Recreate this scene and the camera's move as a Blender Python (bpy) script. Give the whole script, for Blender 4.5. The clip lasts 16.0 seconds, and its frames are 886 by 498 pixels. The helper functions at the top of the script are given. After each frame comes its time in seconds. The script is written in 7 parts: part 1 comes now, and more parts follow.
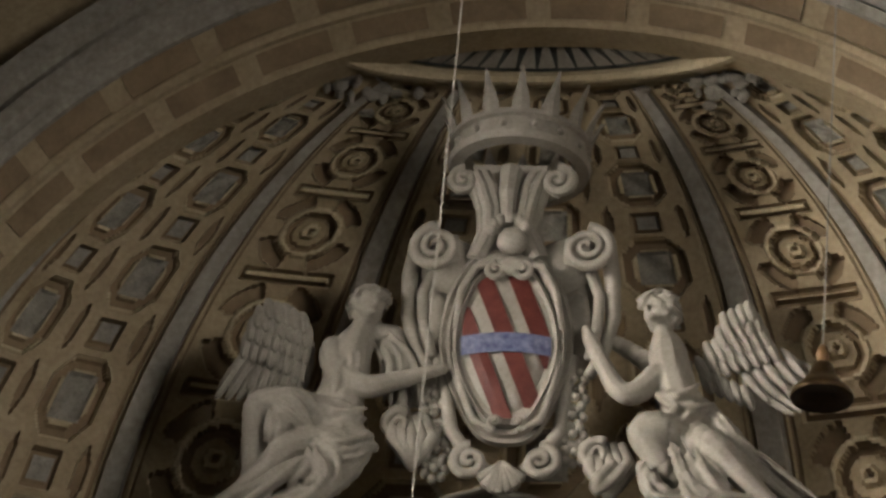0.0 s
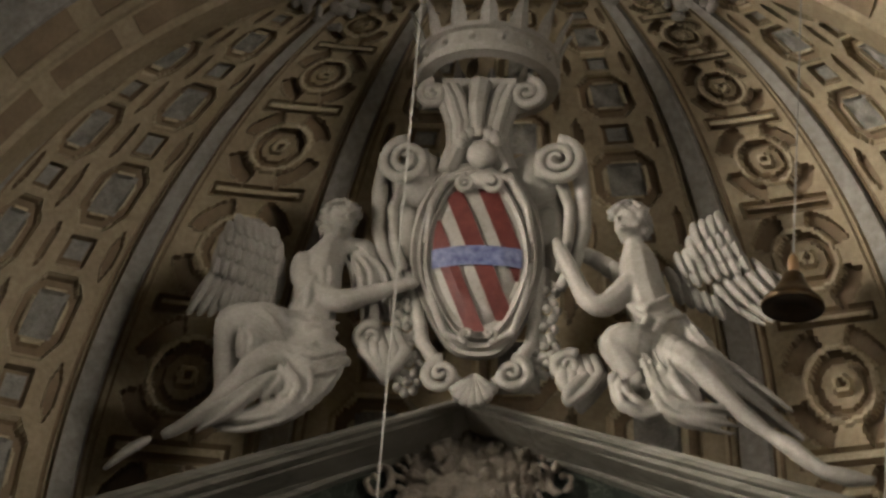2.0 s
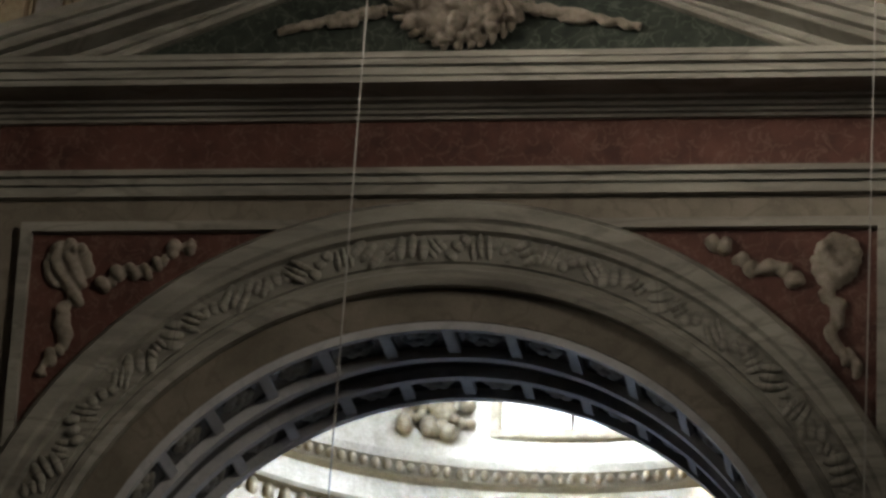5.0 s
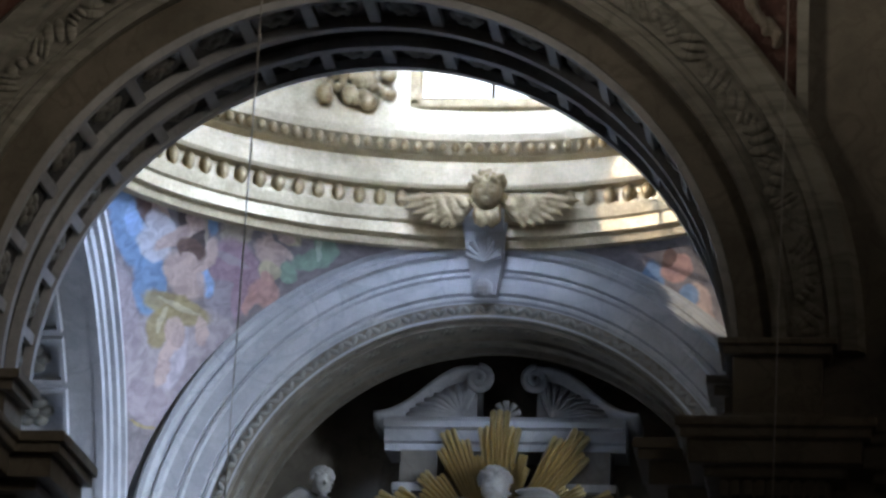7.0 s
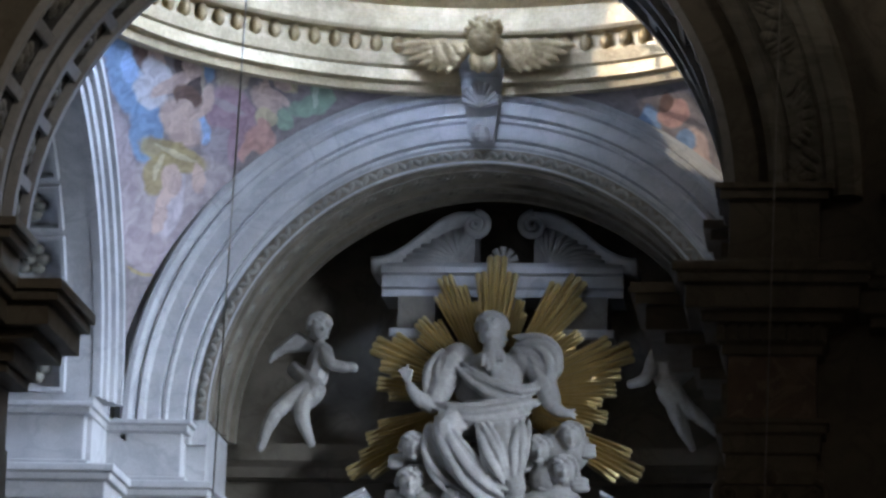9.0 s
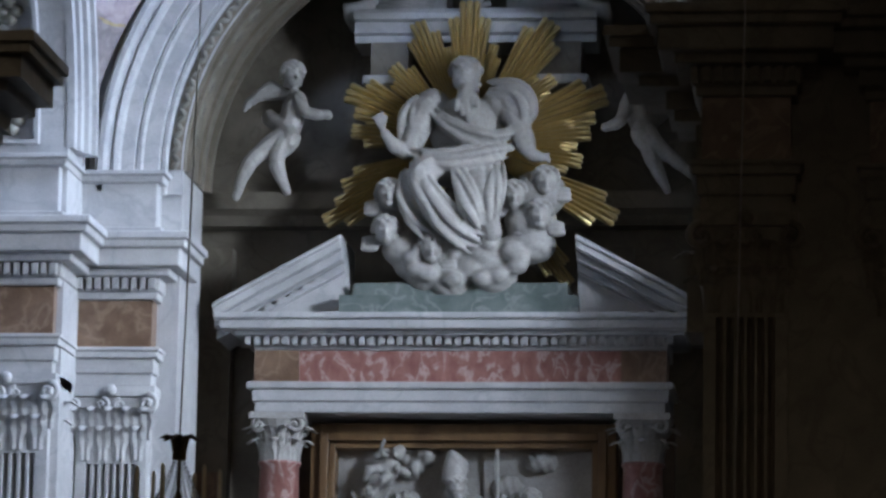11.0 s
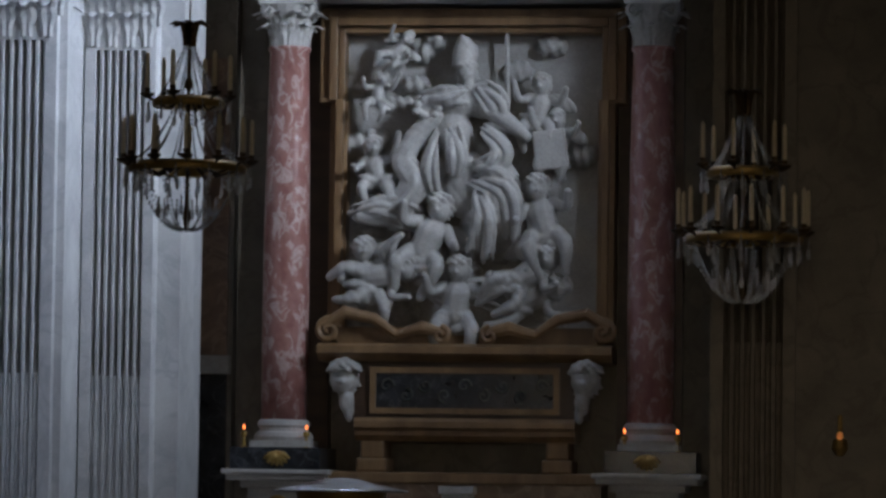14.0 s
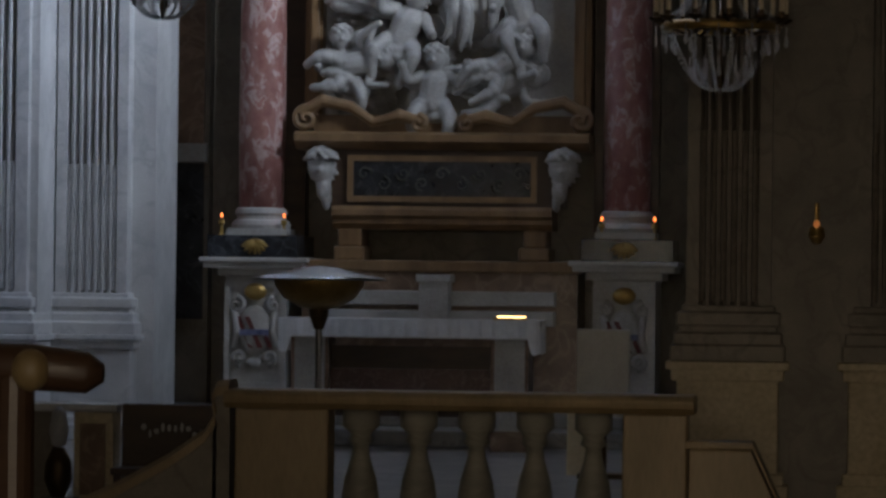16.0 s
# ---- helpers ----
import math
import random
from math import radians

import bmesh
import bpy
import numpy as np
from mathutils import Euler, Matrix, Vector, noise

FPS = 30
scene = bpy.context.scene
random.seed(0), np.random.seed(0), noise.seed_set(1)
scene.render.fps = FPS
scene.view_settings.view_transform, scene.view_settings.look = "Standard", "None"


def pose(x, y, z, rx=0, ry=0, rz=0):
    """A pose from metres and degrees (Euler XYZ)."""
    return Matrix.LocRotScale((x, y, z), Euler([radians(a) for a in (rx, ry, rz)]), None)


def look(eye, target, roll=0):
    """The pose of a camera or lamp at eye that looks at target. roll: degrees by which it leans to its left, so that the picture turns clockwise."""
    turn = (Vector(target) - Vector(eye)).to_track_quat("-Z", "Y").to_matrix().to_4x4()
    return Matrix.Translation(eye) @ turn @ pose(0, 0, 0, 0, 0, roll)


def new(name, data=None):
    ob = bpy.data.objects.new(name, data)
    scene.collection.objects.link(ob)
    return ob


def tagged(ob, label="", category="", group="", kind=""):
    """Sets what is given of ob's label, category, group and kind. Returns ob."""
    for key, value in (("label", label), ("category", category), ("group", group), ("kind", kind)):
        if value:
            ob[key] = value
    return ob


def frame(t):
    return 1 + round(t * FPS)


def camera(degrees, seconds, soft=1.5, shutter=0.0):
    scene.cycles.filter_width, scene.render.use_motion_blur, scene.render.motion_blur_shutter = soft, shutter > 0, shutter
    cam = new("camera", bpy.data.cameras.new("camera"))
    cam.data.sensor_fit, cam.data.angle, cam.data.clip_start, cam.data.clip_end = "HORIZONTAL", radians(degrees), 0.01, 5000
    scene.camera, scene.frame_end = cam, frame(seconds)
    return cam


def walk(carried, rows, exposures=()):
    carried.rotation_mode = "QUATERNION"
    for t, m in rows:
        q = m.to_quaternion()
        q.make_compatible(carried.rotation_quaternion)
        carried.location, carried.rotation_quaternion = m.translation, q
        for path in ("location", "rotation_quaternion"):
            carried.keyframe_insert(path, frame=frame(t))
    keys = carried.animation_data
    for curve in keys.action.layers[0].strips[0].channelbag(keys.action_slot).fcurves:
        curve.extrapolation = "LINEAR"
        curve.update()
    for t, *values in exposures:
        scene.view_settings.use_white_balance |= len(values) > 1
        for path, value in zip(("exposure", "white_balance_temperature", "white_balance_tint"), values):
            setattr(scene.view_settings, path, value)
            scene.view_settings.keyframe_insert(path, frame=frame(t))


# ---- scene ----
cam = camera(13.348, 16.0, soft=2.9)
EYE = (4.21, 0.0, 1.6)
# seconds, tilt, lean, turn: a camera on its spot that tilts down from the vault to the altar
ROWS = [
    (0.0, 119.990, -3.898, 7.630),
    (0.5, 118.809, -3.610, 7.588),
    (1.0, 119.066, -3.307, 7.168),
    (1.5, 118.782, -3.171, 7.172),
    (2.0, 118.687, -3.144, 7.539),
    (2.5, 117.722, -3.198, 7.614),
    (3.0, 115.833, -3.227, 7.429),
    (3.5, 114.636, -2.863, 7.560),
    (4.0, 113.481, -2.501, 7.689),
    (4.5, 112.367, -2.612, 7.617),
    (5.0, 111.135, -2.593, 7.635),
    (5.2, 110.518, -2.435, 7.701),
    (7.3, 105.897, -2.080, 6.299),
    (7.5, 105.765, -1.987, 6.225),
    (8.0, 105.098, -1.937, 6.390),
    (8.5, 104.558, -1.829, 6.523),
    (9.0, 103.851, -1.967, 6.515),
    (9.5, 102.897, -1.747, 6.528),
    (9.7, 102.451, -1.432, 6.565),
    (11.8, 98.406, -1.001, 6.223),
    (12.0, 97.919, -1.225, 6.195),
    (12.5, 96.840, -1.083, 6.218),
    (13.0, 95.669, -1.072, 6.352),
    (13.5, 94.567, -0.880, 6.491),
    (14.0, 93.732, -0.750, 6.508),
    (14.5, 93.012, -0.628, 6.389),
    (15.0, 92.401, -0.617, 6.204),
    (15.5, 91.513, -0.442, 6.122),
    (16.0, 90.531, -0.719, 6.168),
]
EXPOSURES = [(0.0, 0.0), (3.0, 0.05), (5.0, 0.2), (7.3, 0.0), (9.7, 0.05), (11.8, 0.3), (13.5, 0.25), (16.0, 0.25)]
walk(cam, [(t, pose(*EYE, rx, ry, rz)) for t, rx, ry, rz in ROWS], EXPOSURES)

# ---- world and light ----
SUN_FROM = Vector((-0.83, -0.45, 0.34)).normalized()
world = bpy.data.worlds.new("world")
scene.world = world
world.use_nodes = True
_n, _l = world.node_tree.nodes, world.node_tree.links
_sky = _n.new("ShaderNodeTexSky")
_sky.sky_type, _sky.sun_disc = "NISHITA", False
_sky.sun_elevation = math.asin(SUN_FROM.z)
_sky.sun_rotation = math.atan2(SUN_FROM.x, SUN_FROM.y)
_l.new(_sky.outputs[0], _n["Background"].inputs[0])
_n["Background"].inputs[1].default_value = 0.15


def area_lamp(name, place, target, w, h, power, colour):
    data = bpy.data.lights.new(name, "AREA")
    data.shape, data.size, data.size_y, data.energy, data.color = "RECTANGLE", w, h, power, colour
    ob = new(name, data)
    ob.matrix_world = look(place, target)
    return ob


sun = new("sun", bpy.data.lights.new("sun", "SUN"))
sun.data.energy, sun.data.angle, sun.data.color = 3.0, radians(0.5), (1.0, 0.9, 0.74)
sun.matrix_world = look(SUN_FROM * 50, (0, 0, 0))
COOL, WARM = (0.52, 0.68, 1.0), (1.0, 0.90, 0.76)
# daylight in the openings of the drum, some beams narrowed
for ang, power, target, spread in ((0, 62, (0.0, 33.5, 12.0), 180), (90, 310, (-3.5, 33.4, 11.2), 66), (180, 54, (-0.6, 37.0, 14.0), 38), (270, 70, (0.8, 36.6, 15.0), 44)):
    a = radians(ang)
    c = Vector((3.62 * math.sin(a), 33.4 + 3.62 * math.cos(a), 15.4))
    lamp = area_lamp("drum_daylight", c, target, 1.0, 1.8, power, COOL)
    lamp.data.spread = radians(spread)
# added fill lamp high in the dome, where no lantern is built
area_lamp("dome_top_fill", (0.0, 33.4, 20.0), (0.0, 35.2, 0.0), 1.2, 1.2, 165, COOL)
# added lamp for the light from the right; the side chapel wall has no window
lamp = area_lamp("chapel_side_fill", (6.9, 32.5, 9.0), (-3.6, 37.3, 6.6), 1.1, 2.6, 300, (0.72, 0.83, 1.0))
lamp.data.spread = radians(64)
# added lamps out of view: two narrowed beams onto the vault, one weak fill from behind
lamp = area_lamp("nave_fill", (-8.8, 20.5, 16.5), (6.0, 27.6, 15.8), 2.2, 3.4, 215, WARM)
lamp.data.spread = radians(40)
lamp = area_lamp("nave_fill", (10.8, 15.0, 15.5), (-3.8, 27.5, 14.6), 3.2, 5.0, 165, WARM)
lamp.data.spread = radians(58)
area_lamp("nave_fill", (1.0, -7.7, 12.0), (1.0, 26, 3), 3.0, 4.0, 36, WARM)
# added low fill for the rail and pedestals; no door is built behind it
lamp = area_lamp("low_fill", (4.5, -7.7, 2.2), (3.0, 26, 1.0), 2.0, 3.0, 10, (1.0, 0.82, 0.60))
lamp.data.spread = radians(24)


# ---- materials ----
def material(name, a, b, rough=0.6, scale=6.0, bump=0.25, metal=0.0, fine=60.0, streak=(1, 1, 1), vein=None, vein_scale=2.5, vein_at=(0.46, 0.5, 0.54), random_tint=0.0, dirt=0.25, coords="Object"):
    m = bpy.data.materials.new(name)
    m.use_nodes = True
    n, l = m.node_tree.nodes, m.node_tree.links
    p = n["Principled BSDF"]
    p.inputs["Roughness"].default_value, p.inputs["Metallic"].default_value = rough, metal
    tc, mp = n.new("ShaderNodeTexCoord"), n.new("ShaderNodeMapping")
    mp.inputs["Scale"].default_value = streak
    l.new(tc.outputs[coords], mp.inputs[0])
    big, small = n.new("ShaderNodeTexNoise"), n.new("ShaderNodeTexNoise")
    big.inputs["Scale"].default_value, big.inputs["Detail"].default_value, big.inputs["Roughness"].default_value = scale, 5, 0.6
    small.inputs["Scale"].default_value, small.inputs["Detail"].default_value = fine, 3
    l.new(mp.outputs[0], big.inputs[0]), l.new(mp.outputs[0], small.inputs[0])
    ramp = n.new("ShaderNodeValToRGB")
    ramp.color_ramp.elements[0].position, ramp.color_ramp.elements[1].position = 0.34, 0.66
    ramp.color_ramp.elements[0].color, ramp.color_ramp.elements[1].color = (*a, 1), (*b, 1)
    l.new(big.outputs[0], ramp.inputs[0])
    col = ramp.outputs[0]
    if vein:
        w = n.new("ShaderNodeTexNoise")
        w.inputs["Scale"].default_value, w.inputs["Detail"].default_value, w.inputs["Distortion"].default_value = vein_scale, 4, 0.7
        l.new(mp.outputs[0], w.inputs[0])
        r = n.new("ShaderNodeValToRGB")
        r.color_ramp.elements[0].position, r.color_ramp.elements[1].position = vein_at[0], vein_at[2]
        mid = r.color_ramp.elements.new(vein_at[1])
        for e, v in zip(r.color_ramp.elements, (0, 1, 0)):
            e.color = (0.6 * v, 0.6 * v, 0.6 * v, 1)
        l.new(w.outputs[0], r.inputs[0])
        mx = n.new("ShaderNodeMixRGB")
        mx.inputs[2].default_value = (*vein, 1)
        l.new(r.outputs[0], mx.inputs[0]), l.new(col, mx.inputs[1])
        col = mx.outputs[0]
    g = n.new("ShaderNodeMixRGB")
    g.blend_type, g.inputs[0].default_value = "MULTIPLY", dirt
    gr = n.new("ShaderNodeValToRGB")
    gr.color_ramp.elements[0].position, gr.color_ramp.elements[1].position = 0.3, 0.7
    gr.color_ramp.elements[0].color = (0.45, 0.42, 0.38, 1)
    l.new(small.outputs[0], gr.inputs[0]), l.new(col, g.inputs[1]), l.new(gr.outputs[0], g.inputs[2])
    col = g.outputs[0]
    if random_tint:
        oi, hs, mr = n.new("ShaderNodeObjectInfo"), n.new("ShaderNodeHueSaturation"), n.new("ShaderNodeMapRange")
        mr.inputs["To Min"].default_value, mr.inputs["To Max"].default_value = 1 - random_tint, 1 + random_tint
        l.new(oi.outputs["Random"], mr.inputs[0]), l.new(mr.outputs[0], hs.inputs["Value"]), l.new(col, hs.inputs["Color"])
        col = hs.outputs[0]
    l.new(col, p.inputs["Base Color"])
    bp = n.new("ShaderNodeBump")
    bp.inputs["Strength"].default_value, bp.inputs["Distance"].default_value = bump, 0.02
    ad = n.new("ShaderNodeMath")
    ad.operation = "ADD"
    l.new(big.outputs[0], ad.inputs[0]), l.new(small.outputs[0], ad.inputs[1]), l.new(ad.outputs[0], bp.inputs["Height"])
    l.new(bp.outputs[0], p.inputs["Normal"])
    return m


def glow(name, colour, power):
    m = bpy.data.materials.new(name)
    m.use_nodes = True
    p = m.node_tree.nodes["Principled BSDF"]
    p.inputs["Base Color"].default_value = (*colour, 1)
    p.inputs["Emission Color"].default_value, p.inputs["Emission Strength"].default_value = (*colour, 1), power
    return m


GREY = material("grey_stone", (0.175, 0.165, 0.14), (0.31, 0.295, 0.255), 0.55, 1.6, 0.2, streak=(0.5, 1, 2.2), vein=(0.13, 0.12, 0.10), vein_scale=1.4)
# stone of the screen; also colours shade into the far soffit and altar recess
DARK_STONE = material("brown_stone", (0.135, 0.118, 0.092), (0.225, 0.195, 0.155), 0.5, 2.0, 0.2, vein=(0.12, 0.10, 0.075))
PALE = material("pale_grey_marble", (0.40, 0.40, 0.41), (0.54, 0.54, 0.545), 0.42, 1.8, 0.12, vein=(0.35, 0.355, 0.37), vein_scale=1.8)
WHITE = material("white_marble", (0.32, 0.31, 0.295), (0.47, 0.455, 0.435), 0.45, 2.2, 0.10, fine=40, dirt=0.35)
STUCCO = material("white_stucco", (0.25, 0.235, 0.21), (0.38, 0.355, 0.325), 0.62, 2.4, 0.10, fine=40, dirt=0.35)
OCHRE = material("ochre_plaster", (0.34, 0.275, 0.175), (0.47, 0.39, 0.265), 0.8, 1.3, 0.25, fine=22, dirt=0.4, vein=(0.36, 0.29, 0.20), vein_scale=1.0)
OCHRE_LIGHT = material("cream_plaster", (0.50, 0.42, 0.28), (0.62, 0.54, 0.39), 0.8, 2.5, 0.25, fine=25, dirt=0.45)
# umber of the painted arch panels, also the shade coloured into the coffer recesses
UMBER_AND_SHADE = material("umber_and_shade_plaster", (0.20, 0.145, 0.09), (0.29, 0.22, 0.14), 0.8, 2.5, 0.25, fine=25)
RIB = material("blue_grey_plaster", (0.28, 0.265, 0.24), (0.38, 0.36, 0.33), 0.7, 5.0, 0.25, fine=18, dirt=0.5)
BLUEPAINT = material("faded_blue_paint", (0.24, 0.235, 0.22), (0.37, 0.355, 0.32), 0.75, 9.0, 0.2, fine=40, dirt=0.5)
TEAL = material("dark_teal_paint", (0.05, 0.06, 0.06), (0.11, 0.12, 0.115), 0.75, 6.0, 0.2, fine=40)
RED = material("dark_red_marble", (0.055, 0.024, 0.020), (0.12, 0.055, 0.044), 0.35, 3.2, 0.08, vein=(0.19, 0.13, 0.10), vein_scale=7.0, vein_at=(0.47, 0.5, 0.53))
PINK = material("pink_veined_marble", (0.23, 0.095, 0.082), (0.36, 0.175, 0.155), 0.3, 7.0, 0.06, vein=(0.62, 0.53, 0.50), vein_scale=7.0, vein_at=(0.52, 0.60, 0.66), streak=(1.3, 1.3, 0.8))
GREEN = material("dark_green_marble", (0.014, 0.019, 0.016), (0.042, 0.05, 0.041), 0.3, 7.0, 0.08, vein=(0.13, 0.15, 0.12), vein_scale=6.0, vein_at=(0.47, 0.5, 0.53))
GREENGREY = material("grey_green_marble", (0.10, 0.13, 0.125), (0.19, 0.22, 0.21), 0.35, 4.0, 0.08, vein=(0.32, 0.34, 0.33), vein_scale=3.0)
GILT = material("gilded_stucco", (0.46, 0.37, 0.23), (0.62, 0.51, 0.33), 0.42, 5.0, 0.3, metal=0.35, fine=30, dirt=0.4)
GREYSTUCCO = material("grey_brown_stucco", (0.17, 0.145, 0.115), (0.27, 0.235, 0.19), 0.75, 4.0, 0.25, fine=26, dirt=0.5)
OLDGILT = material("old_gilding", (0.27, 0.195, 0.10), (0.46, 0.35, 0.19), 0.4, 9.0, 0.35, metal=0.5, fine=30, dirt=0.5)
GOLD = material("gilded_rays", (0.56, 0.43, 0.19), (0.70, 0.56, 0.28), 0.38, 5.0, 0.2, metal=0.6, fine=40)
WOOD = material("gilded_brown_wood", (0.12, 0.066, 0.03), (0.25, 0.15, 0.07), 0.45, 3.0, 0.2, streak=(1, 1, 0.2))
DARKWOOD = material("dark_wood", (0.035, 0.018, 0.010), (0.075, 0.040, 0.022), 0.45, 4.0, 0.15, streak=(0.3, 1, 1))
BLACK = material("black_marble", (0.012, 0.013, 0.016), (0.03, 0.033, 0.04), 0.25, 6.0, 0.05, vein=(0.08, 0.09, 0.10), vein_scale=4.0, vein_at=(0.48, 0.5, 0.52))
BROWNPANEL = material("brown_marble", (0.14, 0.085, 0.055), (0.25, 0.16, 0.11), 0.35, 3.0, 0.08, vein=(0.33, 0.24, 0.18), vein_scale=3.0)
BRONZE = material("dark_bronze", (0.05, 0.032, 0.016), (0.10, 0.065, 0.03), 0.38, 8.0, 0.2, metal=0.7)
BRASS = material("aged_brass", (0.34, 0.22, 0.07), (0.50, 0.34, 0.12), 0.35, 9.0, 0.2, metal=0.8)
CLOTH = material("white_linen", (0.70, 0.70, 0.72), (0.80, 0.80, 0.82), 0.85, 14.0, 0.3, fine=120)
PAPER = material("off_white_board", (0.50, 0.47, 0.42), (0.58, 0.55, 0.50), 0.8, 5.0, 0.1)
TAN = material("tan_wood", (0.20, 0.145, 0.07), (0.30, 0.22, 0.12), 0.5, 4.0, 0.12, streak=(1, 1, 0.25))
FLOORSTONE = material("worn_floor_marble", (0.22, 0.20, 0.18), (0.33, 0.31, 0.28), 0.4, 1.2, 0.08, vein=(0.15, 0.13, 0.12))
PLASTER = material("dim_wall_plaster", (0.38, 0.35, 0.30), (0.50, 0.46, 0.40), 0.8, 0.8, 0.15)
STEEL = material("brushed_steel", (0.50, 0.52, 0.56), (0.62, 0.64, 0.68), 0.22, 9.0, 0.03, metal=1.0)
WAX = material("candle_wax", (0.66, 0.58, 0.42), (0.74, 0.66, 0.50), 0.5, 20, 0.05)
FLAGRED = material("dark_red_paint", (0.085, 0.018, 0.015), (0.14, 0.034, 0.028), 0.5, 9.0, 0.15)
FLAGBLUE = material("blue_paint", (0.055, 0.07, 0.17), (0.20, 0.22, 0.34), 0.5, 16.0, 0.15)
CABLE = material("dull_steel_cable", (0.26, 0.25, 0.23), (0.36, 0.35, 0.32), 0.5, 20, 0.05)
FLAME = glow("candle_flame", (1.0, 0.22, 0.05), 3.0)
REFLECTED_GLOW = glow("reflected_glow", (1.0, 0.62, 0.25), 4.0)
GLASS = bpy.data.materials.new("crystal_glass")
GLASS.use_nodes = True
_p = GLASS.node_tree.nodes["Principled BSDF"]
_p.inputs["Base Color"].default_value, _p.inputs["Roughness"].default_value = (0.90, 0.93, 0.97, 1), 0.10
_p.inputs["Transmission Weight"].default_value, _p.inputs["IOR"].default_value = 0.75, 1.5
PANE = bpy.data.materials.new("window_glass")
PANE.use_nodes = True
_p = PANE.node_tree.nodes["Principled BSDF"]
_p.inputs["Base Color"].default_value, _p.inputs["Roughness"].default_value = (0.95, 0.97, 1.0, 1), 0.05
_p.inputs["Transmission Weight"].default_value = 1.0


def fresco_material(name, ground, spots):
    """Painted plaster: soft uneven fields of colour (centre x, z, half sizes, turn, colour) on a tinted ground, in object space."""
    m = material(name, ground, tuple(min(1, c * 1.25) for c in ground), 0.75, 3.0, 0.1)
    n, l = m.node_tree.nodes, m.node_tree.links
    p = n["Principled BSDF"]
    src = p.inputs["Base Color"].links[0].from_socket
    tc, ns = n.new("ShaderNodeTexCoord"), n.new("ShaderNodeTexNoise")
    ns.inputs["Scale"].default_value, ns.inputs["Detail"].default_value = 4.5, 7
    l.new(tc.outputs["Object"], ns.inputs[0])
    wob = n.new("ShaderNodeMixRGB")
    wob.blend_type, wob.inputs[0].default_value = "ADD", 0.12
    l.new(tc.outputs["Object"], wob.inputs[1]), l.new(ns.outputs["Color"], wob.inputs[2])
    for x, z, rx, rz, turn, c in spots:
        mp = n.new("ShaderNodeMapping")
        mp.vector_type = "TEXTURE"
        mp.inputs["Location"].default_value = (x + 0.06, 0, z + 0.06)
        mp.inputs["Rotation"].default_value = (0, radians(turn), 0)
        mp.inputs["Scale"].default_value = (rx, 1e6, rz)
        ln, rp, mx = n.new("ShaderNodeVectorMath"), n.new("ShaderNodeValToRGB"), n.new("ShaderNodeMixRGB")
        ln.operation = "LENGTH"
        rp.color_ramp.elements[0].position, rp.color_ramp.elements[1].position = 0.82, 1.0
        rp.color_ramp.elements[0].color, rp.color_ramp.elements[1].color = (0.9, 0.9, 0.9, 1), (0, 0, 0, 1)
        l.new(wob.outputs[0], mp.inputs[0]), l.new(mp.outputs[0], ln.inputs[0]), l.new(ln.outputs["Value"], rp.inputs[0])
        mx.inputs[2].default_value = (*c, 1)
        l.new(rp.outputs[0], mx.inputs[0]), l.new(src, mx.inputs[1])
        src = mx.outputs[0]
    sh, sr, sm = n.new("ShaderNodeTexNoise"), n.new("ShaderNodeValToRGB"), n.new("ShaderNodeMixRGB")
    sh.inputs["Scale"].default_value, sh.inputs["Detail"].default_value, sh.inputs["Distortion"].default_value = 7.0, 6, 1.2
    sr.color_ramp.elements[0].position, sr.color_ramp.elements[1].position = 0.36, 0.62
    sr.color_ramp.elements[0].color, sr.color_ramp.elements[1].color = (0.62, 0.60, 0.62, 1), (1, 1, 1, 1)
    sm.blend_type, sm.inputs[0].default_value = "MULTIPLY", 0.8
    l.new(tc.outputs["Object"], sh.inputs[0]), l.new(sh.outputs[0], sr.inputs[0]), l.new(src, sm.inputs[1]), l.new(sr.outputs[0], sm.inputs[2])
    l.new(sm.outputs[0], p.inputs["Base Color"])
    return m


# ---- mesh helpers ----
def part(name, bm, mat, parent=None, label="", smooth=False):
    me = bpy.data.meshes.new(name)
    bmesh.ops.recalc_face_normals(bm, faces=bm.faces)
    bm.to_mesh(me)
    bm.free()
    for m in (mat if isinstance(mat, (list, tuple)) else (mat,)):
        me.materials.append(m)
    if smooth:
        me.polygons.foreach_set("use_smooth", [True] * len(me.polygons))
    ob = new(name, me)
    if parent is not None:
        ob.parent = parent
    if label:
        ob["label"] = label
    return ob


def thing(name, label, category, kind="", group="", at=(0, 0, 0)):
    ob = new(name)
    ob.location = at
    ob.empty_display_size = 0.1
    return tagged(ob, label, category, group, kind)


def bevelled(ob, width=0.01, segments=2):
    md = ob.modifiers.new("bevel", "BEVEL")
    md.width, md.segments, md.limit_method, md.angle_limit = width, segments, "ANGLE", radians(40)
    return ob


def box(bm, x0, x1, y0, y1, z0, z1, mat=0):
    v = [bm.verts.new((x, y, z)) for x in (x0, x1) for y in (y0, y1) for z in (z0, z1)]
    for f in ((0, 1, 3, 2), (4, 6, 7, 5), (0, 4, 5, 1), (2, 3, 7, 6), (0, 2, 6, 4), (1, 5, 7, 3)):
        bm.faces.new([v[i] for i in f]).material_index = mat
    return v


def B():
    return bmesh.new()


def boxed(name, dims, mat, parent, label="", bev=0.0):
    bm = B()
    box(bm, *dims)
    ob = part(name, bm, mat, parent, label)
    return bevelled(ob, bev) if bev else ob


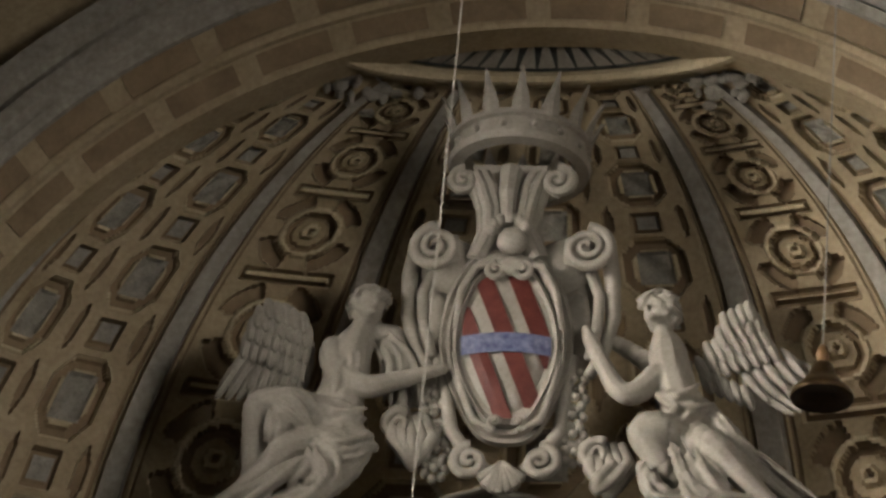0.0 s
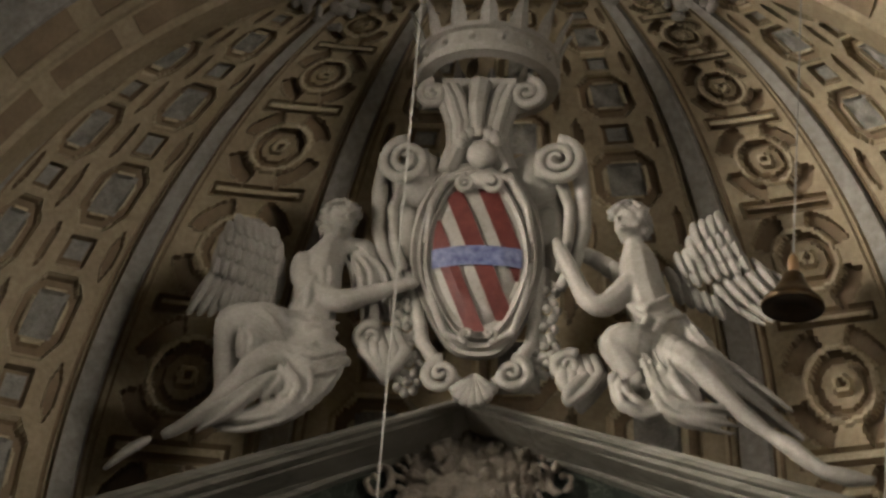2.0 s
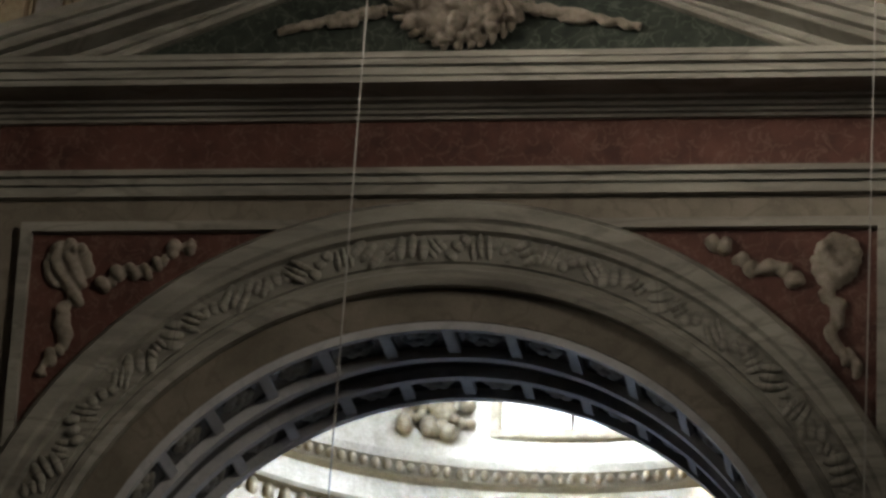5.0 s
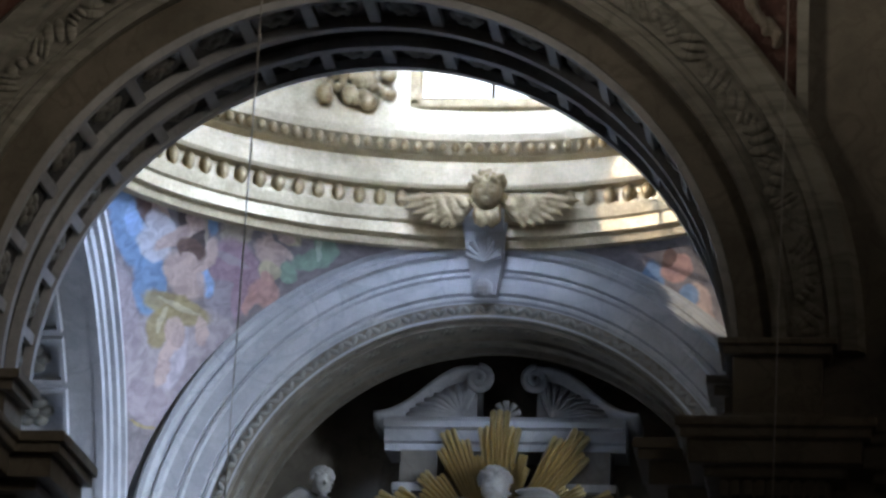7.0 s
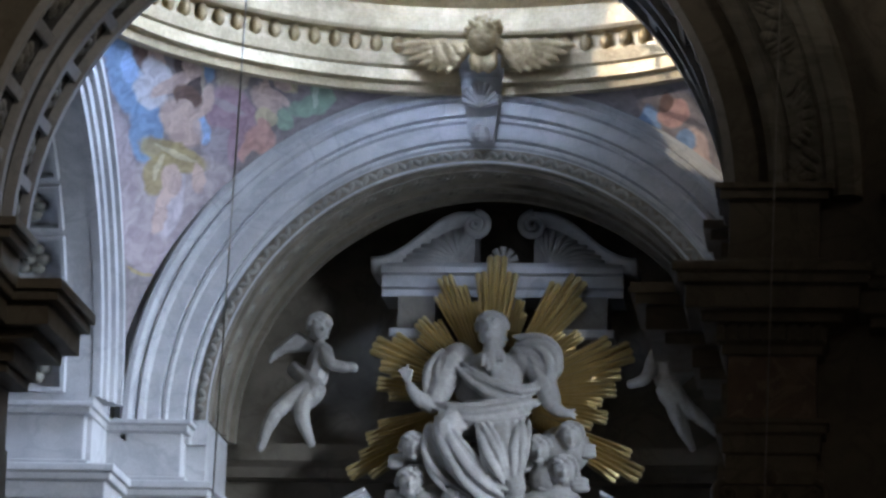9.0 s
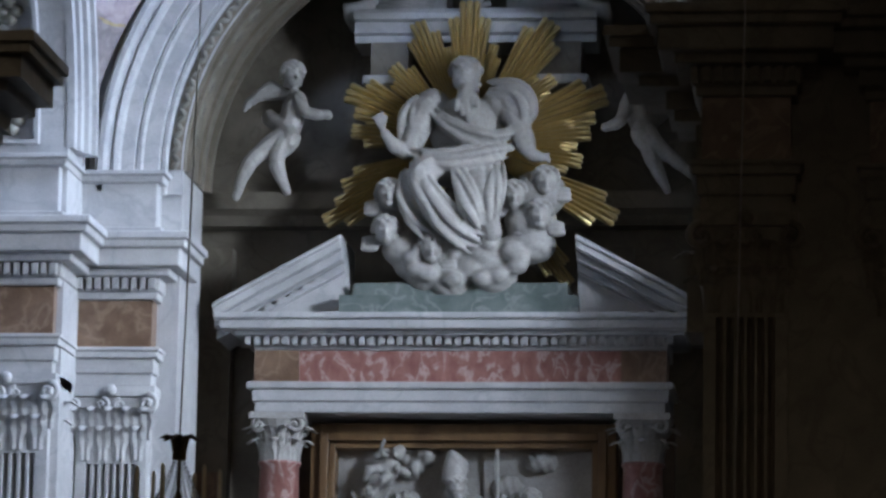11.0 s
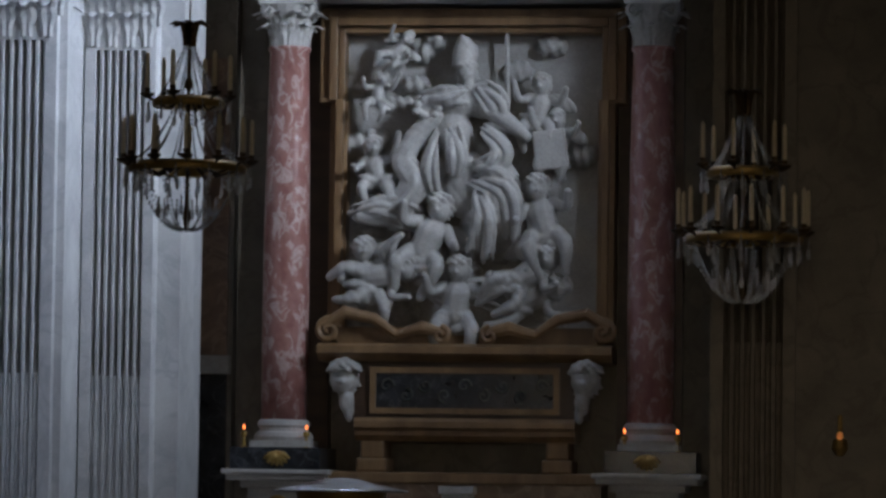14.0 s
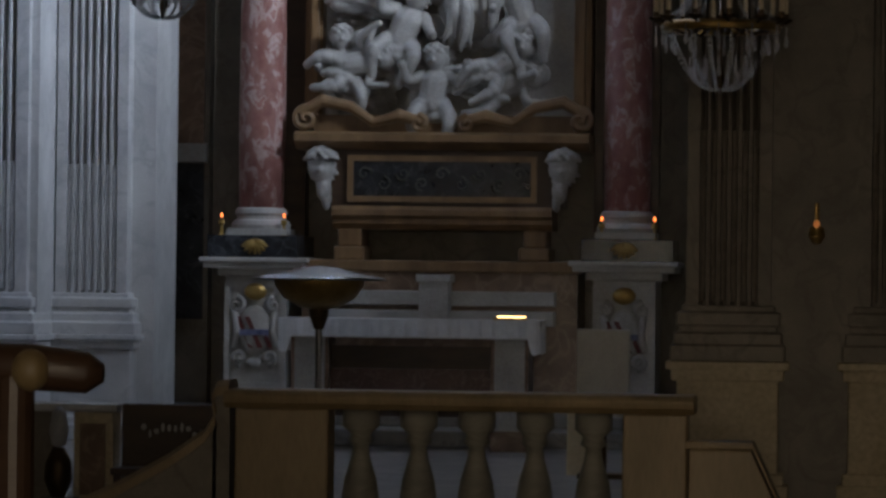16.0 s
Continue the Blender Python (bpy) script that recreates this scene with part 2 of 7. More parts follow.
def skin(bm, rings, closed_u=False, closed_v=False, caps=False, mat=0):
    """Faces between rows of points."""
    vs = [[bm.verts.new(p) for p in r] for r in rings]
    nr, nc = len(vs), len(vs[0])
    for i in range(nr if closed_v else nr - 1):
        for j in range(nc if closed_u else nc - 1):
            a, b = vs[i], vs[(i + 1) % nr]
            bm.faces.new((a[j], a[(j + 1) % nc], b[(j + 1) % nc], b[j])).material_index = mat
    if caps:
        bm.faces.new(vs[0]).material_index = mat
        bm.faces.new(vs[-1][::-1]).material_index = mat
    return vs


def lathe(bm, prof, centre=(0, 0, 0), n=24, mat=0, a0=0.0, a1=360.0):
    cx, cy, cz = centre
    full = abs(a1 - a0) >= 359.9
    cnt = n if full else n + 1
    rings = [[(cx + r * math.cos(radians(a0 + (a1 - a0) * k / n)), cy + r * math.sin(radians(a0 + (a1 - a0) * k / n)), cz + z) for k in range(cnt)] for r, z in prof]
    return skin(bm, rings, closed_u=full, mat=mat)


def arc_sweep(bm, prof, cx, cz, a0=0.0, a1=180.0, n=64, mat=0, caps=True):
    """A closed profile of (radius, y) swept round an axis along y."""
    rings = [[(cx + r * math.cos(radians(a0 + (a1 - a0) * k / n)), y, cz + r * math.sin(radians(a0 + (a1 - a0) * k / n))) for r, y in prof] for k in range(n + 1)]
    skin(bm, rings, closed_u=True, caps=caps, mat=mat)


def prism_x(bm, prof, x0, x1, mat=0):
    """A closed profile of (y, z) drawn out along x."""
    skin(bm, [[(x0, y, z) for y, z in prof], [(x1, y, z) for y, z in prof]], closed_u=True, caps=True, mat=mat)


def prism_between(bm, prof, p0, p1, mat=0):
    """A closed profile of (y, z) drawn out from p0 to p1, kept upright."""
    skin(bm, [[(p[0], p[1] + y, p[2] + z) for y, z in prof] for p in (p0, p1)], closed_u=True, caps=True, mat=mat)


def cornice_prof(y_wall, steps, z0):
    """steps: (projection, height) upwards; a closed profile against the wall."""
    pts, z = [(y_wall + 0.1, z0)], z0
    for pr, h in steps:
        pts += [(y_wall - pr, z), (y_wall - pr, z + h)]
        z += h
    return pts + [(y_wall + 0.1, z)]


def tube(bm, pts, radii, n=10, mat=0, caps=True):
    """A round tapering tube along points."""
    pts = [Vector(p) for p in pts]
    rings = []
    for i, p in enumerate(pts):
        d = (pts[min(i + 1, len(pts) - 1)] - pts[max(i - 1, 0)]).normalized()
        u = d.cross(Vector((0, 1, 0)) if abs(d.y) < 0.9 else Vector((1, 0, 0))).normalized()
        w = d.cross(u)
        r = radii[i] if isinstance(radii, (list, tuple)) else radii
        rings.append([p + (u * math.cos(2 * math.pi * k / n) + w * math.sin(2 * math.pi * k / n)) * r for k in range(n)])
    skin(bm, rings, closed_u=True, caps=caps, mat=mat)


def blob(bm, c, r, n=8, mat=0, turn=None):
    """An ellipsoid."""
    rx, ry, rz = r if isinstance(r, (tuple, list)) else (r, r, r)
    m = turn or Matrix()
    rings = []
    for i in range(1, n):
        t = math.pi * i / n
        rings.append([Vector(c) + m @ Vector((rx * math.sin(t) * math.cos(2 * math.pi * k / (2 * n)), ry * math.sin(t) * math.sin(2 * math.pi * k / (2 * n)), rz * math.cos(t))) for k in range(2 * n)])
    vs = skin(bm, rings, closed_u=True, mat=mat)
    for row, z in ((vs[0], 1), (vs[-1], -1)):
        p = bm.verts.new(Vector(c) + m @ Vector((0, 0, rz * z)))
        for k in range(2 * n):
            f = (row[k], p, row[(k + 1) % (2 * n)])
            bm.faces.new(f if z > 0 else f[::-1]).material_index = mat


def spiral(bm, cx, y, cz, r, turns=2.0, start=0.0, hand=1, thick=0.05, mat=0, depth=None):
    """A scroll (volute) in the x-z plane."""
    n = int(turns * 20)
    pts, rad = [], []
    for i in range(n + 1):
        f = i / n
        a = radians(start) + hand * f * turns * 2 * math.pi
        rr = r * (1 - 0.9 * f)
        pts.append((cx + rr * math.cos(a), y - 0.06 * f, cz + rr * math.sin(a)))
        rad.append(thick * (1 - 0.6 * f))
    tube(bm, pts, rad, 8, mat)


def eased(pts, values, steps=5):
    """A smooth curve through points, with the values that belong to them."""
    pts = [Vector(p) for p in pts]
    out, val = [], []
    for i in range(len(pts) - 1):
        a, b, c, d = pts[max(i - 1, 0)], pts[i], pts[i + 1], pts[min(i + 2, len(pts) - 1)]
        for k in range(steps if i < len(pts) - 2 else steps + 1):
            t = k / steps
            out.append(0.5 * (2 * b + (c - a) * t + (2 * a - 5 * b + 4 * c - d) * t * t + (3 * b - a - 3 * c + d) * t ** 3))
            val.append(values[i] + (values[i + 1] - values[i]) * (3 * t * t - 2 * t ** 3))
    return out, val


def drape(bm, pts, width, n=6, r=0.035, front=0.05):
    """Cloth folds: rounded ridges of uneven length and height that fan out along a smooth path, with filled valleys between."""
    pts, _ = eased(pts, [0] * len(pts), 6)
    m = len(pts) - 1
    for k in range(2 * n - 1):
        f = k / (2 * n - 2) - 0.5
        ridge = k % 2 == 0
        h = 0.5 + 0.5 * math.sin(5.3 * k + 40 * pts[0].x + 23 * pts[0].z)
        first, last = (int(m * 0.22 * h), m - int(m * 0.25 * (1 - h))) if ridge else (1, m - 1)
        out, rad = [], []
        for i in range(first, last + 1):
            t = i / m
            d = (pts[min(i + 1, m)] - pts[max(i - 1, 0)]).normalized()
            side = Vector((-d.z, 0, d.x))
            fan = 0.35 + 0.85 * t if h > 0.3 else 0.5 + 0.6 * math.sin(math.pi * t)
            swell = max(0.12, math.sin(math.pi * (i - first + 0.35) / (last - first + 0.7))) ** 0.6
            out.append(pts[i] + side * (f * width * fan + 0.018 * math.sin(1.3 * k + 5 * t)) + Vector((0, -front * (1 - 1.6 * f * f) * swell - ((0.010 + 0.028 * h) * swell if ridge else -0.030), 0)))
            rad.append(r * ((0.65 + 0.5 * h) if ridge else 1.15) * swell)
        tube(bm, out, rad, 8)


def limb(bm, pts, radii):
    """A rounded limb or roll of cloth along a smooth path."""
    line, rad = eased(pts, radii, 5)
    tube(bm, line, rad, 10)
    for p, r in ((line[0], rad[0]), (line[-1], rad[-1])):
        blob(bm, p, r, 6)


def carved(name, bm, mat, voxel=0.02, parent=None, label="", rough=0.03, fine=0.0, heads=(), drift=(0.9, 0.15, 0.35), bare=(), plates=None):
    """Overlapping solid forms fused into one carved mass. rough: depth of the drapery folds, which run across drift; fine: chisel grain;
    heads: (centre, radius, facing) get eye hollows and curls; bare: (centre, radius) without folds; plates: adds feathers on top."""
    ob = part(name, bm, mat, parent, label, smooth=True)
    md = ob.modifiers.new("fuse", "REMESH")
    md.mode, md.voxel_size, md.use_smooth_shade = "VOXEL", voxel, True
    sm = ob.modifiers.new("ease", "SMOOTH")
    sm.factor, sm.iterations = 0.5, 2
    dg = bpy.context.evaluated_depsgraph_get()
    me = bpy.data.meshes.new_from_object(ob.evaluated_get(dg))
    ob.modifiers.clear()
    ob.data = me
    n = len(me.vertices)
    co, no = np.empty(n * 3), np.empty(n * 3)
    me.vertices.foreach_get("co", co)
    me.vertices.foreach_get("normal", no)
    co, no = co.reshape(-1, 3), no.reshape(-1, 3)
    x, y, z = co.T
    d = np.array(drift)
    warp = 1.4 * np.sin(4.1 * x + 2.3 * z + 1.7) + 1.1 * np.sin(3.2 * z - 5.3 * x + 3.0 * y) + 0.6 * np.sin(11 * z + 7 * x)
    ph = co @ d * math.pi / 0.13 + 1.3 * warp
    ph2 = co @ np.array((d[2], d[1], -d[0])) * math.pi / 0.09 + 1.0 * warp
    fade = 0.55 + 0.45 * np.sin(2.7 * x - 3.9 * z + 0.8)
    fold = rough * (np.abs(np.sin(ph)) ** 0.7 - 0.62) * (0.4 + 0.6 * fade) + 0.4 * rough * (np.abs(np.sin(ph2)) ** 0.8 - 0.6) * (1 - fade)
    mask = np.ones(n)
    for c, r in bare:
        mask *= np.clip((np.linalg.norm(co - np.array(c), axis=1) / r - 0.8) / 0.4, 0.08, 1)
    move = fold * mask
    for c, r, f in heads:
        q = (co - np.array(c)) / r
        f = np.array(Vector(f).normalized())
        sd = np.cross(f, (0, 0, 1.0))
        fr, si, up = q @ f, q @ sd, q[:, 2]
        near = np.linalg.norm(q, axis=1)
        inside = np.clip((1.42 - near) / 0.2, 0, 1)
        hair = inside * np.clip(np.maximum(up - 0.35, -fr - 0.05) * 4, 0, 1)
        curl = np.sin(7 * q[:, 0] + 3 * q[:, 2]) * np.sin(8 * q[:, 2] + 2 * q[:, 0]) + 0.6 * np.sin(13 * q[:, 0] - 5 * q[:, 1]) * np.sin(12 * q[:, 2])
        move = move * np.clip((near - 1.25) / 0.5, 0.0, 1) + hair * (0.20 + 0.20 * curl) * r
        for e in (-0.36, 0.36):
            move = move - 0.11 * r * inside * (fr > 0.3) * np.exp(-((si - e) ** 2 + 1.6 * (up - 0.05) ** 2) / 0.045)
        move = move - 0.08 * r * inside * (fr > 0.2) * np.exp(-(si ** 2 / 0.05 + (up + 0.5) ** 2 / 0.012))
    grain = fine * 0.5 * np.sin(31 * x + 3 * warp) * np.sin(37 * z - 2 * warp) * np.sin(29 * y + warp)
    co = co + no * (move + grain)[:, None]
    me.vertices.foreach_set("co", co.ravel())
    if plates is not None:
        b2 = bmesh.new()
        b2.from_mesh(me)
        plates(b2)
        b2.to_mesh(me)
        b2.free()
        me.polygons.foreach_set("use_smooth", [True] * len(me.polygons))
    me.update()
    return ob


def arch_wall(bm, x0, x1, z0, z1, cx, cz, r, y0, y1, n=48, mat=0):
    """A wall from y0 to y1 with a round-headed opening through it."""
    box(bm, x0, cx - r, y0, y1, z0, z1, mat)
    box(bm, cx + r, x1, y0, y1, z0, z1, mat)
    rows = []
    for k in range(n + 1):
        a = math.pi * (1 - k / n)
        x, z = cx + r * math.cos(a), cz + r * math.sin(a)
        rows.append([(x, y0, z), (x, y0, z1), (x, y1, z1), (x, y1, z)])
    skin(bm, rows, closed_u=True, mat=mat)


# ---- large structure: the closed nave and apse round the camera ----
bm = B()
box(bm, -9, 11, -8, 41, -0.3, 0.0)
tagged(part("floor", bm, FLOORSTONE), "worn grey marble church floor", "floor", kind="structure")
bm = B()
box(bm, -9, 11, -8, 28, 21.5, 21.8)
tagged(part("ceiling", bm, PLASTER), "dim plaster nave ceiling above the apse", "ceiling", kind="structure")
bm = B()
box(bm, -9.3, -0.6, -8.3, -8, 0, 21.8)
box(bm, 2.6, 11.3, -8.3, -8, 0, 21.8)
box(bm, -0.6, 2.6, -8.3, -8, 0, 9.9)
box(bm, -0.6, 2.6, -8.3, -8, 14.1, 21.8)
tagged(part("wall_south", bm, PLASTER), "dim plaster wall behind the nave", "wall", kind="structure")
for name, xa, xb, wins in (("wall_east", 11, 11.3, ((13.9, 16.1),)), ("wall_west", -9.3, -9, ((19.4, 21.6),))):
    bm = B()
    y = -8
    for wa, wb in wins:
        box(bm, xa, xb, y, wa, 0, 21.8)
        box(bm, xa, xb, wa, wb, 0, 14)
        box(bm, xa, xb, wa, wb, 18, 21.8)
        y = wb
    box(bm, xa, xb, y, 30, 0, 21.8)
    # panels added out of view to stop the sun at the side openings
    for k, (wa, wb) in enumerate(wins):
        sun_panel = B()
        box(sun_panel, xa + 0.1, xb - 0.1, wa, wb, 14, 18)
        tagged(part("sun_block_1" if xa > 0 else "sun_block_2", sun_panel, CLOTH), "unseen white panel added in a nave wall opening to keep the sun out", "window", kind="structure")
    tagged(part(name, bm, PLASTER), "dim plaster side wall of the nave with high windows", "wall", kind="structure")

bm = B()
# the same added sun stop in the opening behind the camera
box(bm, -0.6, 2.6, -8.2, -8.1, 9.9, 14.1)
tagged(part("sun_block_3", bm, CLOTH), "unseen white panel added in a nave wall opening to keep the sun out", "window", kind="structure")

# ---- apse: screen wall with the great arch ----
ARCH_Z, ARCH_R, Y1 = 8.95, 3.0, 28.0
bm = B()
arch_wall(bm, -4.6, 4.6, 0, 14.0, 0, ARCH_Z, 3.27, Y1, Y1 + 0.07)
arch_wall(bm, -4.6, 4.6, 0, 14.0, 0, ARCH_Z, ARCH_R, Y1 + 0.07, 29.74)
box(bm, -9, -4.6, Y1 + 0.25, 29.4, 0, 14.0)
box(bm, 4.6, 11, Y1 + 0.25, 29.4, 0, 14.0)
box(bm, -9, 11, Y1 + 1.2, 29.4, 14.0, 21.8)
screen = tagged(part("wall_north", bm, DARK_STONE), "dark stone screen wall with a great round arch", "wall", kind="structure")
# archivolt
bm = B()
arc_sweep(bm, [(3.26, Y1 + 0.02), (3.26, Y1 - 0.06), (3.31, Y1 - 0.09), (3.37, Y1 - 0.09), (3.40, Y1 - 0.04), (3.44, Y1 - 0.04), (3.45, Y1 - 0.07), (3.68, Y1 - 0.07), (3.70, Y1 - 0.13), (3.76, Y1 - 0.13), (3.79, Y1 - 0.17), (3.91, Y1 - 0.18), (3.97, Y1 - 0.10), (3.97, Y1 + 0.02)], 0, ARCH_Z, 0, 180, 72)
part("archivolt", bm, GREY, screen, smooth=False)
# leaf carving on the flat band of the archivolt
random.seed(4)
leaf = B()
for k in range(3):
    blob(leaf, ((k - 1) * 0.045, -0.02, 0.02 * (1 - abs(k - 1))), (0.022, 0.03, 0.10), 5)
leaf_ob = part("leaf_carving", leaf, GREY, screen, smooth=True)
for k in range(60):
    a = math.pi * (k + 0.5) / 60
    m = Matrix.Translation(((3.555 + 0.02 * math.sin(5.1 * k)) * math.cos(a), Y1 - 0.07, ARCH_Z + 3.565 * math.sin(a))) @ Matrix.Rotation(-(a - math.pi / 2) + 0.9 * math.sin(7.3 * k), 4, "Y") @ Matrix.Diagonal((1.6 + 0.5 * math.sin(2.9 * k), 0.8 + 0.3 * math.sin(3.7 * k), 0.85 + 0.3 * math.sin(2.3 * k), 1))
    if k == 0:
        leaf_ob.matrix_basis = m
    else:
        o = leaf_ob.copy()
        scene.collection.objects.link(o)
        o.matrix_basis = m
# soffit of the great arch: two rows of framed relief panels between plain ribs
bm = B()
for ya, yb, r in ((28.08, 28.15, 2.93), (28.66, 28.76, 2.90), (29.14, 29.24, 2.90), (29.66, 29.75, 2.90)):
    arc_sweep(bm, [(ARCH_R + 0.01, ya), (r, ya), (r, yb), (ARCH_R + 0.01, yb)], 0, ARCH_Z, 0, 180, 72)
part("soffit_rib", bm, PALE, screen)
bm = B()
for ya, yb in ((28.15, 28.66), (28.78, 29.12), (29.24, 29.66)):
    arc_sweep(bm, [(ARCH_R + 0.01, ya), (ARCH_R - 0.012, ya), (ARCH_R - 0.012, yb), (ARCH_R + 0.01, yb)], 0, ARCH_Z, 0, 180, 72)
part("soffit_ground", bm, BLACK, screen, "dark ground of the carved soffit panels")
N_PAN = 18
for k in range(N_PAN + 1):
    a = math.degrees(math.pi * k / N_PAN)
    bm = B()
    arc_sweep(bm, [(ARCH_R + 0.01, 28.15), (2.935, 28.15), (2.935, 28.66), (ARCH_R + 0.01, 28.66)], 0, ARCH_Z, a - 0.9, a + 0.9, 2)
    arc_sweep(bm, [(ARCH_R + 0.01, 29.24), (2.925, 29.24), (2.925, 29.66), (ARCH_R + 0.01, 29.66)], 0, ARCH_Z, a - 0.9, a + 0.9, 2)
    part("soffit_bar", bm, PALE, screen)
flower = B()
for k in range(6):
    a = k * math.pi / 3
    blob(flower, (0.06 * math.cos(a), 0.07 * math.sin(a), 0), (0.04, 0.045, 0.03), 5)
blob(flower, (0, 0, 0.01), 0.035, 5)
flower_ob = None
for row_y in (28.40, 29.45):
    for k in range(N_PAN):
        a = math.pi * (k + 0.5) / N_PAN
        m = Matrix.Translation((2.985 * math.cos(a), row_y, ARCH_Z + 2.985 * math.sin(a))) @ Matrix.Rotation(-(a - math.pi / 2) + math.pi, 4, "Y") @ Matrix.Diagonal((1.5, 1.5, 1.2, 1))
        if flower_ob is None:
            flower_ob = o = part("soffit_flower", flower, GREY, screen, smooth=True)
        else:
            o = flower_ob.copy()
            scene.collection.objects.link(o)
        o.matrix_basis = m

# spandrels: red marble panels in grey frames
for s in (-1, 1):
    bm = B()
    rows = []
    for k in range(25):
        x = 3.42 * k / 24
        zb = ARCH_Z + math.sqrt(max(0.0, 3.99 ** 2 - x * x))
        rows.append((x, min(zb, 12.68)))
    x_start = math.sqrt(3.99 ** 2 - (12.68 - ARCH_Z) ** 2)
    xs = [x_start + (3.42 - x_start) * k / 20 for k in range(21)]
    lo = [(s * x, Y1 - 0.012, ARCH_Z + math.sqrt(3.99 ** 2 - x * x)) for x in xs]
    hi = [(s * x, Y1 - 0.012, 12.68) for x in xs]
    lob, hib = [(x, Y1 + 0.02, z) for x, y, z in lo], [(x, Y1 + 0.02, z) for x, y, z in hi]
    skin(bm, [lo, hi, hib, lob], closed_v=True)
    part("spandrel_panel", bm, RED, screen, "dark red marble spandrel panel")
    bm = B()
    box(bm, *sorted((s * 0.9, s * 3.42)), Y1 - 0.09, Y1 + 0.02, 12.68, 12.76)
    box(bm, *sorted((s * 3.42, s * 3.51)), Y1 - 0.09, Y1 + 0.02, 9.0, 12.76)
    part("spandrel_frame", bm, GREY, screen)
    # stucco ornament: a hanging boss with leaf swags
    bm = B()
    blob(bm, (s * 3.10, Y1 - 0.03, 12.40), (0.20, 0.07, 0.24), 7, turn=Matrix.Rotation(s * 0.3, 4, "Y"))
    blob(bm, (s * 3.02, Y1 - 0.10, 12.52), (0.05, 0.05, 0.05), 6)
    for k in range(7):
        f = k / 6
        blob(bm, (s * (2.78 - 0.66 * f), Y1 - 0.03, 12.24 + 0.30 * f + 0.05 * math.sin(9 * f)), (0.085 - 0.03 * f, 0.05, 0.07), 6)
        blob(bm, (s * (3.02 + 0.18 * f + 0.05 * math.sin(8 * f)), Y1 - 0.03, 12.12 - 0.62 * f), (0.075 - 0.03 * f, 0.05, 0.085), 6)
    carved("spandrel_ornament", bm, GREYSTUCCO, 0.016, screen, "pale stucco leaf ornament", 0.05, 0.03)

# entablature of the screen
bm = B()
prism_x(bm, cornice_prof(Y1, [(0.08, 0.09), (0.12, 0.06), (0.17, 0.05)], 12.98), -4.5, 4.5)
part("architrave", bm, GREY, screen)
bm = B()
box(bm, -3.76, 4.4, Y1 - 0.07, Y1 + 0.05, 13.18, 13.63)
part("frieze", bm, RED, screen, "dark red marble frieze")
bm = B()
prism_x(bm, cornice_prof(Y1, [(0.12, 0.03), (0.17, 0.03), (0.22, 0.035), (0.30, 0.03)], 13.62), -4.9, 4.9)
part("cornice", bm, GREY, screen)
bm = B()
prism_x(bm, cornice_prof(Y1, [(0.60, 0.05), (0.63, 0.07), (0.68, 0.05), (0.70, 0.05)], 13.74), -5.0, 5.0)
part("cornice", bm, GREY, screen)

# pediment: dark green field, raking mouldings
pediment = thing("pediment", "grey veined stone pediment with a dark green field above the arch", "pediment", "structure")
bm = B()
skin(bm, [[(-3.6, y, 13.85), (3.6, y, 13.85), (0, y, 15.42)] for y in (Y1 - 0.02, Y1 + 0.2)], closed_u=True, caps=True)
part("tympanum", bm, GREEN, pediment, "dark green marble field")
RAKES = 6
for s in (-1, 1):
    for i in range(RAKES):
        f0, f1 = i / RAKES, (i + 1) / RAKES
        pr = (0.10, 0.17, 0.22, 0.46, 0.58, 0.66)[i]
        lift = 0.49 * pr
        z0, z1 = 15.36 + 0.30 * f0 - lift, 15.36 + 0.30 * f1 - lift
        s0, s1 = 0.40 - 0.11 * f0, 0.40 - 0.11 * f1
        xe = 2.75 + 2.2 * f1
        bm = B()
        rings = []
        for k in range(2):
            x = 0 if k == 0 else xe
            a0, a1 = z0 - s0 * x, z1 - s1 * x
            rings.append([(s * x, Y1 + 0.1, a0), (s * x, Y1 - pr, a0), (s * x, Y1 - pr - 0.03, a0 + 0.4 * (a1 - a0)), (s * x, Y1 - pr - 0.03, a1), (s * x, Y1 + 0.1, a1)])
        skin(bm, rings, closed_u=True, caps=True)
        bevelled(part("raking_moulding", bm, GREY, pediment), 0.012)
# carved roundel with ribbons on the green field
bm = B()
random.seed(8)
blob(bm, (0.02, Y1 - 0.02, 14.90), (0.56, 0.10, 0.58), 12)
for k in range(95):
    a, r = random.uniform(0, 6.283), 0.58 * math.sqrt(random.random())
    blob(bm, (0.02 + r * math.cos(a), Y1 - 0.12, 14.90 + 1.02 * r * math.sin(a)), (random.uniform(0.02, 0.08), random.uniform(0.04, 0.09), random.uniform(0.02, 0.07)), 5, turn=Matrix.Rotation(random.uniform(0, 3), 4, "Y"))
for k in range(40):
    a = 2 * math.pi * k / 40
    blob(bm, (0.02 + 0.60 * math.cos(a), Y1 - 0.07, 14.90 + 0.60 * math.sin(a)), (0.075, 0.04, 0.03), 5, turn=Matrix.Rotation(0.6 - a, 4, "Y"))
for s in (-1, 1):
    tube(bm, [(s * 0.6, Y1 - 0.06, 14.62), (s * 0.95, Y1 - 0.08, 14.56), (s * 1.50, Y1 - 0.05, 14.44)], [0.06, 0.045, 0.035], 8)
    blob(bm, (s * 0.98, Y1 - 0.06, 14.52), (0.16, 0.05, 0.05), 6)
    spiral(bm, s * 0.78, Y1 - 0.06, 14.86, 0.16, 1.2, 90, s, 0.04)
    blob(bm, (s * 0.95, Y1 - 0.06, 15.02), (0.12, 0.05, 0.05), 6)
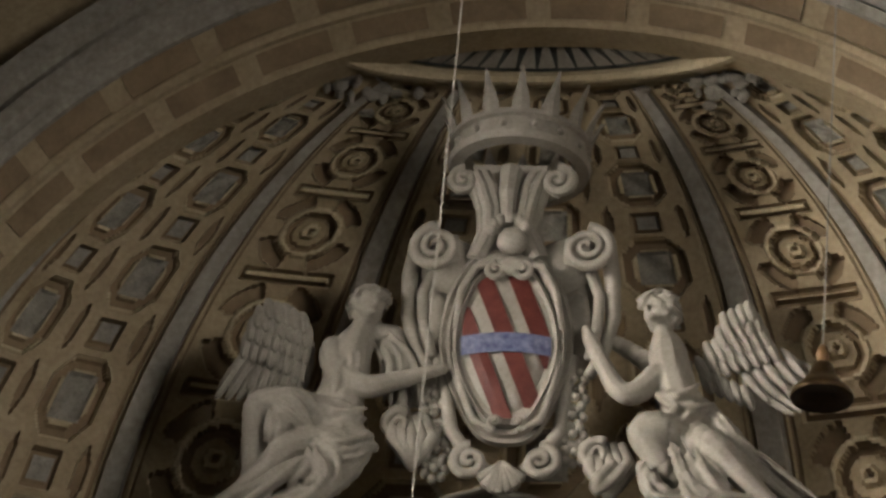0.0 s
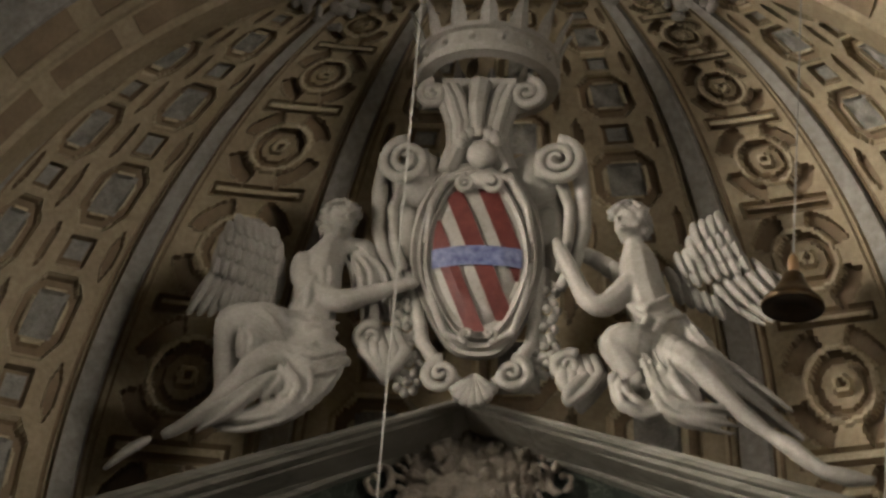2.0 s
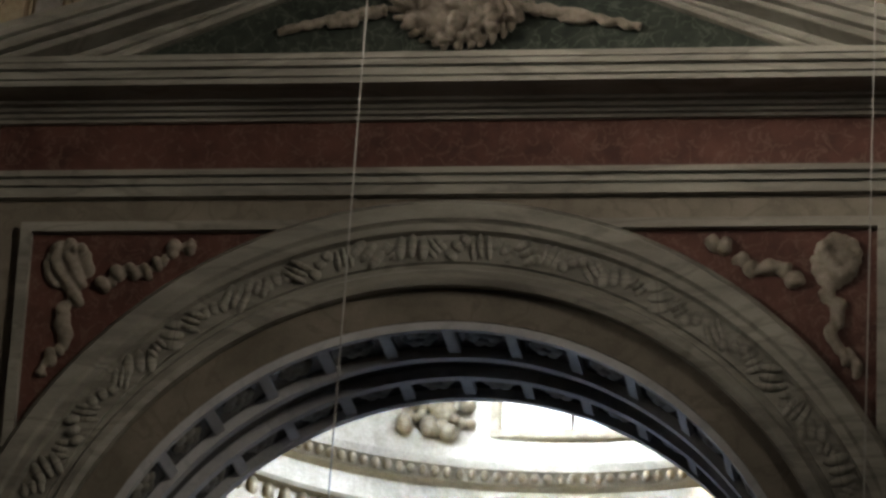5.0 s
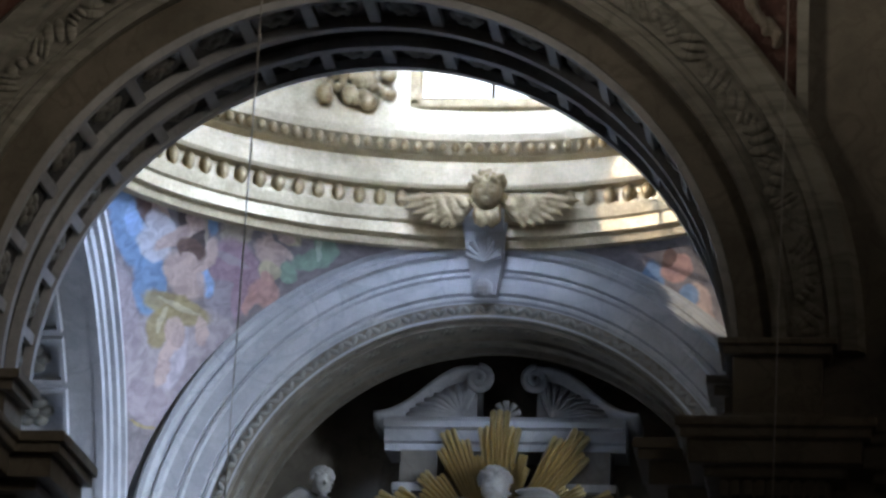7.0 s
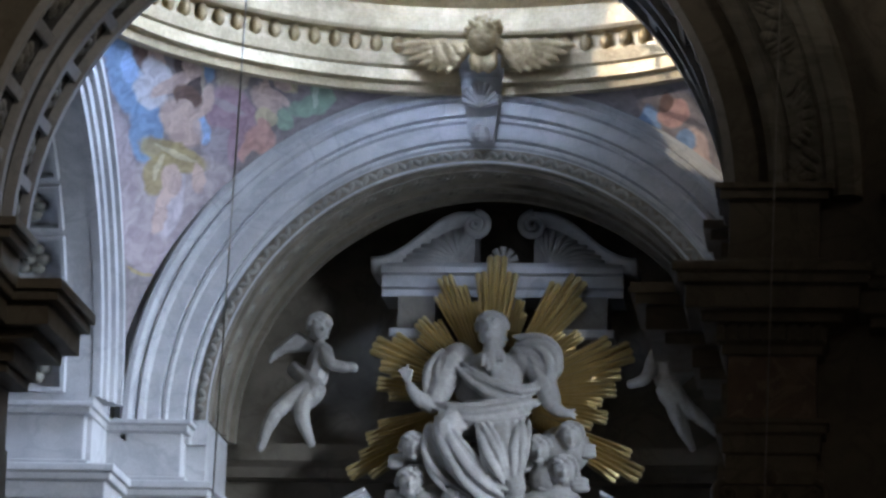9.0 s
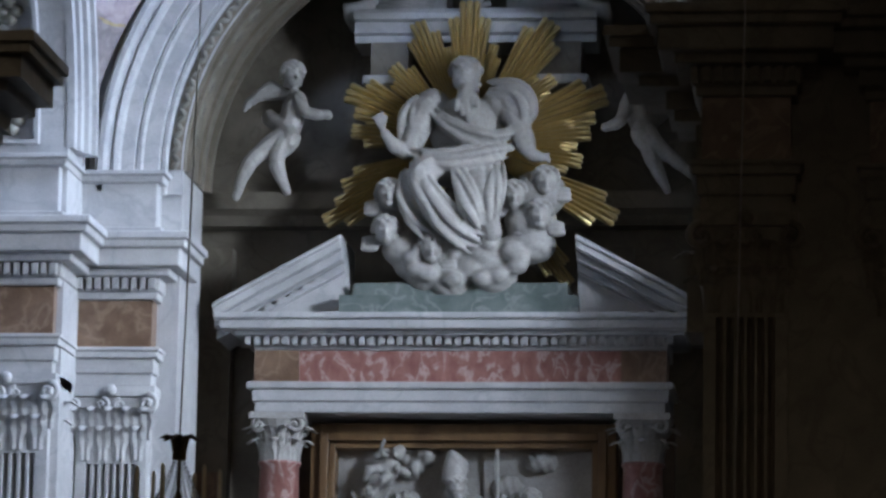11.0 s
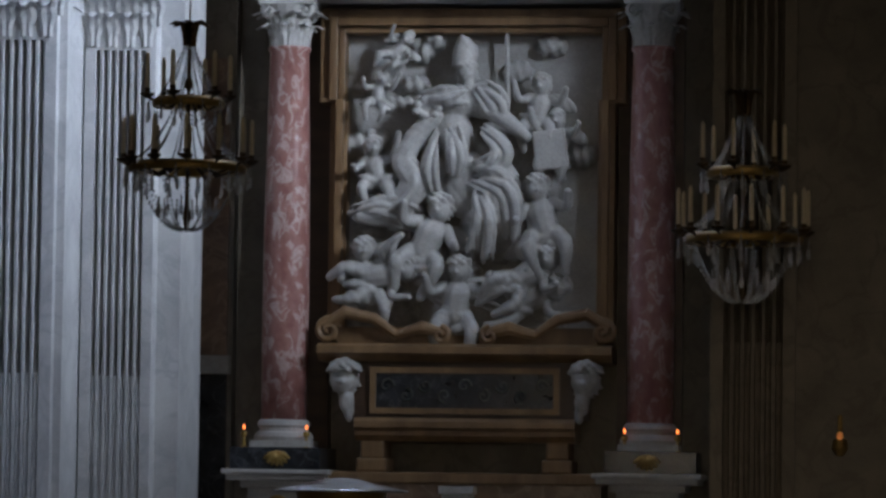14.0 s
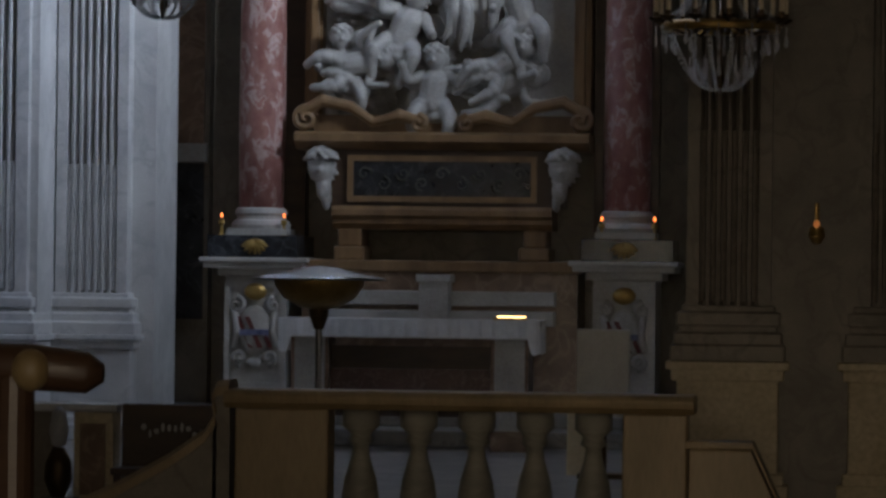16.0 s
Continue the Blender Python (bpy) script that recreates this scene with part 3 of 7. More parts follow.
carved("roundel", bm, GREYSTUCCO, 0.012, pediment, "carved stucco trophy roundel", 0.03, 0.02)
tagged(pediment, kind="structure")

# ---- conch: the coffered half dome above the screen ----
CX, CY, CZ, CRX, CRY, CRZ = 0.2, 27.0, 14.2, 5.6, 2.1, 5.6


def conch(az, el, out=0.0):
    """A point of the vault: az from the back towards the sides, el above the springing, in degrees; out: towards the inside."""
    a, e = radians(az), radians(el)
    d = Vector((math.cos(e) * math.sin(a), math.cos(e) * math.cos(a), math.sin(e)))
    p = Vector((CX + CRX * d.x, CY + CRY * d.y, CZ + CRZ * d.z))
    nrm = Vector((d.x / CRX, d.y / CRY, d.z / CRZ)).normalized()
    return p - nrm * out


def patch(bm, f, uv, h, mat):
    """A raised plate: f(u, v, out), outline uv."""
    top = [bm.verts.new(f(u, v, h)) for u, v in uv]
    low = [bm.verts.new(f(u, v, -0.02)) for u, v in uv]
    bm.faces.new(top).material_index = mat
    for i in range(len(uv)):
        j = (i + 1) % len(uv)
        bm.faces.new((top[i], top[j], low[j], low[i])).material_index = mat


def band(bm, f, outer, inner, h, mat):
    """A raised frame between two outlines with as many corners."""
    n = len(outer)
    rows = [[f(u, v, k) for (u, v), k in ((outer[i], -0.02), (outer[i], h), (inner[i], h), (inner[i], -0.02))] for i in range(n)]
    skin(bm, rows, closed_u=True, closed_v=True, mat=mat)


def ngon(n, cu, cv, ru, rv, turn=0.0):
    return [(cu + ru * math.cos(2 * math.pi * k / n + turn), cv + rv * math.sin(2 * math.pi * k / n + turn)) for k in range(n)]


# a fine net over the vault, sunk and raised by the coffer pattern; material 2 puts brown shade into the sunk parts
EDGES = ((-22.5, 22.5, 3), (22.5, 42, 0), (42, 75, 2), (75, 93, 0), (-43.5, -22.5, 0), (-75, -43.5, 2), (-93, -75, 0))
SHIFT = {-22.5: 1.14, 42: 0.68, -75: 0.79}
NA, NE = 620, 260
AZ, EL = np.meshgrid(np.linspace(-93, 93, NA), np.linspace(0, 88, NE))
rise = np.log(np.tan(np.pi / 4 + np.radians(np.minimum(EL, 80)) / 2))
H, MT = np.zeros_like(AZ), np.zeros(AZ.shape, int)


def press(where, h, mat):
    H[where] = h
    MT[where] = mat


for lo, hi, cols in EDGES:
    here = (AZ >= lo) & (AZ < hi)
    U = (AZ - (lo + hi) / 2) / ((hi - lo) / 2)
    half = radians((hi - lo) / 2)
    rib = 1.5 / ((hi - lo) / 2)
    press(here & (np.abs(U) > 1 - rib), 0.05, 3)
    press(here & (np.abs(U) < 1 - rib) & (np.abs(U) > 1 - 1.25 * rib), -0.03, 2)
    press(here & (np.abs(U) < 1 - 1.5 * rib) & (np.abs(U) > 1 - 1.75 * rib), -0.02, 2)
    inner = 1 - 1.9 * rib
    if cols:
        cw = inner / cols
        for c in range(cols):
            cu = -inner + cw * (2 * c + 1)
            X = (U - cu) / cw
            V = rise / (half * cw)
            per = 2.42
            W = (V + per * 0.5 * (c % 2) + SHIFT[lo]) % per - per / 2
            ox, oy = np.abs(X) / 0.66, np.abs(W) / 0.74
            oc = np.maximum(np.maximum(ox, oy), (ox + oy) / 1.5)
            ok = here & (np.abs(X) < 1)
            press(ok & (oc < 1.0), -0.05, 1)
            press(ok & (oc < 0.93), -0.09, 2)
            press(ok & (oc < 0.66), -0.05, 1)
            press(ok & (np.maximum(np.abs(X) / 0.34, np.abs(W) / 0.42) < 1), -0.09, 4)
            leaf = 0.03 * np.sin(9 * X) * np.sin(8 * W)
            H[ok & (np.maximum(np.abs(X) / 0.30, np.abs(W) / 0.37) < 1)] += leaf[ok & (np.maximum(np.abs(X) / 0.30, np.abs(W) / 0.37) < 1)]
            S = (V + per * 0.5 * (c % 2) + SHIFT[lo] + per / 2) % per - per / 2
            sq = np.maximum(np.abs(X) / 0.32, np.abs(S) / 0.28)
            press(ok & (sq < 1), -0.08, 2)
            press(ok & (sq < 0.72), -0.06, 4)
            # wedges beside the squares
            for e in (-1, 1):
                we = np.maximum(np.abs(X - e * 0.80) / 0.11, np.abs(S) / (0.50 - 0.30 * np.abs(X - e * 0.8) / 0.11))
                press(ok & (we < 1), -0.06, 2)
    else:
        V = rise / half
        per = 1.47
        W = (V + 0.135) % per - per / 2
        r = np.hypot(U, W) / 0.9
        ang = np.abs((np.degrees(np.arctan2(W, U)) % 90) - 45)
        ok = here & (np.abs(U) < inner)
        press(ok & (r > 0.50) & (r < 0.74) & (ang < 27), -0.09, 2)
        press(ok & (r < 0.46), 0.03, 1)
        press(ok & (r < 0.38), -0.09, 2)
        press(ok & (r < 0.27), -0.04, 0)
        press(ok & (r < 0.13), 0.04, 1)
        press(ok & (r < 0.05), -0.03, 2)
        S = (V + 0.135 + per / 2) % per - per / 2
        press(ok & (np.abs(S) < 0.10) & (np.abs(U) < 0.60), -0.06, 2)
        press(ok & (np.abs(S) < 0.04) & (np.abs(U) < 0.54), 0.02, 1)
top_zone = EL > 68
H[top_zone] = 0
MT[top_zone] = 0
A_, E_ = np.radians(AZ), np.radians(EL)
D = np.stack([np.cos(E_) * np.sin(A_), np.cos(E_) * np.cos(A_), np.sin(E_)], -1)
R3 = np.array((CRX, CRY, CRZ))
NRM = D / R3
NRM /= np.linalg.norm(NRM, axis=-1, keepdims=True)
PTS = np.array((CX, CY, CZ)) + D * R3 - NRM * H[..., None]
idx = np.arange(NA * NE).reshape(NE, NA)
quads = np.stack([idx[:-1, :-1], idx[:-1, 1:], idx[1:, 1:], idx[1:, :-1]], -1).reshape(-1, 4)
me = bpy.data.meshes.new("ceiling")
me.from_pydata(PTS.reshape(-1, 3).tolist(), [], quads.tolist())
for m in (OCHRE, OCHRE_LIGHT, UMBER_AND_SHADE, RIB, BLUEPAINT):
    me.materials.append(m)
me.polygons.foreach_set("material_index", MT[:-1, :-1].ravel().tolist())
me.update()
tagged(new("ceiling", me), "ochre coffered half dome with sunk octagons, rosettes and ribs", "vault", kind="structure")

# the front arch round the conch: two rows of painted panels between ridges, a pale outer moulding
bm = B()
arc_sweep(bm, [(5.40, CY + 0.35), (5.36, CY - 0.02), (5.40, CY - 0.04), (5.56, CY - 0.24), (5.56, CY - 0.30), (5.62, CY - 0.32), (5.64, CY - 0.27), (5.82, CY - 0.50), (5.82, CY + 0.35)], CX, CZ, -10, 190, 80, 0)
arc_sweep(bm, [(5.82, CY + 0.3), (5.80, CY - 0.54), (5.86, CY - 0.62), (5.90, CY - 0.56), (5.96, CY - 0.68), (6.08, CY - 0.70), (6.12, CY - 0.60), (6.20, CY - 0.60), (6.24, CY - 0.74), (6.40, CY - 0.76), (6.40, CY + 0.3)], CX, CZ, -10, 190, 80, 1)
for k in range(20):
    a = 180 * (k + 0.5) / 20
    arc_sweep(bm, [(5.42, CY - 0.05), (5.41, CY - 0.09), (5.53, CY - 0.24), (5.54, CY - 0.20)], CX, CZ, a - 3.4, a + 3.4, 4, 2)
    arc_sweep(bm, [(5.66, CY - 0.28), (5.65, CY - 0.32), (5.79, CY - 0.50), (5.80, CY - 0.46)], CX, CZ, a - 1.0, a + 5.8, 4, 2)
tagged(part("trim", bm, [OCHRE, RIB, UMBER_AND_SHADE]), "moulded plaster arch with painted panels round the half dome", "arch", kind="structure")
bm = B()
rows = []
for k in range(65):
    a = math.pi * (1 - k / 64)
    rows.append([(CX + 6.35 * math.cos(a), CY - 0.4, CZ + 6.35 * math.sin(a)), (CX + 6.35 * math.cos(a), CY - 0.4, 21.6), (CX + 6.35 * math.cos(a), CY + 0.2, 21.6), (CX + 6.35 * math.cos(a), CY + 0.2, CZ + 6.35 * math.sin(a))])
skin(bm, rows, closed_u=True)
box(bm, -9, CX - 6.35, CY - 0.4, CY + 0.2, 14.2, 21.6)
box(bm, CX + 6.35, 11, CY - 0.4, CY + 0.2, 14.2, 21.6)
tagged(part("wall_apse", bm, OCHRE), "ochre plaster wall above the apse arch", "wall", kind="structure")
# half sunburst at the crown of the vault
bm = B()


arc = [(-88 + 176 * k / 40) for k in range(41)]
skin(bm, [[conch(a, e, h) for a in arc] for e, h in ((69.0, 0.0), (69.4, 0.10), (70.4, 0.12), (70.8, 0.20), (71.6, 0.22), (72.4, 0.17), (72.4, 0.05))], mat=0)
for k in range(29):
    a = -87 + 174 * k / 28
    patch(bm, conch, [(a - 2.6, 73.2), (a + 2.6, 73.2), (a + 0.5, 79.5), (a - 0.5, 79.5)], 0.05, 1)
skin(bm, [[conch(a, e, 0.02) for a in arc] for e in (72.4, 80, 89.5)], mat=2)
random.seed(17)
for s in (-1, 1):
    for k in range(26):
        p = conch(s * 46 + random.gauss(0, 9), 66.5 + random.gauss(0, 1.6), 0.03)
        blob(bm, p, (random.uniform(0.03, 0.08), 0.04, random.uniform(0.03, 0.07)), 5, 1)
tagged(part("trim", bm, [OCHRE_LIGHT, STUCCO, TEAL]), "pale stucco half sunburst at the top of the vault", "ornament", kind="structure")


# ---- the classical order: pilasters with pedestal, base, shaft, capital, entablature ----
def stack(bm, x0, x1, y0, y1, steps, mat=0):
    """Courses (z0, z1, projection) round a core, as one moulded block with returns on the sides and front."""
    rows = []
    for z0, z1, p in steps:
        for z in (z0, z1):
            rows.append([(x0 - p, y0 - p, z), (x1 + p, y0 - p, z), (x1 + p, y1, z), (x0 - p, y1, z)])
    skin(bm, rows, closed_u=True, caps=True, mat=mat)


def fluted(bm, x0, x1, yf, yb, z0, z1, flutes=6, depth=0.075):
    w = x1 - x0
    edge = w * 0.13
    fw = (w - 2 * edge) / flutes
    prof = [(x0, yb), (x0, yf)]
    for i in range(flutes):
        a = x0 + edge + i * fw
        for k in range(7):
            t = math.pi * k / 6
            prof.append((a + fw * 0.15 + fw * 0.70 * (k / 6), yf + depth * math.sin(t)))
    prof += [(x1, yf), (x1, yb)]
    skin(bm, [[(x, y, z) for x, y in prof] for z in (z0, z1)], closed_u=True, caps=True)


def acanthus(bm, c, w, h, lean, turn=0.0):
    """A curling leaf: a bent tongue with lobes."""
    m = Matrix.Translation(c) @ Matrix.Rotation(turn, 4, "Z")
    rows = []
    for i in range(7):
        f = i / 6
        y = -1.5 * lean * f ** 2.4
        z = h * (math.sin(f * 1.9) / math.sin(1.9) if f < 0.83 else 1.02 - (f - 0.83) * 0.9)
        ww = w * (0.55 + 0.45 * math.sin(math.pi * min(1, f * 1.1))) * (0.35 if i == 6 else 1) * (1 + 0.18 * (-1) ** i)
        rows.append([m @ Vector((-ww / 2, y, z)), m @ Vector((-ww / 4, y - 0.015, z)), m @ Vector((0, y - 0.005, z + 0.01)), m @ Vector((ww / 4, y - 0.015, z)), m @ Vector((ww / 2, y, z)), m @ Vector((0, y + 0.03, z))])
    skin(bm, rows, closed_u=True, caps=True)


def capital_flat(x0, x1, yf, yb, z0, z1, mat, parent):
    w, h = x1 - x0, z1 - z0
    bm = B()
    box(bm, x0, x1, yf, yb, z0, z0 + 0.04)
    rows = [[(x0 - e, yf - e, z), (x1 + e, yf - e, z), (x1 + e, yb, z), (x0 - e, yb, z)] for e, z in ((0, z0 + 0.04), (0.0, z0 + h * 0.6), (0.05, z0 + h * 0.86))]
    skin(bm, rows, closed_u=True, caps=True)
    box(bm, x0 - 0.08, x1 + 0.08, yf - 0.08, yb, z1 - h * 0.13, z1)
    cap = part("capital", bm, mat, parent)
    n = 4
    for row, (zz, hh, ln) in enumerate(((z0 + 0.03, h * 0.42, 0.12), (z0 + h * 0.30, h * 0.40, 0.16))):
        spots = [(x0 + w * (i + (0.5 if row == 0 else 0.0)) / n, yf - 0.01, 0.0, w / n * 0.98) for i in range(n + row)]
        spots += [(x, (yf + yb) / 2, q * math.pi / 2, 0.16) for q, x in ((-1, x0), (1, x1))]
        for x, y, turn, lw in spots:
            bm = B()
            acanthus(bm, (x, y, zz), lw, hh, ln, turn)
            part("leaf", bm, mat, cap)
    for q, x in ((-1, x0), (1, x1)):
        for cx, yy, zz, r, hand, thick in ((x + q * 0.02, yf - 0.09, z1 - h * 0.24, 0.10, -q, 0.032), ((x0 + x1) / 2 + q * 0.09, yf - 0.06, z1 - h * 0.25, 0.07, q, 0.022)):
            bm = B()
            spiral(bm, cx, yy, zz, r, 1.5, 90, hand, thick)
            part("volute", bm, mat, cap, smooth=True)
    bm = B()
    blob(bm, ((x0 + x1) / 2, yf - 0.10, z1 - h * 0.06), (0.06, 0.05, 0.06), 5)
    part("flower", bm, mat, cap, smooth=True)


def dentils(parent, mat, x0, x1, yf, yb, z0, z1, step=0.09):
    """A row of small blocks that share one mesh."""
    n = max(1, int((x1 - x0) / step))
    w = (x1 - x0) / n
    bm = B()
    box(bm, 0, w * 0.58, yf, yb, z0, z1)
    first = None
    for i in range(n):
        if first is None:
            first = o = part("dentil", bm, mat, parent)
        else:
            o = first.copy()
            scene.collection.objects.link(o)
        o.matrix_basis = Matrix.Translation((x0 + w * i, 0, 0))


def pilaster(name, x0, x1, yf, yb, stone, frieze_mat, label, foot, top=9.0, flutes=6, group="pilasters", attic=True):
    t = thing(name, label, "pilaster", "", group)
    bm = B()
    stack(bm, x0, x1, yf, yb, [(0, 0.16, 0.14), (0.16, 0.24, 0.10), (0.24, 0.92, 0.06), (0.92, 1.0, 0.10), (1.0, 1.06, 0.14)])
    bevelled(part("pedestal", bm, foot, t), 0.012)
    bm = B()
    stack(bm, x0, x1, yf, yb, [(1.06, 1.18, 0.11), (1.18, 1.27, 0.085), (1.27, 1.32, 0.045), (1.32, 1.42, 0.07), (1.42, 1.47, 0.03)])
    bevelled(part("base", bm, stone, t), 0.03, 3)
    bm = B()
    fluted(bm, x0, x1, yf, yb, 1.47, 6.02, flutes)
    shaft = part("shaft", bm, stone, t)
    # lower third of the flutes filled with rods
    w = x1 - x0
    fw = w * 0.74 / flutes
    for i in range(flutes):
        x = x0 + w * 0.13 + (i + 0.5) * fw
        bm = B()
        tube(bm, [(x, yf + 0.03, 1.5), (x, yf + 0.03, 2.75)], fw * 0.27, 8)
        part("cabling", bm, stone, shaft)
    capital_flat(x0, x1, yf, yb, 6.02, 6.80, stone, t)
    bm = B()
    stack(bm, x0, x1, yf, yb, [(6.80, 6.93, 0.03), (6.93, 7.08, 0.055), (7.08, 7.15, 0.10), (7.15, 7.19, 0.12)])
    bevelled(part("architrave", bm, stone, t), 0.01)
    bm = B()
    stack(bm, x0, x1, yf, yb, [(7.19, 7.68, 0.02)])
    part("frieze", bm, frieze_mat, t, "brown marble frieze")
    bm = B()
    stack(bm, x0, x1, yf, yb, [(7.68, 7.76, 0.07), (7.76, 7.90, 0.10), (7.90, 7.98, 0.22), (7.98, 8.16, 0.34), (8.16, 8.24, 0.40), (8.24, 8.32, 0.44)])
    cornice = bevelled(part("cornice", bm, stone, t), 0.015)
    dentils(cornice, stone, x0 - 0.10, x1 + 0.10, yf - 0.17, yf, 7.775, 7.89)
    if attic:
        bm = B()
        stack(bm, x0, x1, yf, yb, [(8.32, 8.42, 0.10), (8.42, top - 0.12, 0.03), (top - 0.12, top - 0.05, 0.10), (top - 0.05, top, 0.14)])
        bevelled(part("attic_block", bm, stone, t), 0.01)
    return t


# dark pilasters of the screen, on both sides of the great arch, and of the apse wall
for s in (-1, 1):
    for a, b, yf in ((3.0, 3.62, Y1 - 0.22), (4.25, 4.9, Y1 - 0.05)):
        x0, x1 = sorted((s * a, s * b))
        pilaster("pilaster", x0, x1, yf, Y1 + 0.5, DARK_STONE, BROWNPANEL, "dark fluted stone pilaster on a plain pedestal", OCHRE_LIGHT, flutes=6, group="screen pilasters")
# jamb order inside the great arch
for s in (-1, 1):
    bm = B()
    x0, x1 = sorted((s * 2.93, s * 3.4))
    stack(bm, x0, x1, Y1 + 0.8, Y1 + 1.38, [(6.05, 6.80, 0.10), (6.80, 7.19, 0.06), (7.19, 7.68, 0.04), (7.68, 7.76, 0.20), (7.76, 7.90, 0.26), (7.90, 7.98, 0.46), (7.98, 8.16, 0.60), (8.16, 8.24, 0.68), (8.24, 8.32, 0.72), (8.32, 8.80, 0.06), (8.80, 8.88, 0.14), (8.88, 8.95, 0.20)])
    tagged(part("trim", bm, DARK_STONE), "dark stone impost cornice inside the arch", "cornice", kind="structure")

# white pilasters of the chapel beyond the arch
for s in (-1, 1):
    for a, b, yf, yb in ((3.80, 4.62, 36.28, 37.0), (2.98, 3.70, 37.16, 37.9)):
        x0, x1 = sorted((s * a, s * b))
        pilaster("pilaster", x0, x1, yf, yb, PALE, BROWNPANEL, "pale fluted marble pilaster in the lit chapel", PALE, flutes=7, group="chapel pilasters")

# ---- the chapel behind the arch: crossing with dome, side arch, far arch ----
HALF, DY, DZ, RING_R = 3.72, 33.4, 8.75, 3.78
Y2, FZ, FR = 37.4, 9.06, 2.74
bm = B()
arch_wall(bm, -8.0, 8.0, 0, 13.4, 0, FZ, FR, Y2, 38.6, 48)
far_wall = tagged(part("wall_chapel", bm, PALE), "pale grey marble wall with a round arch over the altar recess", "wall", kind="structure")
ARCHIVOLT = [(FR - 0.01, Y2 + 0.02), (FR - 0.01, Y2 - 0.05)]
for r, d in ((2.75, 0.05), (2.77, 0.08), (2.80, 0.08), (2.81, 0.05), (2.83, 0.10), (2.97, 0.11), (2.99, 0.14), (3.02, 0.14), (3.03, 0.11), (3.05, 0.15), (3.17, 0.16), (3.19, 0.21), (3.23, 0.23), (3.25, 0.20), (3.29, 0.22), (3.32, 0.27), (3.37, 0.27), (3.40, 0.22)):
    ARCHIVOLT.append((FR + (r - 2.62) * 1.11, Y2 - d))
ARCHIVOLT.append((FR + 0.866, Y2 + 0.02))
bm = B()
arc_sweep(bm, ARCHIVOLT, 0, FZ, 0, 180, 72)
for s in (-1, 1):
    skin(bm, [[(s * r, y, z) for r, y in ARCHIVOLT] for z in (8.8, FZ)], closed_u=True, caps=True)
part("archivolt", bm, PALE, far_wall)
# carved soffit bands of the far arch
bm = B()
for ya, yb, r in ((37.45, 37.52, FR - 0.07), (38.1, 38.2, FR - 0.07), (38.52, 38.62, FR - 0.09)):
    arc_sweep(bm, [(FR + 0.01, ya), (r, ya), (r, yb), (FR + 0.01, yb)], 0, FZ, 0, 180, 60)
# ribs take the darker stone so that the soffit reads as shaded
part("soffit_rib", bm, DARK_STONE, far_wall, "soffit rib with shade put into its dark colour")
for row_y in (37.78, 38.36):
    for k in range(30):
        a = math.pi * (k + 0.5) / 30
        o = flower_ob.copy()
        scene.collection.objects.link(o)
        o.parent = far_wall
        o.matrix_basis = Matrix.Translation(((FR - 0.01) * math.cos(a), row_y, FZ + (FR - 0.01) * math.sin(a))) @ Matrix.Rotation(-(a - math.pi / 2) + math.pi, 4, "Y") @ Matrix.Diagonal((1.1, 1.1, 1.1, 1))
# lining that carries the soffit's shade in its colour, and a carved band on the inner edge
bm = B()
arc_sweep(bm, [(FR + 0.005, Y2 - 0.04), (FR - 0.025, Y2 - 0.04), (FR - 0.025, 38.58), (FR + 0.005, 38.58)], 0, FZ, 0, 180, 60)
part("soffit", bm, DARK_STONE, far_wall, "soffit lining with carved flowers, shade put into its dark colour")
bm = B()
arc_sweep(bm, [(FR + 0.01, Y2 - 0.04), (FR + 0.01, Y2 - 0.056), (FR + 0.13, Y2 - 0.056), (FR + 0.13, Y2 - 0.04)], 0, FZ, 0, 180, 60)
part("band", bm, GREYSTUCCO, far_wall, "dark ground of the carved band")
bm = B()
for k in range(110):
    a = math.pi * (k + 0.5) / 110
    blob(bm, ((FR + 0.068) * math.cos(a), Y2 - 0.06, FZ + (FR + 0.068) * math.sin(a)), (0.030, 0.028, 0.058), 5, turn=Matrix.Rotation(math.pi / 2 - a + 0.8 * (-1) ** k, 4, "Y"))
part("leaf_band", bm, GREY, far_wall, smooth=True)
# keystone console with a shell
bm = B()
tube(bm, [(-0.20, Y2 - 0.42, 12.72), (0.20, Y2 - 0.42, 12.72)], 0.13, 16)
rows = [[(-w, Y2, z), (-w, y, z), (w, y, z), (w, Y2, z)] for w, y, z in ((0.24, Y2 - 0.42, 12.74), (0.22, Y2 - 0.44, 12.60), (0.19, Y2 - 0.32, 12.40), (0.16, Y2 - 0.26, 12.20), (0.12, Y2 - 0.22, 11.98))]
skin(bm, rows, closed_u=True, caps=True)
for k in range(9):
    a = math.pi * (k + 0.5) / 9
    tube(bm, [(0, Y2 - 0.40, 12.28), (0.19 * math.cos(a), Y2 - 0.44, 12.30 + 0.24 * math.sin(a))], [0.012, 0.032], 7)
blob(bm, (0, Y2 - 0.32, 12.02), (0.10, 0.09, 0.10), 6)
part("keystone", bm, PALE, far_wall, "console keystone with a carved shell")
# recess behind the far arch; its dark colour stands for the shade in there
bm = B()
box(bm, -4.2, 4.2, 39.7, 40.0, 0, 13.4)
box(bm, -4.2, -3.2, 38.6, 39.7, 0, 13.4)
box(bm, 3.2, 4.2, 38.6, 39.7, 0, 13.4)
box(bm, -3.2, 3.2, 38.6, 39.7, 12.4, 13.4)
tagged(part("wall_altar", bm, DARK_STONE), "wall of the altar recess with shade put into its brown colour", "wall", kind="structure")

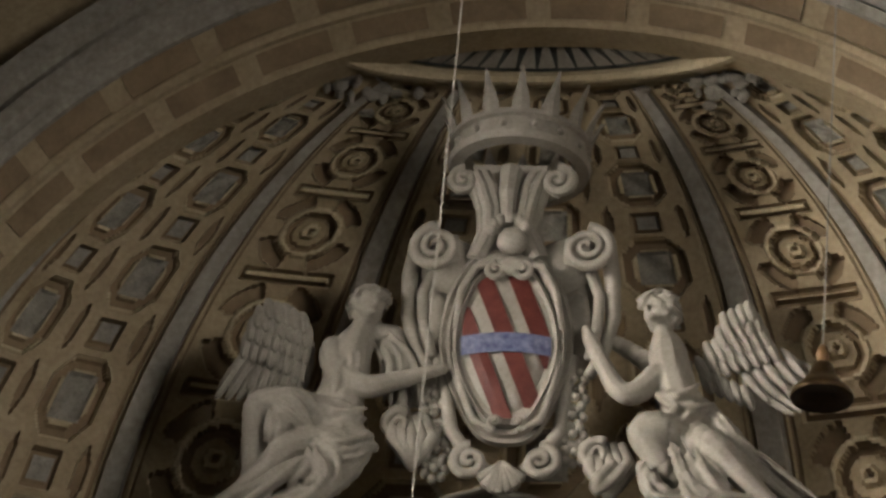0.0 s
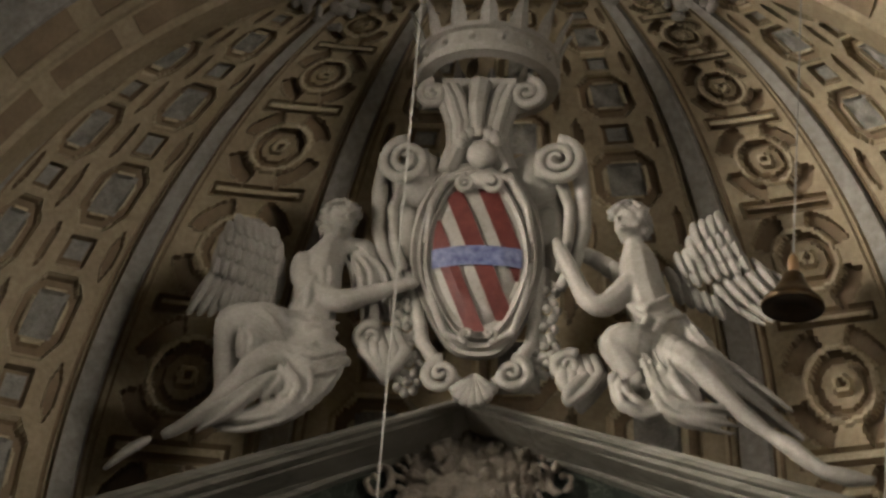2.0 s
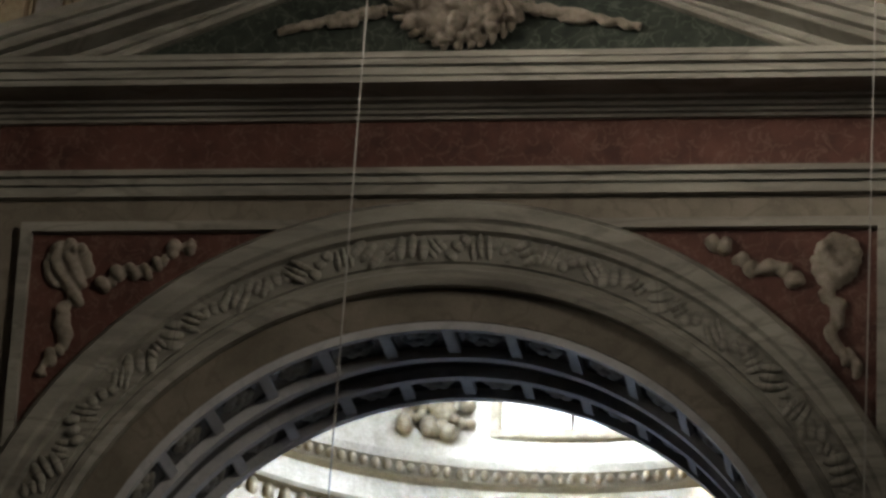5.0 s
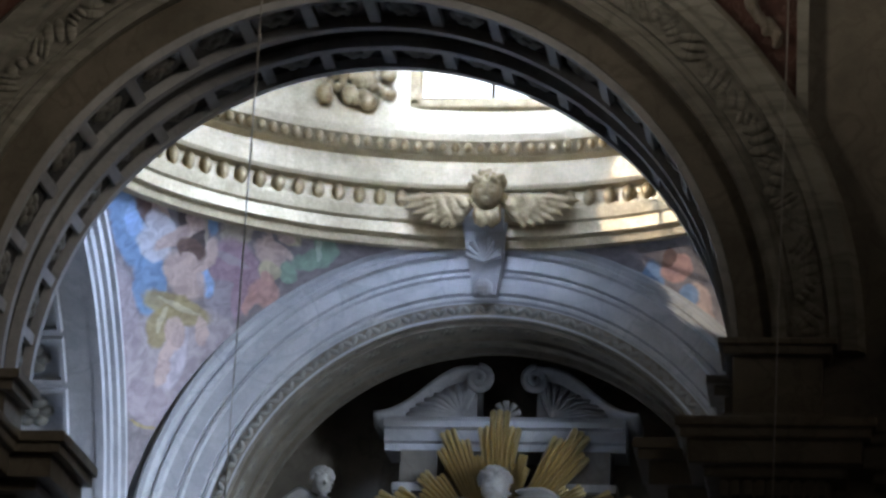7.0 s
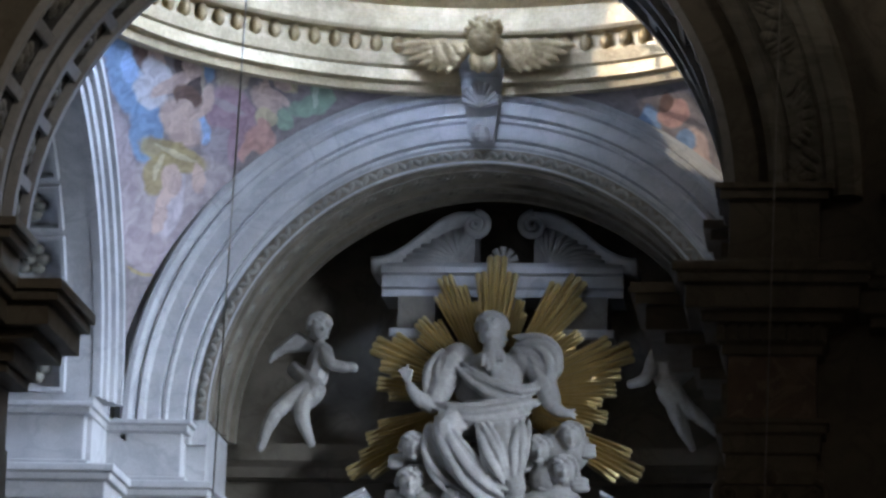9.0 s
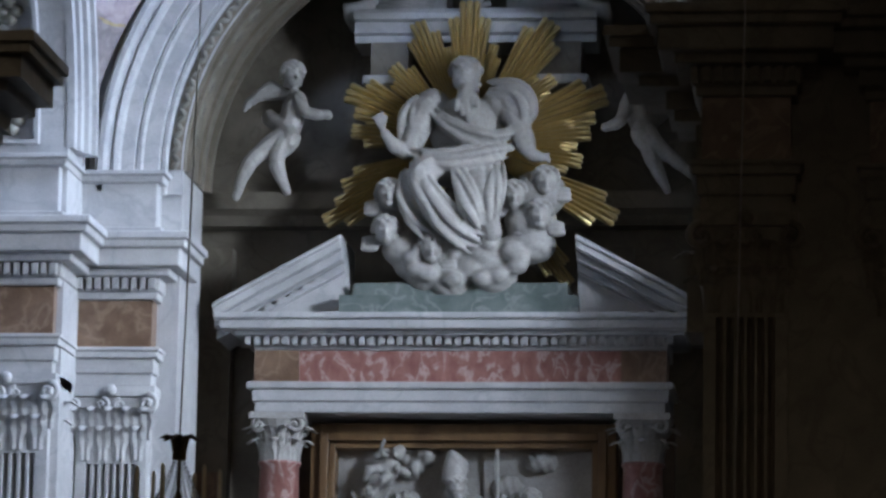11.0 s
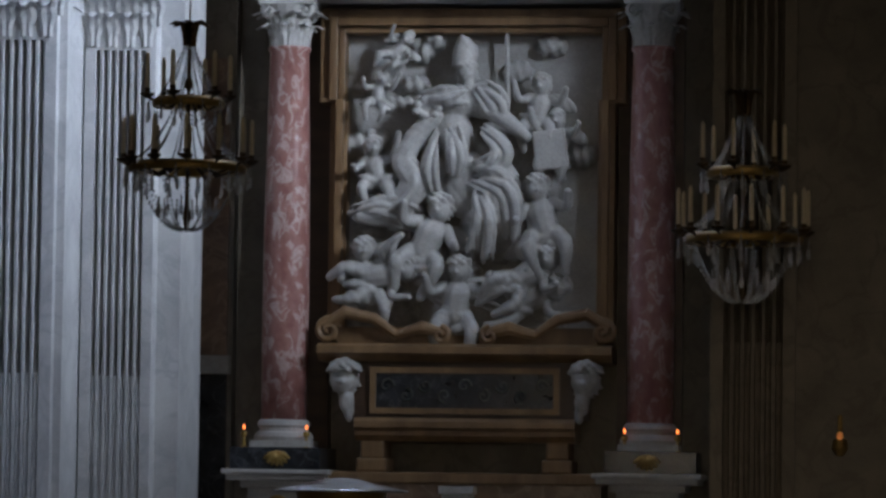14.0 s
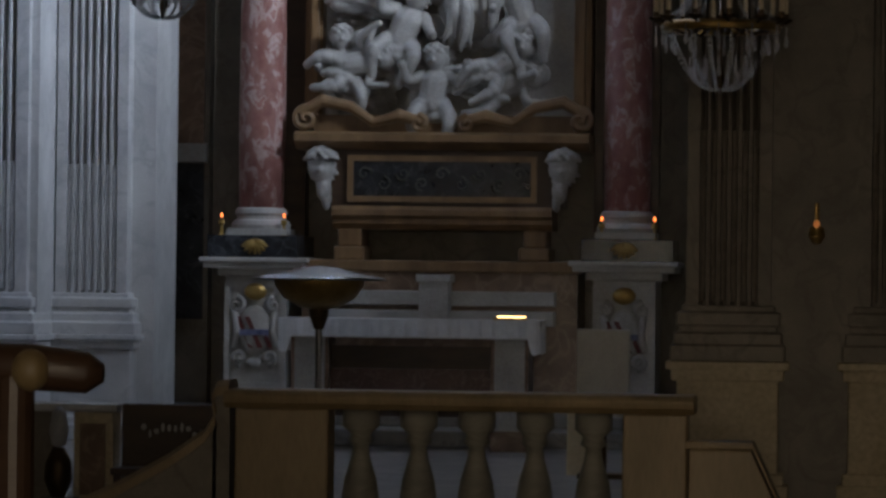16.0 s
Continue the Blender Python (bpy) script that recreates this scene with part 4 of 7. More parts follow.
# side walls of the crossing with their arches
for s in (-1, 1):
    bm = B()
    rows = []
    xa, xb = s * HALF, s * (HALF + 1.3)
    for k in range(49):
        a = math.pi * (1 - k / 48)
        y, z = DY + 3.0 * math.cos(a), 9.1 + 3.0 * math.sin(a)
        rows.append([(xa, y, z), (xa, y, 13.4), (xb, y, 13.4), (xb, y, z)])
    skin(bm, rows, closed_u=True)
    x0, x1 = sorted((xa, xb))
    box(bm, x0, x1, 29.4, DY - 3.0, 0, 13.4)
    box(bm, x0, x1, DY + 3.0, Y2, 0, 13.4)
    side = tagged(part("wall_side", bm, PALE), "pale marble side wall with a round arch", "wall", kind="structure")
    bm = B()
    for pr, ra, rb in ((0.06, 2.99, 3.12), (0.10, 3.12, 3.26), (0.15, 3.26, 3.40), (0.20, 3.40, 3.48)):
        rows = []
        for k in range(49):
            a = math.pi * k / 48
            rows.append([(xa + 0.02 * s, DY + r * math.cos(a), 9.1 + r * math.sin(a)) if d == 0 else (xa - s * pr, DY + r * math.cos(a), 9.1 + r * math.sin(a)) for r, d in ((ra, 0), (ra, 1), (rb, 1), (rb, 0))])
        skin(bm, rows, closed_u=True, caps=True)
    part("archivolt", bm, PALE, side)
    # square soffit panels with flowers
    for k in range(17):
        a = math.pi * (k + 0.5) / 17
        m = Matrix.Translation((s * (HALF + 0.65), DY + 2.99 * math.cos(a), 9.1 + 2.99 * math.sin(a))) @ Matrix.Rotation(a - math.pi / 2, 4, "X") @ Matrix.Rotation(math.pi, 4, "X")
        bm = B()
        for u0, u1, v0, v1 in ((-0.36, 0.36, -0.24, -0.20), (-0.36, 0.36, 0.20, 0.24), (-0.36, -0.32, -0.2, 0.2), (0.32, 0.36, -0.2, 0.2)):
            box(bm, u0, u1, v0, v1, -0.02, 0.09)
        ob = part("soffit_frame", bm, PALE, side)
        ob.matrix_basis = m
        o = flower_ob.copy()
        scene.collection.objects.link(o)
        o.parent = side
        o.matrix_basis = m @ Matrix.Diagonal((2.2, 1.5, 2.2, 1))
    bm = B()
    box(bm, *sorted((s * 7.0, s * 7.3)), 29.4, Y2, 0, 13.4)
    tagged(part("wall_chapel_side", bm, PALE), "pale plaster wall of the side chapel", "wall", kind="structure")
    bm = B()
    box(bm, *sorted((s * (HALF + 1.3), s * 7.3)), 29.4, Y2, 13.0, 13.4)
    tagged(part("ceiling", bm, PALE), "pale plaster ceiling of the side chapel", "ceiling", kind="structure")

# pendentives with painted fields of drapery and cloud: centre x, z, half sizes, turn in degrees, colour
MIST = (0.48, 0.41, 0.42)
PALE_MIST = (0.6, 0.54, 0.58)
LILAC = (0.42, 0.35, 0.37)
AZURE = (0.22, 0.35, 0.56)
PALE_AZURE = (0.36, 0.52, 0.8)
HAIR = (0.17, 0.1, 0.08)
SKIN = (0.62, 0.46, 0.4)
LINEN = (0.66, 0.64, 0.68)
PARCHMENT = (0.5, 0.42, 0.33)
TABLET = (0.085, 0.06, 0.055)
MAUVE = (0.42, 0.28, 0.33)
DUSK = (0.38, 0.33, 0.36)
OCHRE_CLOTH = (0.42, 0.33, 0.16)
STRAW = (0.6, 0.52, 0.34)
SAGE = (0.3, 0.42, 0.32)
PALE_SAGE = (0.56, 0.64, 0.54)
ROSE = (0.6, 0.35, 0.3)
CLOUDS = [
    (-3.26, 11.04, 0.41, 0.58, 10, MIST),
    (-2.84, 11.49, 0.33, 0.24, -20, MIST),
    (-3.55, 11.48, 0.15, 0.48, 0, LILAC),
    (-3.42, 10.75, 0.24, 0.21, 0, LILAC),
    (-3.13, 11.22, 0.10, 0.38, 20, PALE_MIST),
    (-3.45, 10.53, 0.14, 0.02, 5, OCHRE_CLOTH)]
BEARER = [
    (-3.41, 12.19, 0.16, 0.32, 0, AZURE),
    (-3.36, 12.29, 0.08, 0.15, 30, PALE_AZURE),
    (-3.30, 11.81, 0.15, 0.30, 15, AZURE),
    (-2.70, 12.49, 0.09, 0.17, 0, AZURE),
    (-3.19, 12.39, 0.13, 0.16, 20, HAIR),
    (-3.12, 12.41, 0.08, 0.11, 0, SKIN),
    (-3.23, 12.13, 0.16, 0.14, -30, LINEN),
    (-3.13, 12.28, 0.14, 0.14, 0, LINEN),
    (-2.49, 12.53, 0.20, 0.05, -20, SKIN),
    (-2.45, 12.42, 0.21, 0.13, -45, PARCHMENT),
    (-2.86, 12.41, 0.13, 0.30, 0, TABLET),
    (-2.75, 12.41, 0.02, 0.30, 2, PARCHMENT),
    (-3.01, 12.24, 0.29, 0.06, -35, SKIN),
    (-2.83, 12.41, 0.08, 0.07, 0, SKIN)]
SEATED = [
    (-2.52, 12.08, 0.25, 0.29, 20, MAUVE),
    (-2.64, 11.83, 0.21, 0.18, 0, DUSK),
    (-2.46, 11.93, 0.09, 0.31, 20, MAUVE),
    (-2.56, 12.17, 0.17, 0.05, 20, LILAC),
    (-2.80, 11.94, 0.08, 0.14, 0, PALE_AZURE),
    (-2.98, 11.94, 0.20, 0.21, 0, SKIN),
    (-2.74, 12.18, 0.06, 0.18, 25, SKIN),
    (-2.82, 12.07, 0.14, 0.05, -30, SKIN),
    (-2.90, 12.17, 0.14, 0.10, 0, HAIR),
    (-2.93, 12.08, 0.08, 0.08, 0, SKIN),
    (-3.07, 11.65, 0.32, 0.14, 8, OCHRE_CLOTH),
    (-3.27, 11.43, 0.10, 0.21, 15, OCHRE_CLOTH),
    (-3.05, 11.67, 0.21, 0.03, 15, STRAW),
    (-3.23, 11.53, 0.03, 0.15, 20, STRAW),
    (-3.11, 11.43, 0.10, 0.17, 10, SKIN),
    (-3.23, 11.14, 0.06, 0.28, 18, SKIN),
    (-2.87, 11.48, 0.07, 0.14, 0, SKIN)]
CHILDREN = [
    (-2.17, 12.26, 0.16, 0.13, 20, SKIN),
    (-2.08, 12.33, 0.17, 0.05, 30, SKIN),
    (-2.15, 12.42, 0.03, 0.11, -15, SKIN),
    (-1.98, 12.46, 0.12, 0.10, 20, STRAW),
    (-2.00, 12.43, 0.08, 0.06, 0, SKIN),
    (-1.78, 12.27, 0.23, 0.09, -20, SAGE),
    (-1.62, 12.40, 0.13, 0.11, 20, SAGE),
    (-1.69, 12.38, 0.03, 0.11, 20, PALE_SAGE),
    (-2.02, 12.13, 0.09, 0.10, 0, SAGE),
    (-2.27, 11.94, 0.18, 0.13, -30, ROSE),
    (-2.41, 11.82, 0.05, 0.14, 25, ROSE),
    (-2.20, 12.13, 0.12, 0.10, 0, STRAW),
    (-2.21, 12.06, 0.08, 0.08, 0, ROSE)]
CORNER = [(1.72, 12.12, 0.14, 0.2, 10, AZURE), (1.98, 12.2, 0.17, 0.13, 0, ROSE), (1.9, 12.3, 0.08, 0.08, 0, HAIR), (2.25, 11.85, 0.1, 0.25, -20, SKIN), (2.1, 11.95, 0.12, 0.12, 0, AZURE)]
FRESCO_L = fresco_material("fresco", (0.25, 0.22, 0.225), CLOUDS + BEARER + SEATED + CHILDREN + CORNER)
RS = math.sqrt(HALF ** 2 * 2)
for sx in (-1, 1):
    for sy in (-1, 1):
        bm = B()
        rows = []
        for i in range(25):
            z = math.sqrt(RS ** 2 - RING_R ** 2) * i / 24
            r = math.sqrt(RS ** 2 - z * z)
            lo = math.acos(min(1, HALF / r))
            rows.append([(sx * r * math.cos(lo + (math.pi / 2 - 2 * lo) * j / 16), DY + sy * r * math.sin(lo + (math.pi / 2 - 2 * lo) * j / 16), DZ + 0.1 + z) for j in range(17)])
        skin(bm, rows)
        tagged(part("pendentive", bm, FRESCO_L, smooth=True), "frescoed plaster pendentive with faded coloured draperies", "fresco", kind="structure")

# the ring cornice of the dome, with egg ornament, drum and dome
RZ = DZ + 0.1 + math.sqrt(RS ** 2 - RING_R ** 2)
dome = thing("dome", "gilded moulded ring cornice, drum with windows and dome", "dome", "structure")
bm = B()
lathe(bm, [(3.95, RZ - 0.06), (3.72, RZ - 0.06), (3.70, RZ + 0.02), (3.62, RZ + 0.04), (3.62, RZ + 0.16), (3.58, RZ + 0.18), (3.56, RZ + 0.30), (3.62, RZ + 0.32), (3.62, RZ + 0.34)], (0, DY, 0), 96)
part("lower_moulding", bm, GILT, dome)
bm = B()
lathe(bm, [(3.66, RZ + 0.33), (3.64, RZ + 0.50), (3.54, RZ + 0.52), (3.52, RZ + 0.56), (3.60, RZ + 0.58), (3.66, RZ + 0.60), (3.70, RZ + 0.86), (3.60, RZ + 0.90), (3.56, RZ + 0.98), (3.48, RZ + 1.02), (3.46, RZ + 1.10), (3.78, RZ + 1.12)], (0, DY, 0), 96)
part("upper_moulding", bm, GILT, dome)
egg = B()
blob(egg, (0, 0, 0), (0.055, 0.068, 0.095), 7)
egg_ob = None
for k in range(104):
    a = 2 * math.pi * k / 104
    if egg_ob is None:
        egg_ob = o = part("egg", egg, OLDGILT, dome, smooth=True)
    else:
        o = egg_ob.copy()
        scene.collection.objects.link(o)
    o.matrix_basis = Matrix.Translation((3.62 * math.cos(a), DY + 3.62 * math.sin(a), RZ + 0.42)) @ Matrix.Rotation(a, 4, "Z")
leafband = B()
random.seed(3)
for k in range(170):
    a = 2 * math.pi * k / 170
    blob(leafband, (3.52 * math.cos(a), DY + 3.52 * math.sin(a), RZ + 0.96), (0.05, 0.05, 0.05 + 0.02 * random.random()), 4)
part("leaf_band", leafband, OLDGILT, dome, smooth=True)
# drum wall with four windows
DR0, DR1 = RZ + 1.1, RZ + 4.2
for q in range(4):
    a_mid = 90 * q
    hw = 11.0
    bm = B()
    lathe(bm, [(3.80, DR0), (3.80, DR1), (4.1, DR1), (4.1, DR0), (3.80, DR0)], (0, DY, 0), 20, a0=a_mid + hw, a1=a_mid + 90 - hw)
    lathe(bm, [(3.80, DR0), (3.80, DR0 + 0.46), (4.1, DR0 + 0.46), (4.1, DR0), (3.80, DR0)], (0, DY, 0), 6, a0=a_mid - hw, a1=a_mid + hw)
    lathe(bm, [(3.80, DR1 - 0.6), (3.80, DR1), (4.1, DR1), (4.1, DR1 - 0.6), (3.80, DR1 - 0.6)], (0, DY, 0), 6, a0=a_mid - hw, a1=a_mid + hw)
    part("drum_wall", bm, GILT, dome)
    w = new("window")
    w.parent = dome
    w.matrix_basis = Matrix.Translation((0, DY, 0)) @ Matrix.Rotation(radians(a_mid), 4, "Z")
    bm = B()
    for ya, yb, za, zb in ((-0.86, -0.73, DR0 + 0.38, DR1 - 0.5), (0.73, 0.86, DR0 + 0.38, DR1 - 0.5), (-0.86, 0.86, DR0 + 0.36, DR0 + 0.48), (-0.86, 0.86, DR1 - 0.62, DR1 - 0.5)):
        box(bm, 3.70, 3.90, ya, yb, za, zb)
    bevelled(part("window_surround", bm, OLDGILT, w), 0.03, 3)
    bm = B()
    box(bm, 3.90, 3.94, -0.02, 0.02, DR0 + 0.48, DR1 - 0.6)
    for k in range(1, 4):
        box(bm, 3.90, 3.94, -0.74, 0.74, DR0 + 0.48 + 0.5 * k, DR0 + 0.505 + 0.5 * k)
    part("mullion", bm, BRONZE, w)
bm = B()
box(bm, -1.6, 1.6, DY + 4.5, DY + 4.55, DR0 - 0.5, DR1 + 0.5)
tagged(part("backdrop", bm, glow("bright_sky", (0.9, 0.95, 1.0), 2.2)), "bright hazy sky outside the drum window", "sky", kind="structure")
bm = B()
lathe(bm, [(3.8 * math.cos(radians(e)), DR1 + 3.6 * math.sin(radians(e))) for e in range(0, 91, 6) if e < 80], (0, DY, 0), 64)
part("shell", bm, OCHRE_LIGHT, dome, smooth=True)
# fruit garlands on the drum
random.seed(12)
for k in (0, 1, 2, 3):
    for off in (-22, 22):
        a = radians(90 + 90 * k + off)
        bm = B()
        for i in range(34):
            u, v = random.gauss(0, 0.22), random.gauss(0, 0.12)
            r = random.uniform(0.05, 0.10)
            d = a + u / 3.7
            blob(bm, (3.72 * math.cos(d), DY + 3.72 * math.sin(d), DR0 + 0.52 + v), (r, r, r * random.uniform(0.8, 1.3)), 5)
        part("fruit_garland", bm, OLDGILT, dome, "carved fruit garland", smooth=True)


# ---- altar ----
AY = 38.9
altar = thing("altar", "grey marble aedicule altar with red columns and broken pediment", "altar")
for s in (-1, 1):
    col = new("column")
    col.parent = altar
    x = s * 1.9
    bm = B()
    lathe(bm, [(0.0, 2.36), (0.235, 2.36), (0.245, 3.2), (0.24, 4.2), (0.225, 5.3), (0.205, 6.2), (0.225, 6.22), (0.225, 6.25), (0, 6.25)], (x, AY, 0), 28)
    part("shaft", bm, PINK, col, "pink veined marble shaft", smooth=True)
    bm = B()
    box(bm, x - 0.31, x + 0.31, AY - 0.31, AY + 0.31, 2.08, 2.15)
    lathe(bm, [(0, 2.15), (0.30, 2.15), (0.31, 2.19), (0.29, 2.23), (0.255, 2.25), (0.25, 2.28), (0.275, 2.31), (0.265, 2.35), (0.24, 2.37), (0, 2.37)], (x, AY, 0), 28)
    part("base", bm, WHITE, col)
    bm = B()
    lathe(bm, [(0, 6.25), (0.20, 6.25), (0.21, 6.5), (0.30, 6.68), (0, 6.68)], (x, AY, 0), 20)
    box(bm, x - 0.29, x + 0.29, AY - 0.29, AY + 0.29, 6.68, 6.745)
    part("capital", bm, WHITE, col, "carved leafy marble capital")
    for row, (zz, hh, ln, rr) in enumerate(((6.25, 0.22, 0.10, 0.20), (6.40, 0.20, 0.13, 0.21))):
        for k in range(8):
            a = math.pi * 2 * (k + 0.5 * row) / 8
            bm = B()
            acanthus(bm, (x + rr * math.sin(a), AY - rr * math.cos(a), zz), 0.16, hh, ln, a)
            part("leaf", bm, WHITE, col)
    for k in range(4):
        a = math.pi / 4 + k * math.pi / 2
        bm = B()
        spiral(bm, x + 0.27 * math.sin(a), AY - 0.30 * math.cos(a), 6.61, 0.075, 1.4, 90, 1 if math.sin(a) < 0 else -1, 0.03)
        part("volute", bm, WHITE, col, smooth=True)
bm = B()
stack(bm, -2.14, 2.14, AY - 0.24, 39.7, [(6.745, 6.86, 0.0), (6.86, 6.99, 0.03), (6.99, 7.06, 0.08)])
bevelled(part("architrave", bm, PALE, altar), 0.012)
bm = B()
box(bm, -2.12, 2.12, AY - 0.22, 39.7, 7.06, 7.40)
part("frieze", bm, PINK, altar, "pink veined marble frieze")
for s in (-1, 1):
    boxed("frieze_block", (*sorted((s * 1.68, s * 2.15)), AY - 0.26, AY, 7.064, 7.396), BROWNPANEL, altar)
bm = B()
stack(bm, -2.12, 2.12, AY - 0.22, 39.7, [(7.40, 7.44, 0.04), (7.44, 7.53, 0.04), (7.53, 7.58, 0.22), (7.58, 7.68, 0.36), (7.68, 7.74, 0.42)])
cornice = bevelled(part("cornice", bm, PALE, altar), 0.014)
dentils(cornice, PALE, -2.24, 2.26, AY - 0.36, AY - 0.2, 7.445, 7.532, 0.10)
# broken raking pediment
for s in (-1, 1):
    for pr, dz, h in ((0.30, 0.0, 0.10), (0.48, 0.10, 0.10), (0.60, 0.20, 0.09), (0.64, 0.29, 0.05)):
        bm = B()
        prism_between(bm, [(0.5, 0), (-pr, 0), (-pr, h), (0.5, h)], (s * 2.55, AY, 7.50 + dz), (s * 1.22, AY, 8.22 + dz))
        bevelled(part("raking_moulding", bm, PALE, altar), 0.012)
    bm = B()
    skin(bm, [[(s * 2.3, y, 7.74), (s * 1.22, y, 7.74), (s * 1.22, y, 8.24)] for y in (AY - 0.2, AY + 0.2)], closed_u=True, caps=True)
    for k in range(6):
        x = s * (2.05 - 0.13 * k)
        box(bm, *sorted((x, x + s * 0.06)), AY - 0.30, AY - 0.1, 7.80 + 0.075 * k, 7.88 + 0.075 * k)
    part("pediment_field", bm, PALE, altar)
bm = B()
box(bm, -1.25, 1.25, AY - 0.45, 39.7, 7.74, 7.95)
box(bm, -1.12, 1.12, AY - 0.30, 39.7, 7.95, 8.10)
part("plinth", bm, GREENGREY, altar, "grey green marble plinth")
# pedestals with shelf slabs under the columns
for s in (-1, 1):
    bm = B()
    stack(bm, *sorted((s * 1.58, s * 2.22)), AY - 0.30, 39.7, [(0.0, 0.30, 0.06), (0.30, 1.66, 0.0), (1.66, 1.74, 0.07), (1.74, 1.80, 0.20), (1.80, 1.85, 0.24)])
    bevelled(part("pedestal", bm, WHITE, altar, "pale marble pedestal"), 0.012)
    bm = B()
    for x0, x1, z0, z1 in ((1.58, 1.64, 0.5, 1.6), (2.16, 2.22, 0.5, 1.6), (1.64, 2.16, 1.54, 1.6), (1.64, 2.16, 0.5, 0.56)):
        box(bm, *sorted((s * x0, s * x1)), AY - 0.335, AY - 0.29, z0, z1)
    part("pedestal_frame", bm, WHITE, altar)
    boxed("plinth", (*sorted((s * 1.46, s * 2.40)), AY - 0.40, 39.7, 1.85, 2.08), BLACK, altar, "black marble plinth", 0.01)
    # carved arms on the pedestal
    bm = B()
    blob(bm, (s * 1.9, AY - 0.32, 1.10), (0.17, 0.06, 0.26), 9)
    for q in (-1, 1):
        spiral(bm, s * 1.9 + q * 0.19, AY - 0.33, 1.36, 0.08, 1.3, 90, q, 0.03)
        spiral(bm, s * 1.9 + q * 0.15, AY - 0.33, 0.82, 0.08, 1.3, -90, q, 0.03)
        tube(bm, [(s * 1.9 + q * 0.21, AY - 0.34, 1.30), (s * 1.9 + q * 0.18, AY - 0.35, 1.10), (s * 1.9 + q * 0.22, AY - 0.34, 0.92)], 0.035, 8)
    blob(bm, (s * 1.9, AY - 0.33, 0.76), (0.09, 0.05, 0.06), 6)
    part("carved_shield", bm, WHITE, altar, "small carved coat of arms with dark red bars", smooth=True)
    bm = B()
    blob(bm, (s * 1.9, AY - 0.33, 1.50), (0.12, 0.06, 0.09), 7)
    part("gilt_boss", bm, BRASS, altar, smooth=True)
    for k in (-1, 0, 1):
        bm = B()
        vs = [(s * 1.9 + k * 0.10 - 0.10, 1.24), (s * 1.9 + k * 0.10 - 0.05, 1.24), (s * 1.9 + k * 0.10 + 0.09, 0.92), (s * 1.9 + k * 0.10 + 0.04, 0.92)]
        skin(bm, [[(x, AY - 0.395 + 0.03 * abs(k), z) for x, z in vs], [(x, AY - 0.36 + 0.03 * abs(k), z) for x, z in vs]], closed_u=True, caps=True)
        part("stripe", bm, FLAGRED, altar)
    boxed("stripe", (s * 1.9 - 0.15, s * 1.9 + 0.15, AY - 0.402, AY - 0.36, 1.05, 1.11), FLAGBLUE, altar)
# carved frame round the relief, with ears
bm = B()
for k, (o, w, y) in enumerate(((0.0, 0.10, 0.10), (0.10, 0.09, 0.16), (0.19, 0.07, 0.08))):
    yf = 39.25 - y
    t = 6.70 - o
    for s in (-1, 1):
        box(bm, *sorted((s * (1.61 - o), s * (1.61 - o - w))), yf, 39.55, 5.72, t)
        box(bm, *sorted((s * (1.50 - o * 0.6), s * (1.50 - o * 0.6 - w))), yf + 0.005, 39.55, 3.2, 5.74)
    box(bm, -(1.61 - o - w), 1.61 - o - w, yf, 39.55, t - w, t)
for s in (-1, 1):
    box(bm, *sorted((s * 1.40, s * 1.61)), 39.12, 39.5, 5.70, 5.76)
bevelled(part("picture_frame", bm, WOOD, altar, "gilded brown wooden frame with ears"), 0.012)
boxed("relief_ground", (-1.40, 1.40, 39.42, 39.7, 3.2, 6.55), WHITE, altar, "pale grey marble ground of the relief")
# dark strips between frame and columns
for s in (-1, 1):
    boxed("side_panel", (*sorted((s * 1.52, s * 2.2)), 39.45, 39.7, 1.85, 6.74), DARKWOOD, altar)
# gradines behind the table
bm = B()
box(bm, -1.42, 1.42, AY - 0.25, 39.7, 0, 1.72)
part("altar_back", bm, BROWNPANEL, altar, "brown marble altar back")
boxed("shelf", (-1.46, 1.46, AY - 0.34, 39.6, 1.72, 1.84), WOOD, altar, "brown marble shelf", 0.02)
for z0, y in ((1.28, 0.55), (1.48, 0.42)):
    boxed("gradine", (-1.20, 1.20, AY - y, AY - 0.2, z0 - 0.1, z0 + 0.05), WHITE, altar, "white marble step", 0.01)
bm = B()
box(bm, -0.17, 0.13, AY - 0.66, AY - 0.3, 1.22, 1.66)
box(bm, -0.20, 0.16, AY - 0.69, AY - 0.3, 1.62, 1.70)
for k in range(3):
    box(bm, -0.12 + 0.08 * k, -0.07 + 0.08 * k, AY - 0.675, AY - 0.64, 1.32, 1.55)
bevelled(part("tabernacle", bm, WHITE, altar, "small white marble tabernacle with a brown door"), 0.008)

# sarcophagus urn under the relief
urn = thing("sarcophagus", "brown and black marble sarcophagus urn with carved heads", "sarcophagus")
for s in (-1, 1):
    bm = B()
    box(bm, *sorted((s * 0.80, s * 1.12)), 38.75, 39.4, 1.84, 1.98)
    box(bm, *sorted((s * 0.84, s * 1.08)), 38.80, 39.4, 1.98, 2.16)
    bevelled(part("foot", bm, WOOD, urn), 0.02)
bm = B()
prism_x(bm, [(39.5, 2.16), (38.82, 2.16), (38.76, 2.22), (38.76, 2.27), (38.70, 2.30), (38.70, 2.36), (38.74, 2.40), (39.5, 2.40)], -1.14, 1.14)
part("base_moulding", bm, WOOD, urn, "brown marble moulding")
bm = B()
box(bm, -1.24, 1.24, 38.76, 39.5, 2.40, 2.98)
part("body", bm, DARKWOOD, urn)
bm = B()
